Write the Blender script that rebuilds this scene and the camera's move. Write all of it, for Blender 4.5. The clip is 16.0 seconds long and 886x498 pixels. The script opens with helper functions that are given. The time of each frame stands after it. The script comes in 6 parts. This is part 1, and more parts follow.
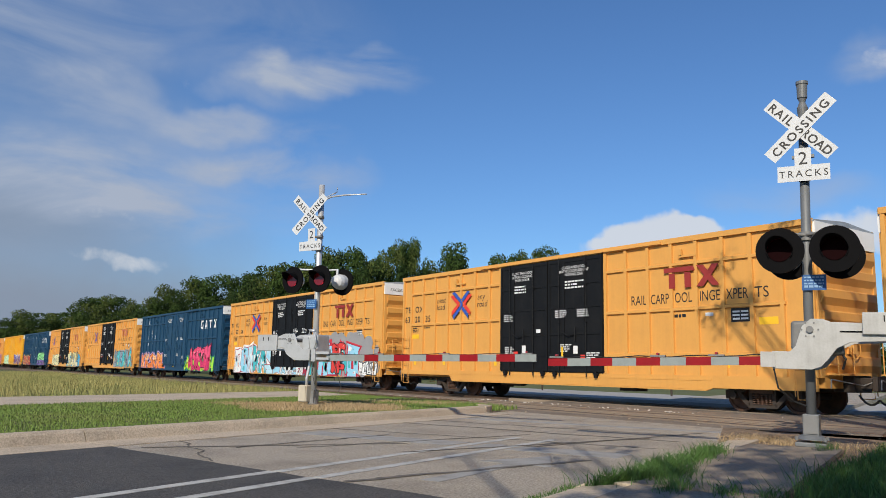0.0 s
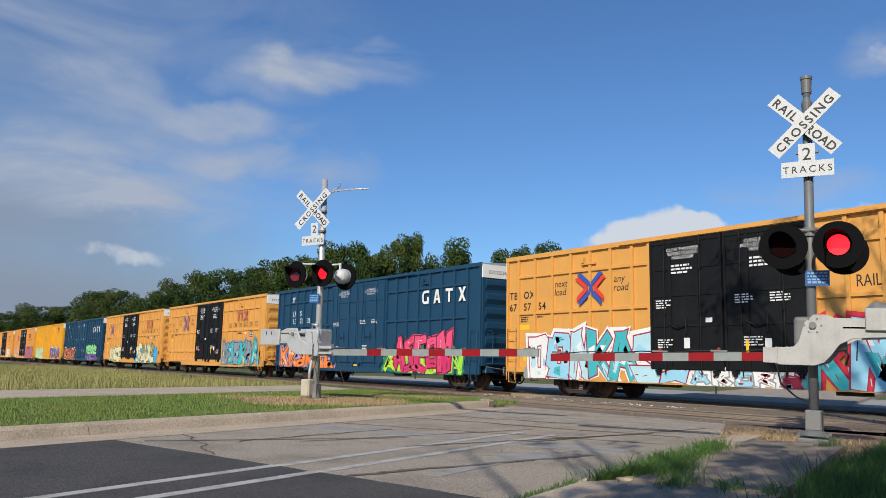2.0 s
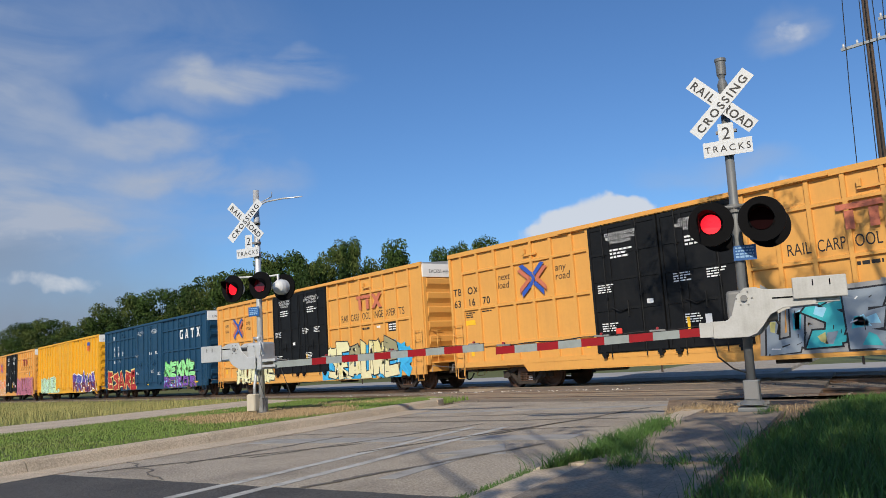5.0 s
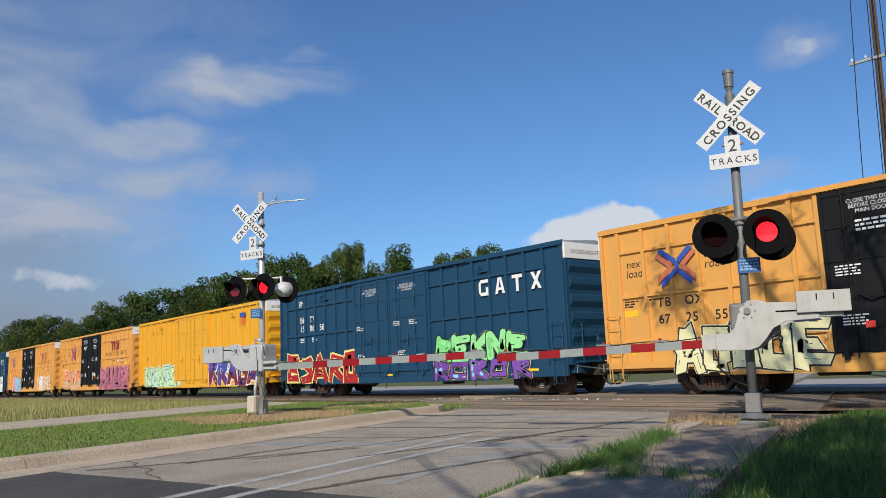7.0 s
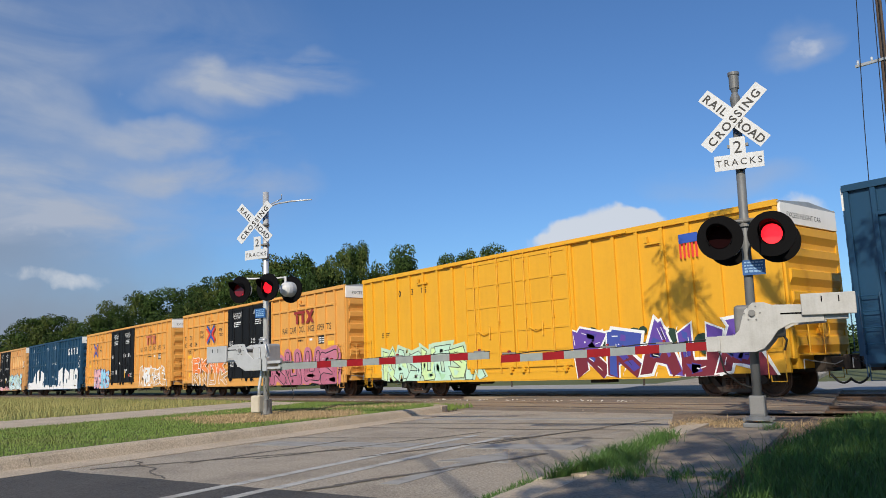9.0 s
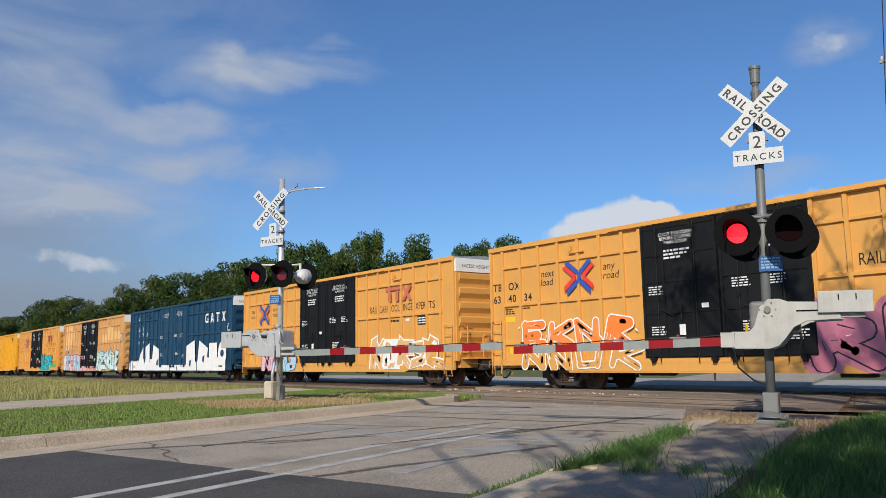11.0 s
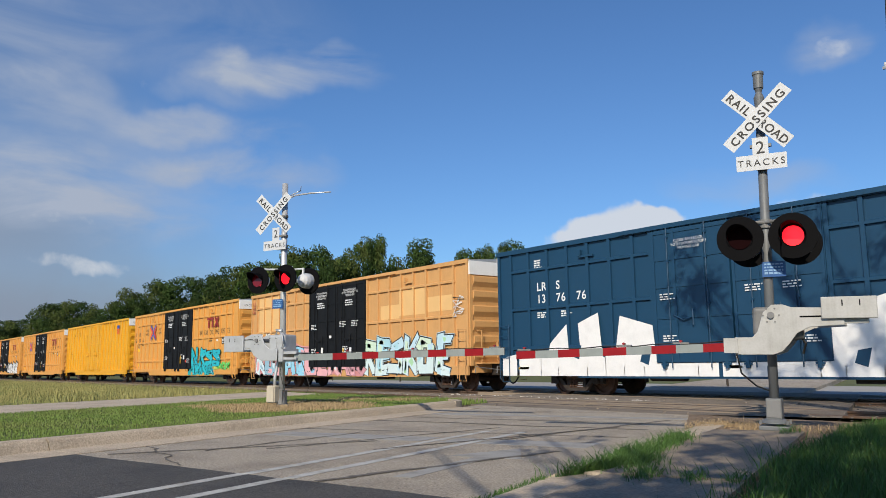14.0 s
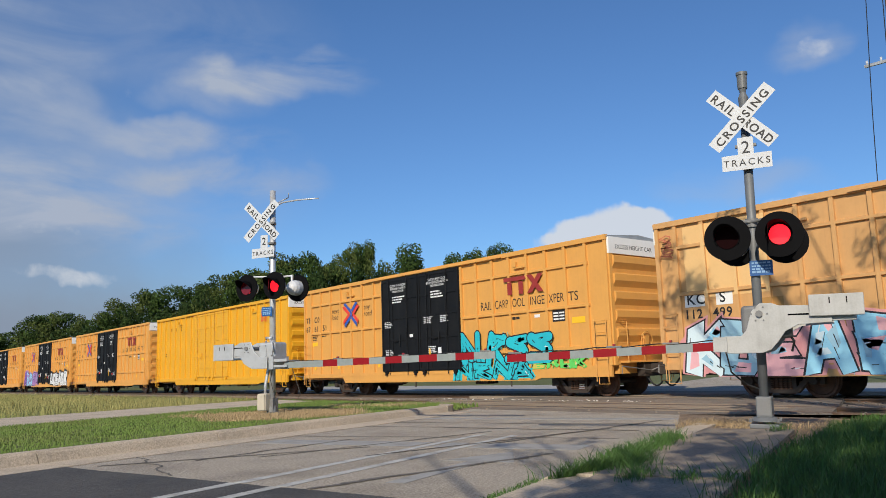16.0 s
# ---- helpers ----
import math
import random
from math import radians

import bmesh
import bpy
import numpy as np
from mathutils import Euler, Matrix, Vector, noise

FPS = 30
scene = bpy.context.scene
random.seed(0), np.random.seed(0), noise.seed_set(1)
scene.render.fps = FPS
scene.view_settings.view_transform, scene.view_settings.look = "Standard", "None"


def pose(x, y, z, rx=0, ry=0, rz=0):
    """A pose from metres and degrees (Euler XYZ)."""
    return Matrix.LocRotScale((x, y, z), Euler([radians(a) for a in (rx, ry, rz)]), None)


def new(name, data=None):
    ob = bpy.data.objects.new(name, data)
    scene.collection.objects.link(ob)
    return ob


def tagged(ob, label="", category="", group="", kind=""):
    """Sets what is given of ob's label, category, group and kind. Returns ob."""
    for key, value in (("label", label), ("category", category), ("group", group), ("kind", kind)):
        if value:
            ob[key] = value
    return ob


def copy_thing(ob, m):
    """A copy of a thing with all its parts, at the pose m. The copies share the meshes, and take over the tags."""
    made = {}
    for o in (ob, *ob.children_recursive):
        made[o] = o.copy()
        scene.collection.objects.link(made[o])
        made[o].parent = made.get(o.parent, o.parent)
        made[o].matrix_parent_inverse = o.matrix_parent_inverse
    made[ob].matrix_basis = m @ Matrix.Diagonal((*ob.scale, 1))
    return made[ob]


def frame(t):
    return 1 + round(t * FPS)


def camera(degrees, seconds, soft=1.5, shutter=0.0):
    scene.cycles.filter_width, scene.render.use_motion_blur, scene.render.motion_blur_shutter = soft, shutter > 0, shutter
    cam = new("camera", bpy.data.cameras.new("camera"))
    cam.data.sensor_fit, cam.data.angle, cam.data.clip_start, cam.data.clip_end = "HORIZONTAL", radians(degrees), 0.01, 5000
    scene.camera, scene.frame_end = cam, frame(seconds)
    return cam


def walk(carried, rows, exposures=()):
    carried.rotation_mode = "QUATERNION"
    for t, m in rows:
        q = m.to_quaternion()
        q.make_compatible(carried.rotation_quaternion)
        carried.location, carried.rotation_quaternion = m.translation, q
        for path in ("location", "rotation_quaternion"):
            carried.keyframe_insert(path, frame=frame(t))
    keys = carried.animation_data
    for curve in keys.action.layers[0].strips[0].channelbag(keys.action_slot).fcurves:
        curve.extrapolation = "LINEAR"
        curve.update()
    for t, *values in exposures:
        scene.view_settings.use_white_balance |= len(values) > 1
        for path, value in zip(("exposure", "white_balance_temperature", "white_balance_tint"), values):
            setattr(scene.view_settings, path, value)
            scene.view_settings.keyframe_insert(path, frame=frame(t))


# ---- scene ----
cam = camera(58.71, 16.0, soft=0.6)
walk(cam, [
    (0.0, pose(0, 0, 1.014, 98.70, -1.05, 53.90)),
    (0.5, pose(0, 0, 1.014, 98.69, -1.03, 54.23)),
    (1.0, pose(0, 0, 1.014, 98.47, -0.82, 53.93)),
    (1.5, pose(0, 0, 1.014, 98.41, -0.90, 53.81)),
    (2.0, pose(0, 0, 1.014, 98.32, -1.23, 54.08)),
    (2.5, pose(0, 0, 1.014, 98.16, -1.15, 54.39)),
    (3.0, pose(0, 0, 1.014, 98.25, 0.41, 54.06)),
    (5.5, pose(0, 0, 1.014, 98.25, 3.43, 49.58)),
    (6.0, pose(0, 0, 1.014, 98.41, 2.30, 49.73)),
    (6.5, pose(0, 0, 1.014, 98.70, 2.39, 50.07)),
    (7.0, pose(0, 0, 1.014, 98.69, 2.40, 50.31)),
    (7.5, pose(0, 0, 1.014, 98.81, 2.39, 50.41)),
    (8.0, pose(0, 0, 1.014, 98.89, 2.29, 50.43)),
    (8.5, pose(0, 0, 1.014, 98.86, 2.28, 50.45)),
    (11.0, pose(0, 0, 1.014, 98.05, 0.88, 51.48)),
    (11.5, pose(0, 0, 1.014, 98.07, 0.87, 51.61)),
    (12.0, pose(0, 0, 1.014, 98.16, 0.81, 51.69)),
    (12.5, pose(0, 0, 1.014, 98.29, 0.92, 51.73)),
    (13.0, pose(0, 0, 1.014, 98.40, 0.90, 51.69)),
    (13.5, pose(0, 0, 1.014, 98.39, 0.93, 51.70)),
    (14.0, pose(0, 0, 1.014, 98.40, 0.71, 51.66)),
    (14.5, pose(0, 0, 1.014, 98.47, 0.73, 51.69)),
    (15.0, pose(0, 0, 1.014, 98.45, 1.25, 51.61)),
    (15.5, pose(0, 0, 1.014, 98.51, 1.51, 51.36)),
    (16.0, pose(0, 0, 1.014, 98.71, 1.81, 51.01)),
])

# ---- light ----
SUN_DIR = Vector((0.53, -0.85, 0)).normalized()      # towards the sun, on the ground
SUN_EL = radians(31)
sun_data = bpy.data.lights.new("sun", "SUN")
sun_data.energy, sun_data.angle, sun_data.color = 4.7, radians(0.53), (1.0, 0.89, 0.72)
sun = new("sun", sun_data)
sun_way = Vector((SUN_DIR.x * math.cos(SUN_EL), SUN_DIR.y * math.cos(SUN_EL), math.sin(SUN_EL)))
sun.rotation_mode = "QUATERNION"
sun.rotation_quaternion = sun_way.to_track_quat("Z", "Y")
sun.location = (10, -20, 30)
scene.view_settings.exposure = -0.06


def node(nt, kind, **kw):
    n = nt.nodes.new(kind)
    for k, v in kw.items():
        n.inputs[k].default_value = v
    return n


def make_world():
    w = bpy.data.worlds.new("sky")
    scene.world = w
    w.use_nodes = True
    nt = w.node_tree
    nt.nodes.clear()
    sky = nt.nodes.new("ShaderNodeTexSky")
    sky.sky_type, sky.sun_disc = "NISHITA", False
    sky.sun_elevation, sky.sun_rotation = SUN_EL, math.atan2(SUN_DIR.x, SUN_DIR.y)
    sky.air_density, sky.dust_density, sky.ozone_density = 1.0, 0.6, 3.0
    tc = nt.nodes.new("ShaderNodeTexCoord")
    # wispy cloud: noise stretched along the horizon
    mp = nt.nodes.new("ShaderNodeMapping")
    mp.inputs["Scale"].default_value = (4.2, 4.2, 12.5)
    mp.inputs["Location"].default_value = (1.7, 0.4, 0.3)
    nt.links.new(tc.outputs["Generated"], mp.inputs["Vector"])
    n1 = node(nt, "ShaderNodeTexNoise", Scale=1.0, Detail=7.0, Roughness=0.55, Distortion=0.5)
    nt.links.new(mp.outputs[0], n1.inputs["Vector"])
    r1 = nt.nodes.new("ShaderNodeValToRGB")
    r1.color_ramp.elements[0].position, r1.color_ramp.elements[1].position = 0.38, 0.68
    nt.links.new(n1.outputs["Fac"], r1.inputs["Fac"])

    # the banks' outlines are ragged: a noise bends the directions they are measured in
    nw = node(nt, "ShaderNodeTexNoise", Scale=9.0, Detail=4.0, Roughness=0.55)
    nt.links.new(tc.outputs["Generated"], nw.inputs["Vector"])
    bend = nt.nodes.new("ShaderNodeVectorMath")
    bend.operation = "MULTIPLY_ADD"
    bend.inputs[1].default_value, bend.inputs[2].default_value = (0.10, 0.10, 0.07), (-0.05, -0.05, -0.035)
    nt.links.new(nw.outputs["Color"], bend.inputs[0])
    bent = nt.nodes.new("ShaderNodeVectorMath")
    nt.links.new(tc.outputs["Generated"], bent.inputs[0])
    nt.links.new(bend.outputs[0], bent.inputs[1])

    def blob(az, el, wide, high, gain):
        """A soft cloud bank around one direction of the sky."""
        a, e = radians(az), radians(el)
        d = Vector((-math.sin(a) * math.cos(e), math.cos(a) * math.cos(e), math.sin(e)))
        side = Vector((-math.cos(a), -math.sin(a), 0))
        up = d.cross(side)
        out = None
        for axis, size in ((side, wide), (up, high)):
            dot = nt.nodes.new("ShaderNodeVectorMath")
            dot.operation = "DOT_PRODUCT"
            dot.inputs[1].default_value = axis / math.tan(radians(size))
            nt.links.new(bent.outputs[0], dot.inputs[0])
            sq = nt.nodes.new("ShaderNodeMath")
            sq.operation = "MULTIPLY"
            nt.links.new(dot.outputs["Value"], sq.inputs[0])
            nt.links.new(dot.outputs["Value"], sq.inputs[1])
            if out is None:
                out = sq
            else:
                add = nt.nodes.new("ShaderNodeMath")
                nt.links.new(out.outputs[0], add.inputs[0])
                nt.links.new(sq.outputs[0], add.inputs[1])
                out = add
        front = nt.nodes.new("ShaderNodeVectorMath")
        front.operation = "DOT_PRODUCT"
        front.inputs[1].default_value = d
        nt.links.new(tc.outputs["Generated"], front.inputs[0])
        pos = nt.nodes.new("ShaderNodeMath")
        pos.operation = "GREATER_THAN"
        pos.inputs[1].default_value = 0.3
        nt.links.new(front.outputs["Value"], pos.inputs[0])
        mr = nt.nodes.new("ShaderNodeMapRange")
        mr.interpolation_type = "SMOOTHSTEP"
        mr.inputs["From Min"].default_value, mr.inputs["From Max"].default_value = 1.0, 0.0
        mr.inputs["To Max"].default_value = gain
        nt.links.new(out.outputs[0], mr.inputs["Value"])
        mul = nt.nodes.new("ShaderNodeMath")
        mul.operation = "MULTIPLY"
        nt.links.new(mr.outputs[0], mul.inputs[0])
        nt.links.new(pos.outputs[0], mul.inputs[1])
        return mul

    # cumulus texture
    n2 = node(nt, "ShaderNodeTexNoise", Scale=16.0, Detail=6.0, Roughness=0.6, Distortion=0.2)
    nt.links.new(tc.outputs["Generated"], n2.inputs["Vector"])

    def total(items):
        acc = items[0]
        for it in items[1:]:
            add = nt.nodes.new("ShaderNodeMath")
            nt.links.new(acc.outputs[0], add.inputs[0])
            nt.links.new(it.outputs[0], add.inputs[1])
            acc = add
        return acc

    wisp = total([blob(63.0, 20.9, 8.0, 1.9, 1.0), blob(58.6, 22.2, 3.5, 1.2, 0.6), blob(67.5, 19.4, 5.0, 1.8, 0.5), blob(82.5, 21.0, 9, 3.2, 0.58), blob(79.5, 17.8, 6, 2.4, 0.55), blob(69.0, 16.4, 8, 1.7, 0.65), blob(66.0, 13.6, 8, 1.5, 0.75),
                  blob(81.5, 12.2, 11, 3.6, 1.0), blob(76, 9.6, 8, 1.7, 1.0), blob(72, 13.5, 13, 5, 0.35), blob(74, 24, 16, 5, 0.3), blob(24.5, 20.3, 3.4, 2.0, 0.75), blob(30, 12.0, 7, 1.6, 0.5),
                  blob(120, 16, 40, 14, 0.7), blob(-60, 18, 50, 12, 0.6), blob(200, 25, 50, 14, 0.6)])
    puff = total([blob(38.8, 9.5, 5.2, 1.9, 0.8), blob(36.4, 9.6, 3.0, 1.6, 0.55), blob(42.0, 8.5, 2.8, 1.2, 0.45), blob(26, 9.6, 4.0, 1.6, 0.55), blob(76.5, 6.9, 5.5, 0.8, 0.40), blob(78, 9.6, 4.5, 0.8, 0.32), blob(24.0, 20.2, 2.4, 1.4, 0.4)])
    m1 = nt.nodes.new("ShaderNodeMath")
    m1.operation = "MULTIPLY"
    nt.links.new(wisp.outputs[0], m1.inputs[0])
    nt.links.new(r1.outputs["Color"], m1.inputs[1])
    sub = nt.nodes.new("ShaderNodeMath")          # puffs: the mask plus noise, cut to a firm edge
    nt.links.new(puff.outputs[0], sub.inputs[0])
    nt.links.new(n2.outputs["Fac"], sub.inputs[1])
    cut = nt.nodes.new("ShaderNodeMapRange")
    cut.interpolation_type = "SMOOTHSTEP"
    cut.inputs["From Min"].default_value, cut.inputs["From Max"].default_value, cut.inputs["To Max"].default_value = 0.72, 1.15, 0.85
    nt.links.new(sub.outputs[0], cut.inputs["Value"])
    mix = nt.nodes.new("ShaderNodeMixRGB")
    mix.inputs["Color2"].default_value = CLOUD
    m1.use_clamp = True
    nt.links.new(m1.outputs[0], mix.inputs["Fac"])
    tint = nt.nodes.new("ShaderNodeMixRGB")
    tint.blend_type = "MULTIPLY"
    tint.inputs["Fac"].default_value = 1.0
    tint.inputs["Color2"].default_value = SKY_TINT
    nt.links.new(sky.outputs[0], tint.inputs["Color1"])
    over = nt.nodes.new("ShaderNodeMixRGB")
    over.inputs["Color2"].default_value = PUFF
    nt.links.new(cut.outputs[0], over.inputs["Fac"])
    nt.links.new(mix.outputs[0], over.inputs["Color1"])
    low = total([blob(86, 5, 24, 9, 0.75), blob(70, 2, 40, 5, 0.3), blob(84, 15, 16, 10, 0.3)])     # grey-blue bank low over the trees
    grey = nt.nodes.new("ShaderNodeMixRGB")
    grey.inputs["Color2"].default_value = HAZE
    low.use_clamp = True
    nt.links.new(low.outputs[0], grey.inputs["Fac"])
    nt.links.new(tint.outputs[0], grey.inputs["Color1"])
    nt.links.new(grey.outputs[0], mix.inputs["Color1"])
    bg = node(nt, "ShaderNodeBackground", Strength=SKY_STRENGTH)
    nt.links.new(over.outputs[0], bg.inputs["Color"])
    out = nt.nodes.new("ShaderNodeOutputWorld")
    nt.links.new(bg.outputs[0], out.inputs["Surface"])


SKY_STRENGTH = 0.096
SKY_TINT = (0.70, 0.98, 1.29, 1)
CLOUD = (4.2, 4.85, 6.1, 1)
PUFF = (7.4, 7.6, 7.9, 1)
HAZE = (2.7, 3.3, 4.3, 1)
make_world()

# ---- materials ----
MATS = {}


def mat(name, base, rough=0.6, metal=0.0, vary=0.25, scale=3.0, bump=0.0, bscale=40.0, streak=0.0, dark=None, emit=None, spec=0.5, vec=None, isl=0.0, speck=0.0, sscale=55.0):
    """A surface: base colour with two scales of variation, optional streaks running down (dirt, on the white gate also
    shade), bump and gloss.
    """
    m = bpy.data.materials.new(name)
    MATS[name] = m
    m.use_nodes = True
    nt = m.node_tree
    b = nt.nodes["Principled BSDF"]
    b.inputs["Roughness"].default_value = rough
    b.inputs["Metallic"].default_value = metal
    b.inputs["Specular IOR Level"].default_value = spec
    base = (*base, 1)
    d = (*(dark if dark else [c * 0.55 for c in base[:3]]), 1)
    tc = nt.nodes.new("ShaderNodeTexCoord")
    na = node(nt, "ShaderNodeTexNoise", Scale=scale, Detail=5.0, Roughness=0.6)
    nb = node(nt, "ShaderNodeTexNoise", Scale=scale * 14, Detail=3.0, Roughness=0.6)
    src = tc.outputs["Object"]
    if vec:
        mp = nt.nodes.new("ShaderNodeMapping")
        mp.inputs["Scale"].default_value = vec
        nt.links.new(src, mp.inputs["Vector"])
        src = mp.outputs[0]
    for n in (na, nb):
        nt.links.new(src, n.inputs["Vector"])
    ra = node(nt, "ShaderNodeMapRange")
    ra.inputs["From Min"].default_value, ra.inputs["From Max"].default_value, ra.inputs["To Max"].default_value = 0.45, 0.75, vary * 2
    nt.links.new(na.outputs["Fac"], ra.inputs["Value"])
    rb = node(nt, "ShaderNodeMapRange")
    rb.inputs["From Min"].default_value, rb.inputs["From Max"].default_value, rb.inputs["To Max"].default_value = 0.4, 0.8, vary
    nt.links.new(nb.outputs["Fac"], rb.inputs["Value"])
    add = nt.nodes.new("ShaderNodeMath")
    add.use_clamp = True
    nt.links.new(ra.outputs[0], add.inputs[0])
    nt.links.new(rb.outputs[0], add.inputs[1])
    fac = add
    if streak:
        mp2 = nt.nodes.new("ShaderNodeMapping")
        mp2.inputs["Scale"].default_value = (7.0, 7.0, 0.35)
        nt.links.new(tc.outputs["Object"], mp2.inputs["Vector"])
        ns = node(nt, "ShaderNodeTexNoise", Scale=1.0, Detail=4.0, Roughness=0.65)
        nt.links.new(mp2.outputs[0], ns.inputs["Vector"])
        rs = node(nt, "ShaderNodeMapRange")
        rs.inputs["From Min"].default_value, rs.inputs["From Max"].default_value, rs.inputs["To Max"].default_value = 0.5, 0.8, streak
        nt.links.new(ns.outputs["Fac"], rs.inputs["Value"])
        a2 = nt.nodes.new("ShaderNodeMath")
        a2.use_clamp = True
        nt.links.new(fac.outputs[0], a2.inputs[0])
        nt.links.new(rs.outputs[0], a2.inputs[1])
        fac = a2
    mix = nt.nodes.new("ShaderNodeMixRGB")
    mix.inputs["Color1"].default_value, mix.inputs["Color2"].default_value = base, d
    nt.links.new(fac.outputs[0], mix.inputs["Fac"])
    last = mix
    if speck:
        sp = node(nt, "ShaderNodeTexNoise", Scale=sscale, Detail=2.0, Roughness=0.7)
        nt.links.new(tc.outputs["Object"], sp.inputs["Vector"])
        rp = node(nt, "ShaderNodeMapRange")
        rp.inputs["From Min"].default_value, rp.inputs["From Max"].default_value = 0.32, 0.68
        rp.inputs["To Min"].default_value, rp.inputs["To Max"].default_value = 1 - speck, 1 + speck
        nt.links.new(sp.outputs["Fac"], rp.inputs["Value"])
        hv = nt.nodes.new("ShaderNodeHueSaturation")
        nt.links.new(rp.outputs[0], hv.inputs["Value"])
        nt.links.new(last.outputs[0], hv.inputs["Color"])
        last = hv
    if isl:
        geo = nt.nodes.new("ShaderNodeNewGeometry")
        ri = node(nt, "ShaderNodeMapRange")
        ri.inputs["To Min"].default_value, ri.inputs["To Max"].default_value = 1 - isl, 1 + isl
        nt.links.new(geo.outputs["Random Per Island"], ri.inputs["Value"])
        hs = nt.nodes.new("ShaderNodeHueSaturation")
        nt.links.new(ri.outputs[0], hs.inputs["Value"])
        nt.links.new(last.outputs[0], hs.inputs["Color"])
        last = hs
    nt.links.new(last.outputs[0], b.inputs["Base Color"])
    if bump:
        nn = node(nt, "ShaderNodeTexNoise", Scale=bscale, Detail=4.0, Roughness=0.6)
        nt.links.new(tc.outputs["Object"], nn.inputs["Vector"])
        bp = node(nt, "ShaderNodeBump", Strength=bump, Distance=0.02)
        nt.links.new(nn.outputs["Fac"], bp.inputs["Height"])
        nt.links.new(bp.outputs[0], b.inputs["Normal"])
    if emit:
        b.inputs["Emission Color"].default_value = (*emit[:3], 1)
        b.inputs["Emission Strength"].default_value = emit[3]
    return m


BUFF = mat("buff_paint", (0.67, 0.335, 0.078), 0.55, vary=0.10, scale=0.7, streak=0.16, dark=(0.38, 0.19, 0.06), bump=0.03, bscale=6)
BUFF_OLD = mat("faded_buff_paint", (0.60, 0.33, 0.125), 0.6, vary=0.13, scale=0.7, streak=0.22, dark=(0.36, 0.2, 0.08), bump=0.03, bscale=6)
YELLOW = mat("yellow_paint", (0.72, 0.37, 0.02), 0.5, vary=0.08, scale=0.7, streak=0.14, dark=(0.42, 0.21, 0.02), bump=0.03, bscale=6)
BLUE = mat("blue_paint", (0.0078, 0.05, 0.11), 0.5, vary=0.12, scale=0.7, streak=0.2, dark=(0.014, 0.045, 0.078), bump=0.03, bscale=6)
DOORBLACK = mat("black_door_paint", (0.0065, 0.0075, 0.0095), 0.6, vary=0.3, scale=1.0, streak=0.3, dark=(0.016, 0.016, 0.016), bump=0.04, bscale=8, spec=0.2)
WHITE = mat("white_paint", (0.78, 0.78, 0.76), 0.6, vary=0.1, scale=1.5, streak=0.15, dark=(0.55, 0.54, 0.5))
LETTER_BLACK = mat("black_lettering", (0.015, 0.015, 0.016), 0.6, vary=0.15)
LETTER_WHITE = mat("white_lettering", (0.75, 0.76, 0.77), 0.6, vary=0.12)
LOGO_RED = mat("red_logo_paint", (0.30, 0.03, 0.025), 0.6, vary=0.2)
LOGO_FADED = mat("faded_red_logo_paint", (0.55, 0.16, 0.09), 0.65, vary=0.3)
RED = mat("bright_red_paint", (0.72, 0.05, 0.035), 0.6, vary=0.15)
LOGO_BLUE = mat("blue_logo_paint", (0.03, 0.09, 0.42), 0.6, vary=0.15)
PATCH = mat("pale_patch_paint", (0.74, 0.47, 0.2), 0.6, vary=0.08, scale=1.0)
PATCH_BROWN = mat("brown_patch_paint", (0.42, 0.22, 0.06), 0.6, vary=0.08, scale=1.0)
DECAL_YELLOW = mat("yellow_decal", (0.85, 0.5, 0.02), 0.6, vary=0.1)
STEEL = mat("dirty_truck_steel", (0.055, 0.042, 0.034), 0.75, 0.2, vary=0.4, scale=4, dark=(0.028, 0.022, 0.018), bump=0.15, bscale=30)
WHEEL = mat("wheel_steel", (0.13, 0.07, 0.045), 0.6, 0.4, vary=0.4, scale=5, dark=(0.05, 0.03, 0.025))
GALV = mat("galvanised_roof", (0.45, 0.46, 0.46), 0.5, 0.5, vary=0.2, scale=2)
MAST_GREY = mat("grey_mast_paint", (0.16, 0.17, 0.18), 0.55, 0.2, vary=0.2, scale=4, streak=0.2)
MAST_SILVER = mat("aluminium_mast", (0.62, 0.63, 0.64), 0.4, 0.5, vary=0.2, scale=4, streak=0.2)
CAST_GREY = mat("cast_grey_metal", (0.2, 0.2, 0.2), 0.6, 0.2, vary=0.3, scale=6)
BOX_TAN = mat("tan_junction_box", (0.52, 0.46, 0.36), 0.6, vary=0.15, scale=5)
# white gate: greyed and streaked, the tree's dappled shade is put into its colour
GATE_WHITE = mat("shade_greyed_gate_white", (0.44, 0.44, 0.43), 0.6, vary=0.22, scale=3, streak=0.4, dark=(0.24, 0.23, 0.21))
GATE_GREY = mat("galvanised_gate_metal", (0.5, 0.51, 0.52), 0.5, 0.35, vary=0.2, scale=4, streak=0.2)
ARM_RED = mat("arm_red_sheeting", (0.26, 0.007, 0.012), 0.5, vary=0.2, scale=5, spec=0.2, dark=(0.13, 0.006, 0.01))
ARM_WHITE = mat("arm_grey_white_sheeting", (0.25, 0.28, 0.275), 0.5, vary=0.2, scale=5, spec=0.3)
SIGN_WHITE = mat("sign_white_sheeting", (0.55, 0.57, 0.60), 0.45, vary=0.12, scale=3, streak=0.2, dark=(0.38, 0.39, 0.40))
DISC_BLACK = mat("black_backing", (0.006, 0.006, 0.007), 0.7, vary=0.2, spec=0.05)
NOTICE_INK = mat("pale_blue_ink", (0.22, 0.38, 0.6), 0.5, vary=0.1)
SIGN_BLUE = mat("blue_sign", (0.012, 0.085, 0.28), 0.45, vary=0.1)
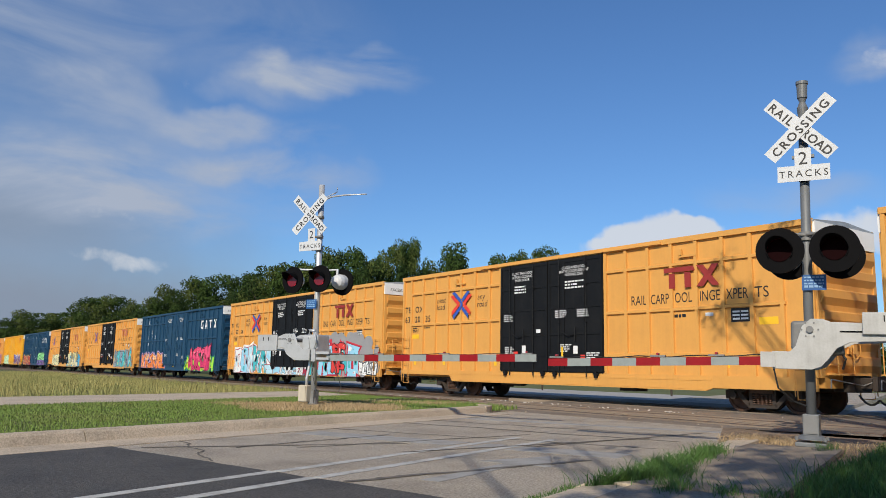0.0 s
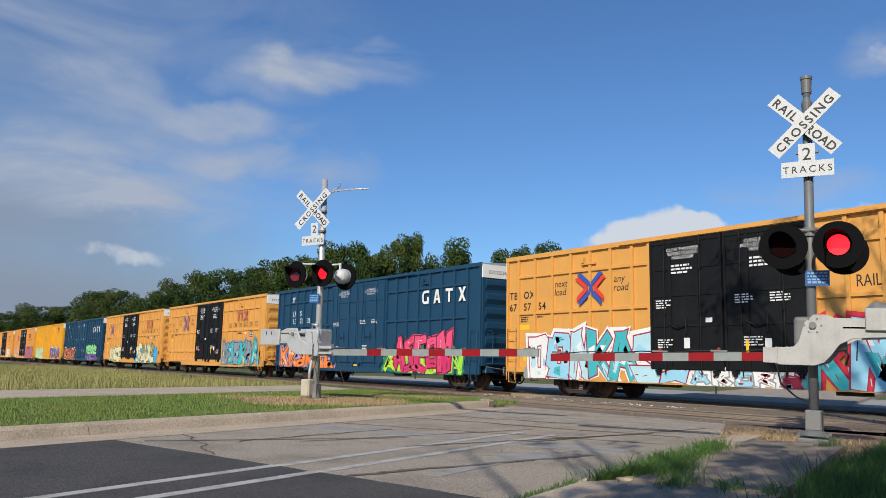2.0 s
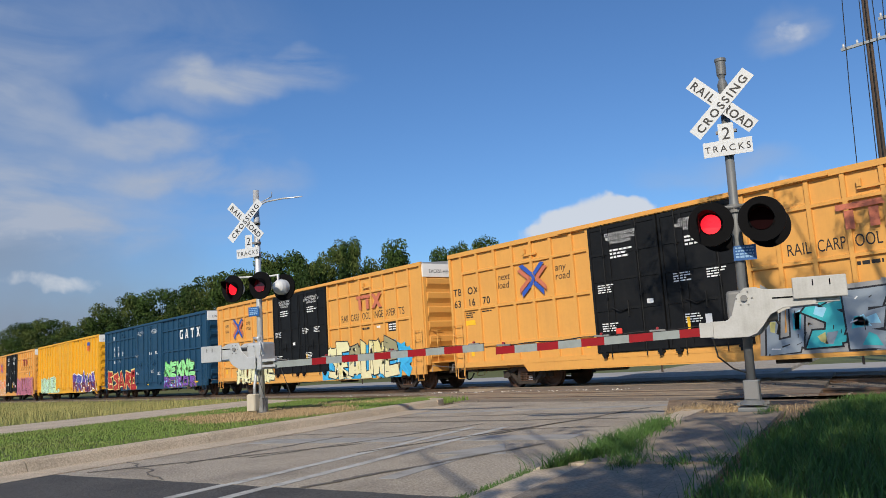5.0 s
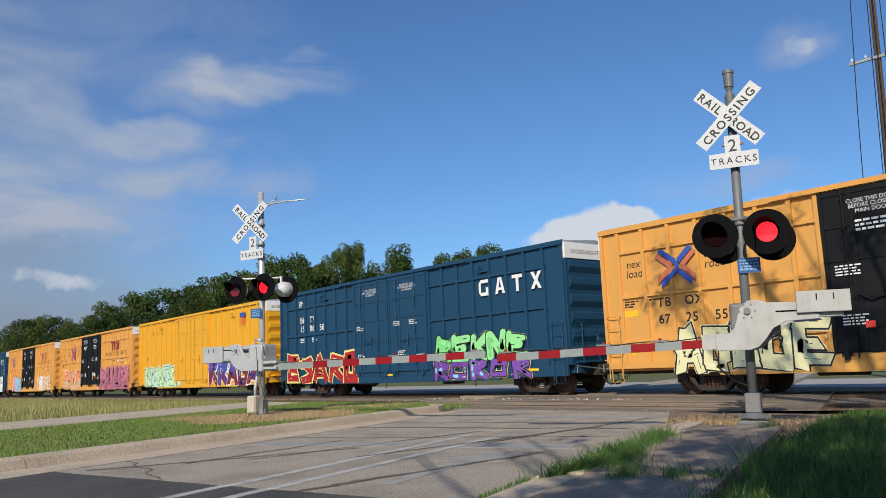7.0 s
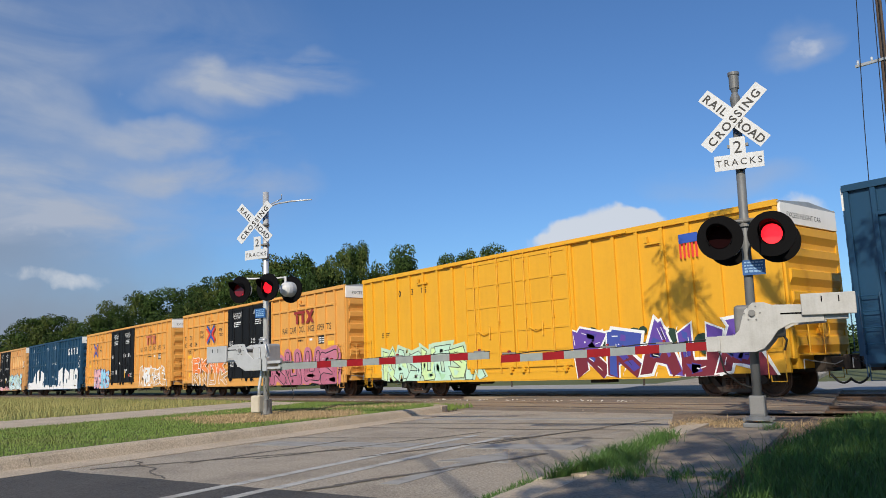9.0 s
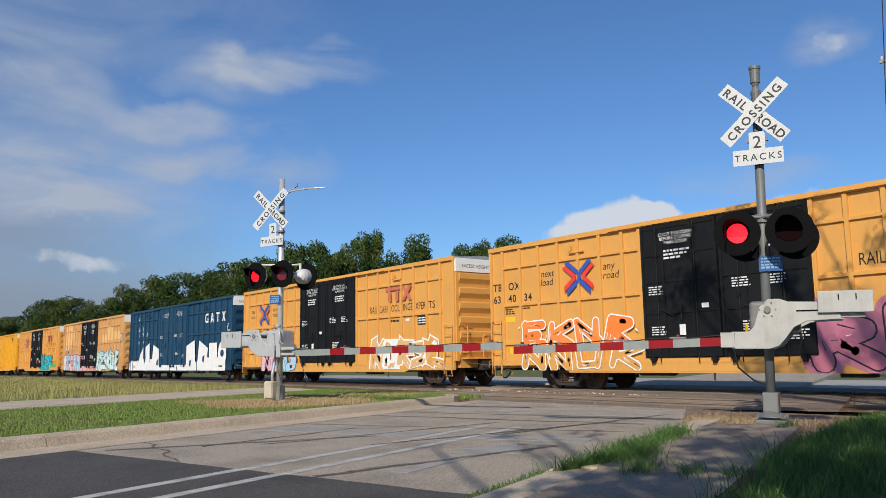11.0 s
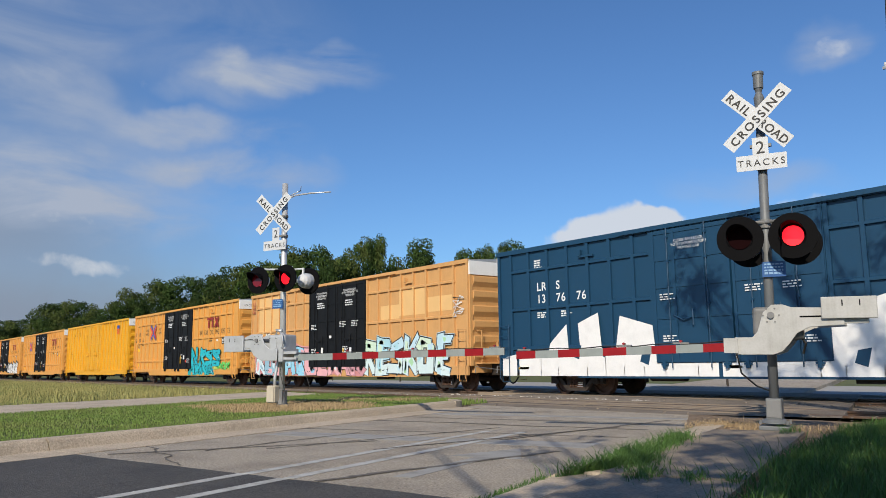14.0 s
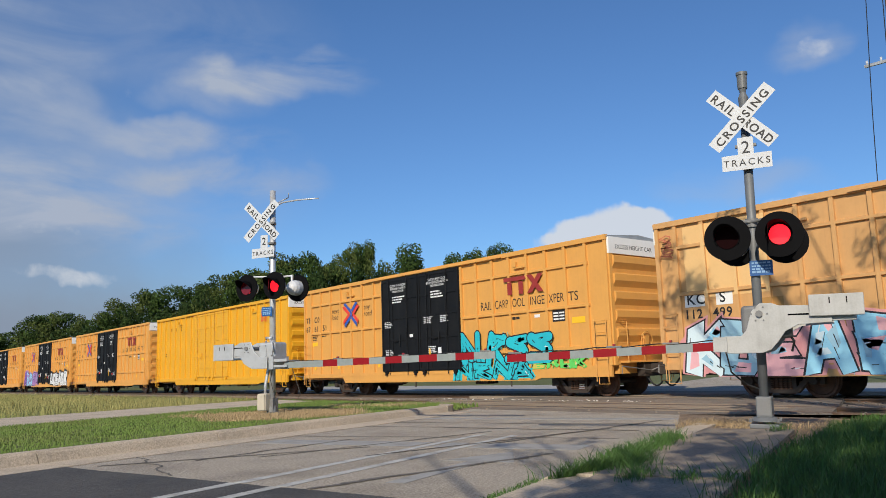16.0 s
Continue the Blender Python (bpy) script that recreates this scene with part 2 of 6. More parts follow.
LAMP_LIT = mat("lit_red_lens", (0.5, 0.01, 0.01), 0.3, vary=0.05, emit=(1.0, 0.012, 0.025, 1.7))
LAMP_DARK = mat("unlit_red_lens", (0.009, 0.0012, 0.0018), 0.6, vary=0.2, scale=20, spec=0.03)
# brighter copy of the unlit lens, with the sunlight on it put into the red
LAMP_SUNLIT = mat("unlit_red_lens_in_sun", (0.16, 0.006, 0.012), 0.2, vary=0.2, scale=20)
SMALL_LAMP = mat("red_arm_lamp", (0.30, 0.02, 0.025), 0.3, vary=0.1)
CABLE = mat("black_cable", (0.01, 0.01, 0.01), 0.6, vary=0.1)
WOOD_POLE = mat("creosoted_pole", (0.075, 0.05, 0.035), 0.85, vary=0.3, scale=6, vec=(1, 1, 0.1))
ASPHALT = mat("aged_asphalt", (0.425, 0.37, 0.298), 0.9, speck=0.4, sscale=42.0, vary=0.32, scale=1.1, bump=0.8, bscale=90, dark=(0.2, 0.172, 0.138))
ASPHALT_NEW = mat("fresh_asphalt", (0.085, 0.081, 0.077), 0.88, speck=0.45, sscale=45.0, vary=0.35, scale=1.3, bump=0.7, bscale=130, dark=(0.04, 0.041, 0.043))
CROSSING = mat("crossing_asphalt", (0.22, 0.18, 0.14), 0.9, speck=0.35, sscale=30.0, vary=0.35, scale=0.7, bump=0.4, bscale=80, dark=(0.07, 0.06, 0.052))
ROADPAINT = mat("worn_road_paint", (0.50, 0.50, 0.48), 0.8, vary=0.45, scale=4, dark=(0.26, 0.25, 0.23))
ROADPAINT_OLD = mat("faded_road_paint", (0.34, 0.335, 0.32), 0.85, vary=0.5, scale=3, dark=(0.23, 0.22, 0.2))
TAR = mat("tar_crack_filler", (0.03, 0.03, 0.032), 0.7, vary=0.2)
CRACK = mat("weathered_crack_filler", (0.15, 0.135, 0.115), 0.85, vary=0.4, scale=5, dark=(0.07, 0.064, 0.058))
CONCRETE = mat("weathered_concrete", (0.52, 0.43, 0.325), 0.9, speck=0.25, sscale=40.0, vary=0.3, scale=1.2, bump=0.3, bscale=60, dark=(0.30, 0.25, 0.19))
WALK = mat("old_sidewalk_concrete", (0.31, 0.25, 0.185), 0.92, speck=0.25, sscale=40.0, vary=0.35, scale=0.9, bump=0.35, bscale=60, dark=(0.15, 0.13, 0.11))
SOIL = mat("dry_soil", (0.24, 0.17, 0.11), 0.95, speck=0.4, sscale=25.0, vary=0.35, scale=1.5, bump=0.6, bscale=25, dark=(0.12, 0.085, 0.055))
GROUND = mat("grassy_ground", (0.12, 0.135, 0.045), 0.95, vary=0.4, scale=0.35, bump=0.5, bscale=20, dark=(0.07, 0.085, 0.025))
BALLAST = mat("grey_ballast", (0.26, 0.21, 0.165), 0.95, speck=0.6, sscale=18.0, vary=0.4, scale=2, bump=0.9, bscale=35, dark=(0.11, 0.09, 0.075))
RAIL = mat("rail_steel", (0.20, 0.13, 0.09), 0.55, 0.6, vary=0.3, scale=3, dark=(0.1, 0.06, 0.04))
TIE = mat("timber_tie", (0.13, 0.095, 0.07), 0.9, vary=0.3, scale=4)
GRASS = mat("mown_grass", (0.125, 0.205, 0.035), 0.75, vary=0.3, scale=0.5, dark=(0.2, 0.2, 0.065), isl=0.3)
# darker copy of the grass: tree shade on the right side is put into the colour
GRASS_SHADE = mat("shade_darkened_grass", (0.055, 0.125, 0.02), 0.7, vary=0.3, scale=0.6, dark=(0.05, 0.11, 0.02), isl=0.35)
STRAW = mat("dry_straw_grass", (0.40, 0.29, 0.16), 0.85, vary=0.25, scale=2, isl=0.3)
MEADOW = mat("tall_seeding_grass", (0.34, 0.30, 0.11), 0.85, vary=0.45, scale=0.3, dark=(0.15, 0.19, 0.055), isl=0.3)
BARK = mat("bark", (0.11, 0.085, 0.065), 0.9, vary=0.4, scale=5, bump=0.5, bscale=18, vec=(1, 1, 0.25))
LEAF = [mat("leaf_dark", (0.026, 0.05, 0.012), 0.75, vary=0.4, scale=0.35, isl=0.4, spec=0.15), mat("leaf_mid", (0.042, 0.075, 0.016), 0.75, vary=0.4, scale=0.35, isl=0.4, spec=0.15),
        mat("leaf_olive", (0.075, 0.10, 0.024), 0.75, vary=0.4, scale=0.35, isl=0.4, spec=0.15)]
PLANK = mat("worn_crossing_plank", (0.28, 0.22, 0.16), 0.9, vary=0.35, scale=2.0, bump=0.4, bscale=30, dark=(0.16, 0.125, 0.09), vec=(0.2, 1, 1))
PALE_STONE = mat("pale_stone_chips", (0.62, 0.59, 0.54), 0.9, vary=0.2, scale=3)
PAVE_FAR = mat("pale_far_pavement", (0.38, 0.37, 0.35), 0.9, vary=0.2, scale=0.6)


# ---- mesh helpers ----
class Geo:
    """Collects vertices and faces of one mesh."""

    def __init__(self):
        self.v, self.f, self.mi = [], [], []

    def box(self, x0, x1, y0, y1, z0, z1, mi=0, m=None):
        n = len(self.v)
        pts = [Vector(p) for p in ((x0, y0, z0), (x1, y0, z0), (x1, y1, z0), (x0, y1, z0), (x0, y0, z1), (x1, y0, z1), (x1, y1, z1), (x0, y1, z1))]
        self.v += [m @ p for p in pts] if m else pts
        for q in ((3, 2, 1, 0), (4, 5, 6, 7), (0, 1, 5, 4), (1, 2, 6, 5), (2, 3, 7, 6), (3, 0, 4, 7)):
            self.f.append([n + i for i in q])
            self.mi.append(mi)
        return self

    def poly(self, pts, mi=0):
        n = len(self.v)
        self.v += [Vector(p) for p in pts]
        self.f.append(list(range(n, n + len(pts))))
        self.mi.append(mi)
        return self

    def prism(self, pts, way, mi=0):
        """A flat outline (counter-clockwise seen against way) pushed along way."""
        n, k = len(self.v), len(pts)
        way = Vector(way)
        a = [Vector(p) for p in pts]
        self.v += a + [p + way for p in a]
        self.f.append(list(range(n + k - 1, n - 1, -1)))
        self.f.append(list(range(n + k, n + 2 * k)))
        self.mi += [mi, mi]
        for i in range(k):
            j = (i + 1) % k
            self.f.append([n + i, n + j, n + k + j, n + k + i])
            self.mi.append(mi)
        return self

    def tube(self, path, radii, sides=10, mi=0, caps=True):
        """A round bar along a path, with a radius at each point."""
        path = [Vector(p) for p in path]
        if not isinstance(radii, (list, tuple)):
            radii = [radii] * len(path)
        rings = []
        for i, p in enumerate(path):
            d = (path[min(i + 1, len(path) - 1)] - path[max(i - 1, 0)]).normalized()
            up = Vector((0, 0, 1)) if abs(d.z) < 0.9 else Vector((1, 0, 0))
            s = d.cross(up).normalized()
            u = s.cross(d)
            n = len(self.v)
            for k in range(sides):
                a = 2 * math.pi * k / sides
                self.v.append(p + (s * math.cos(a) + u * math.sin(a)) * radii[i])
            rings.append(n)
        for a, b in zip(rings, rings[1:]):
            for k in range(sides):
                j = (k + 1) % sides
                self.f.append([a + k, a + j, b + j, b + k])
                self.mi.append(mi)
        if caps:
            self.f.append([rings[0] + k for k in range(sides - 1, -1, -1)])
            self.f.append([rings[-1] + k for k in range(sides)])
            self.mi += [mi, mi]
        return self

    def mesh(self, name, mats, smooth=False):
        me = bpy.data.meshes.new(name)
        me.from_pydata([tuple(p) for p in self.v], [], self.f)
        for m in mats if isinstance(mats, (list, tuple)) else [mats]:
            me.materials.append(m)
        me.polygons.foreach_set("material_index", self.mi)
        if smooth:
            me.polygons.foreach_set("use_smooth", [True] * len(me.polygons))
        me.update()
        return me


def part(name, geo, material, parent=None, label="", smooth=False, at=None):
    """Links one mesh under a thing or a part."""
    me = geo if isinstance(geo, bpy.types.Mesh) else geo.mesh(name, material, smooth)
    ob = new(name, me)
    if parent:
        ob.parent = parent
    if at is not None:
        ob.matrix_basis = at
    if label:
        tagged(ob, label)
    return ob


def bevelled(ob, width, segments=2):
    md = ob.modifiers.new("bevel", "BEVEL")
    md.width, md.segments, md.limit_method = width, segments, "ANGLE"
    return ob


TEXTS = {}


def text_mesh(words, size, material, depth=0.0, align="LEFT", spacing=1.0, shear=0.0, bold=0.0):
    """Lettering as a mesh in the xy plane, from the built-in font."""
    key = (words, size, material.name, depth, align, spacing, shear, bold)
    if key not in TEXTS:
        cu = bpy.data.curves.new("lettering", "FONT")
        cu.body, cu.size, cu.extrude, cu.align_x, cu.space_character, cu.shear, cu.resolution_u = words, size, depth, align, spacing, shear, 3
        cu.offset = bold
        ob = bpy.data.objects.new("lettering", cu)
        scene.collection.objects.link(ob)
        me = bpy.data.meshes.new_from_object(ob.evaluated_get(bpy.context.evaluated_depsgraph_get()))
        bpy.data.objects.remove(ob)
        me.materials.clear()
        me.materials.append(material)
        TEXTS[key] = me
    return TEXTS[key]


SIDE = pose(0, 0, 0, 90, 0, 0)      # stands the xy plane up, facing -y


# ---- ground and road ----
EX, EY = -0.379, 0.9254          # along the road, towards the tracks
D_CAR = 19.25                     # the train's near side
GAUGE_Y = {"far": D_CAR + 1.6, "near": 15.68}


def ab(a, b, z=0.0):
    """A place from metres along the road and to its right."""
    return Vector((EX * a + EY * b, EY * a - EX * b, z))


def structure(name, geo, material, label, category, smooth=False):
    return tagged(part(name, geo, material, smooth=smooth), label, category, kind="structure")


def slab(outline, z0, z1):
    g = Geo()
    g.prism([Vector((p[0], p[1], z0)) for p in outline], (0, 0, z1 - z0))
    return g


def ab_slab(a0, a1, b0, b1, z0, z1):
    return slab([ab(a0, b0), ab(a0, b1), ab(a1, b1), ab(a1, b0)], z0, z1)


def ground_sheet():
    g = Geo()
    n, size = 24, 1500.0
    for i in range(n):
        for j in range(n):
            x0, x1 = -size + 2 * size * i / n, -size + 2 * size * (i + 1) / n
            y0, y1 = -size + 2 * size * j / n, -size + 2 * size * (j + 1) / n
            g.poly([(x0, y0, -0.2), (x1, y0, -0.2), (x1, y1, -0.2), (x0, y1, -0.2)])
    structure("ground", g, GROUND, "grassy open ground reaching to the horizon", "ground")


ground_sheet()
ROAD_L, ROAD_R = -9.1, -3.05
structure("road", ab_slab(-30, 60, ROAD_L - 0.1, ROAD_R + 0.5, -0.25, 0.0), ASPHALT, "worn grey asphalt road with tar-filled cracks", "road")
overlay_edge = [ab(6.25 - 0.143 * (b + 8.25) + 0.05 * noise.noise(Vector((b * 1.7, 2.0, 0))), b) for b in [ROAD_R + 0.45 - 0.25 * i for i in range(26)]]
structure("road_overlay", slab([ab(-30, -8.95), ab(-30, ROAD_R + 0.45)] + overlay_edge, -0.2, 0.006), ASPHALT_NEW, "fresh dark asphalt laid over the older road", "road")
cross_pts = []
for y, m in ((13.4, -1), (13.4, 1), (24.5, 1), (24.5, -1)):
    bb = ROAD_L - 2.2 if m < 0 else ROAD_R + 2.2
    a = (y + EX * bb) / EY
    cross_pts.append(ab(a, bb))
structure("crossing_pavement", slab(cross_pts, -0.25, 0.004), CROSSING, "stained brown asphalt between and beside the rails", "pavement")
structure("track_bed", slab([(-600, 13.2), (300, 13.2), (300, 24.6), (-600, 24.6)], -0.25, -0.09), BALLAST, "dusty grey-brown stone ballast under the tracks", "ballast")
structure("far_pavement", slab([(-60, 27), (60, 27), (60, 36), (-60, 36)], -0.25, -0.12), PAVE_FAR, "pale road surface beyond the tracks", "pavement")

# curbs, lawn, path
curb_g = Geo()
seg = 3.05
slant = lambda a: -0.2 + 0.012 * (a - 5.4)          # the curb is not quite parallel to the road
a = -18.0
lawn_end = 16.9
while a < lawn_end:
    a2 = min(a + seg, lawn_end)
    o = [(ROAD_L - 0.19, 0.0), (ROAD_L + 0.62, 0.0), (ROAD_L + 0.62, 0.010), (ROAD_L + 0.02, 0.02), (ROAD_L - 0.03, 0.13), (ROAD_L - 0.07, 0.165), (ROAD_L - 0.19, 0.17)]
    curb_g.prism([ab(a + 0.008, b + slant(a), z) for b, z in o], ab(a2, slant(a2)) - ab(a + 0.016, slant(a)))
    a = a2
structure("curb_left", curb_g, CONCRETE, "weathered rounded concrete curb with a gutter along the lawn", "curb")
tip = Geo()
prev = None
for i in range(7):
    t = i / 6 * radians(70)
    c = ab(lawn_end, ROAD_L - 1.2 + slant(lawn_end))
    r0, r1 = 1.01, 1.19
    w = lambda r: c + (ab(0, 1) * math.cos(t) + ab(1, 0) * math.sin(t)) * r
    cur = (w(r0), w(r1))
    if prev:
        tip.prism([Vector((p.x, p.y, -0.05)) for p in (prev[0], prev[1], cur[1], cur[0])], (0, 0, 0.205))
    prev = cur
structure("curb_return", tip, CONCRETE, "rounded end of the concrete curb near the tracks", "curb")
structure("lawn", slab([ab(-18, -15.7), ab(-18, ROAD_L - 0.19 + slant(-18)), ab(lawn_end, ROAD_L - 0.19 + slant(lawn_end)), ab(lawn_end + 0.8, ROAD_L - 0.8), (-16.7, 12.95), (-22.0, 12.9)], -0.25, 0.155), GROUND, "mown verge between the road and the path", "lawn")
structure("path", slab([ab(-18, -19), ab(-18, -15.7), (-21.9, 12.6), (-26.0, 13.0)], -0.25, 0.17), CONCRETE, "pale concrete path crossing the grass", "path")
structure("meadow_ground", slab([ab(-18, -90), ab(-18, -19), (-26.0, 13.0), (-140, 13.0)], -0.25, 0.1), GROUND, "rough ground under tall grass beside the tracks", "ground")

# right-hand side
KERB_R = ROAD_R + 0.43
rc = Geo()
a = -6.0
rnd = random.Random(4)
while a < 12.0:
    L = 1.5 + rnd.random() * 0.6
    dz = rnd.uniform(-0.02, 0.015)
    w = rnd.uniform(-0.03, 0.03)
    o = [(KERB_R - 0.12, 0.0), (KERB_R + 0.12 + w, 0.0), (KERB_R + 0.42, 0.0), (KERB_R + 0.42, 0.10 + dz), (KERB_R + 0.12 + w, 0.105 + dz), (KERB_R + 0.02, 0.075 + dz), (KERB_R - 0.1, 0.02)]
    rc.prism([ab(a + 0.012, b, z) for b, z in o], ab(L, 0) - ab(0.024, 0))
    a += L
structure("curb_right", rc, CONCRETE, "broken low concrete curb beside the sidewalk", "curb")
structure("verge_soil", slab([ab(-8, KERB_R + 0.3), ab(-8, 0.2), ab(12.6, 0.2), ab(13.6, KERB_R + 0.3)], -0.25, 0.06), SOIL, "bare dry soil around the signal's foot", "soil")
structure("soil_shoulder", slab([ab(11.5, KERB_R), ab(11.0, 6), ab(14.5, 12), (6.0, 13.3), (-9.2, 13.3)], -0.25, 0.02), SOIL, "bare dusty shoulder along the tracks", "soil")
walk_thing = structure("sidewalk", ab_slab(-8, 11.2, KERB_R + 0.46, -1.02, -0.05, 0.085), SOIL, "cracked concrete sidewalk in dappled shade", "sidewalk")
edges = [-8, -5.6, -3.2, -0.8, 1.6, 4.0, 6.45, 8.9, 11.2]
for a0, a1 in zip(edges, edges[1:]):
    g = ab_slab(a0 + 0.012, a1 - 0.012, KERB_R + 0.47, -1.03, 0.02, 0.122 + rnd.uniform(-0.008, 0.008))
    part("slab", g, WALK, walk_thing)
structure("grass_bank", slab([ab(-12, -1.02), ab(-12, 14), ab(6, 14), ab(13.2, 9), ab(13.2, -0.7)], -0.25, 0.10), GROUND, "shaded grassy bank beside the sidewalk", "lawn")


# road markings: thin slabs 4 mm above the asphalt
def marking(name, label, items, material, z=0.0):
    g = Geo()
    for a0, a1, b0, b1 in items:
        g.prism([ab(a0, b0, z + 0.001), ab(a0, b1, z + 0.001), ab(a1, b1, z + 0.001), ab(a1, b0, z + 0.001)], (0, 0, 0.004))
    return tagged(part(name, g, material), label, "road marking", kind="structure")


marking("lane_line_old", "worn double white line on the older asphalt", [(5.9, 11.2, -5.57, -5.44), (5.82, 11.2, -4.99, -4.86)], ROADPAINT)
marking("lane_line_fresh", "double white line on the fresh asphalt", [(-20, 5.84, -5.57, -5.44), (-20, 5.76, -4.99, -4.86)], ROADPAINT, 0.006)
marking("stop_line", "faded white stop line across the road", [(9.35, 9.95, -8.4, -5.65), (9.35, 9.95, -5.35, -5.05), (9.35, 9.95, -4.8, -3.3)], ROADPAINT_OLD)
marking("pavement_joint", "pale worn edge of the crossing pavement", [(14.55, 14.95, -9.0, -3.2)], ROADPAINT_OLD)
arrow = Geo()
arrow.prism([ab(*p, 0.001) for p in ((6.3, -4.1), (6.3, -3.9), (8.0, -3.9), (8.0, -3.55), (9.0, -4.0), (8.0, -4.45), (8.0, -4.1))], (0, 0, 0.004))
tagged(part("lane_arrow", arrow, ROADPAINT_OLD), "faded white arrow painted on the road", "road marking", kind="structure")

cracks = Geo()
rnd = random.Random(11)


def crack(a0, b0, a1, b1, w, wob=0.10):
    n = 22
    pts = []
    for i in range(n + 1):
        t = i / n
        off = wob * (noise.noise(Vector((t * 6 + a0, b0, 3))) + 0.5 * noise.noise(Vector((t * 17, b0 + a1, 1))))
        pts.append((a0 + (a1 - a0) * t + off, b0 + (b1 - b0) * t + off * 0.7, 0.62 * w * (0.6 + 0.5 * noise.noise(Vector((t * 9, a0, b1))) + 0.3)))
    d = Vector((a1 - a0, b1 - b0)).normalized()
    nx, ny = -d.y, d.x
    for p, q in zip(pts, pts[1:]):
        cracks.prism([ab(p[0] - nx * p[2], p[1] - ny * p[2], 0.0055), ab(p[0] + nx * p[2], p[1] + ny * p[2], 0.0055), ab(q[0] + nx * q[2], q[1] + ny * q[2], 0.0055), ab(q[0] - nx * q[2], q[1] - ny * q[2], 0.0055)][::1], (0, 0, 0.003))


crack(6.5, -8.3, 9.2, -6.2, 0.035)
crack(7.2, -7.5, 10.2, -7.2, 0.03)
crack(7.8, -6.9, 11.8, -5.6, 0.03)
crack(5.7, -4.6, 9.0, -3.4, 0.07, 0.2)
crack(8.2, -5.6, 12.5, -3.9, 0.045)
crack(10.5, -8.9, 10.9, -3.2, 0.03)
crack(12.6, -8.8, 12.2, -3.3, 0.05)
crack(13.6, -9.0, 13.5, -3.2, 0.04)
crack(6.1, -6.6, 7.6, -8.9, 0.02)
crack(9.9, -4.7, 14.3, -3.5, 0.04)
tagged(part("tar_cracks", cracks, CRACK), "dark tar-sealed cracks in the road", "cracks", kind="structure")


# ---- tracks ----
def track(name, yc, label):
    top = new(name)
    tagged(top, label, "track", group="railway tracks", kind="structure")
    for s in (-0.7525, 0.7525):
        g = Geo()
        prof = [(-0.07, -0.17), (0.07, -0.17), (0.07, -0.155), (0.012, -0.14), (0.012, -0.045), (0.037, -0.035), (0.037, 0.004), (0.03, 0.01), (-0.03, 0.01), (-0.037, 0.004), (-0.037, -0.035), (-0.012, -0.045), (-0.012, -0.14), (-0.07, -0.155)]
        g.prism([(-500, yc + s + y, z) for y, z in prof], (800, 0, 0))
        part("rail", g, RAIL, top)
    ties = Geo()
    x = -160.0
    while x < 60:
        if not (-22.5 < x + 0.41 * (yc - 15) < -6.0):
            ties.box(x, x + 0.23, yc - 1.3, yc + 1.3, -0.25, -0.075)
        x += 0.53
    tagged(part("ties", ties, TIE, top), "row of weathered timber ties", kind="stuff")
    for s in (-0.9, 0.9):
        g = Geo()
        xc = -14.2 - 0.41 * (yc - 15)
        sgn = 1 if s > 0 else -1
        y0 = yc + sgn * 0.80
        g.box(xc - 6, xc + 6, min(y0, y0 + sgn * 0.07), max(y0, y0 + sgn * 0.07), -0.1, 0.008)
        part("flangeway_strip", g, TAR, top, "dark rubber strip beside the rail")
    for off in (-1.18, -0.42, 0.0, 0.42, 1.18):
        for i in range(5):
            g = Geo()
            x0 = xc - 6 + i * 2.42
            dz = 0.003 * ((i * 7 + int(off * 10)) % 3)
            g.box(x0, x0 + 2.38, yc + off - 0.15, yc + off + 0.15, -0.1, 0.010 + dz)
            part("crossing_plank", g, PLANK, top)
    return top


track("near_track", GAUGE_Y["near"], "empty rusty railway track set in the crossing")
track("far_track", GAUGE_Y["far"], "railway track that the train runs on")


# ---- freight cars ----
CAR_L, CAR_W, PITCH = 19.0, 3.2, 20.7
ROOF_Z = 5.04
RIBS_L = [0.06, 0.67, 1.55, 2.45, 3.35, 4.25, 5.15, 6.05, 6.72]
RIBS_R = [11.98, 12.83, 13.71, 14.59, 15.47, 16.35, 17.23, 18.11, 18.94]
_shared = {}


def shared(name, key, build, mats, smooth=False):
    if key not in _shared:
        g = Geo()
        build(g)
        _shared[key] = g.mesh(name, mats, smooth)
    return _shared[key]


def wheel_mesh():
    def build(g):
        prof = [(0.0, 0.02), (0.09, 0.02), (0.10, -0.02), (0.17, -0.015), (0.2, 0.03), (0.36, 0.03), (0.39, -0.01), (0.455, -0.01), (0.457, 0.085), (0.485, 0.10), (0.485, 0.13), (0.36, 0.13), (0.0, 0.10)]
        n = 28
        for (r0, y0), (r1, y1) in zip(prof, prof[1:]):
            for k in range(n):
                a, b = 2 * math.pi * k / n, 2 * math.pi * (k + 1) / n
                p = [(r0 * math.cos(a), y0, r0 * math.sin(a)), (r0 * math.cos(b), y0, r0 * math.sin(b)), (r1 * math.cos(b), y1, r1 * math.sin(b)), (r1 * math.cos(a), y1, r1 * math.sin(a))]
                g.poly(p if r0 > 0 else [p[0], p[2], p[3]])
    return shared("wheel", "wheel", build, WHEEL, False)


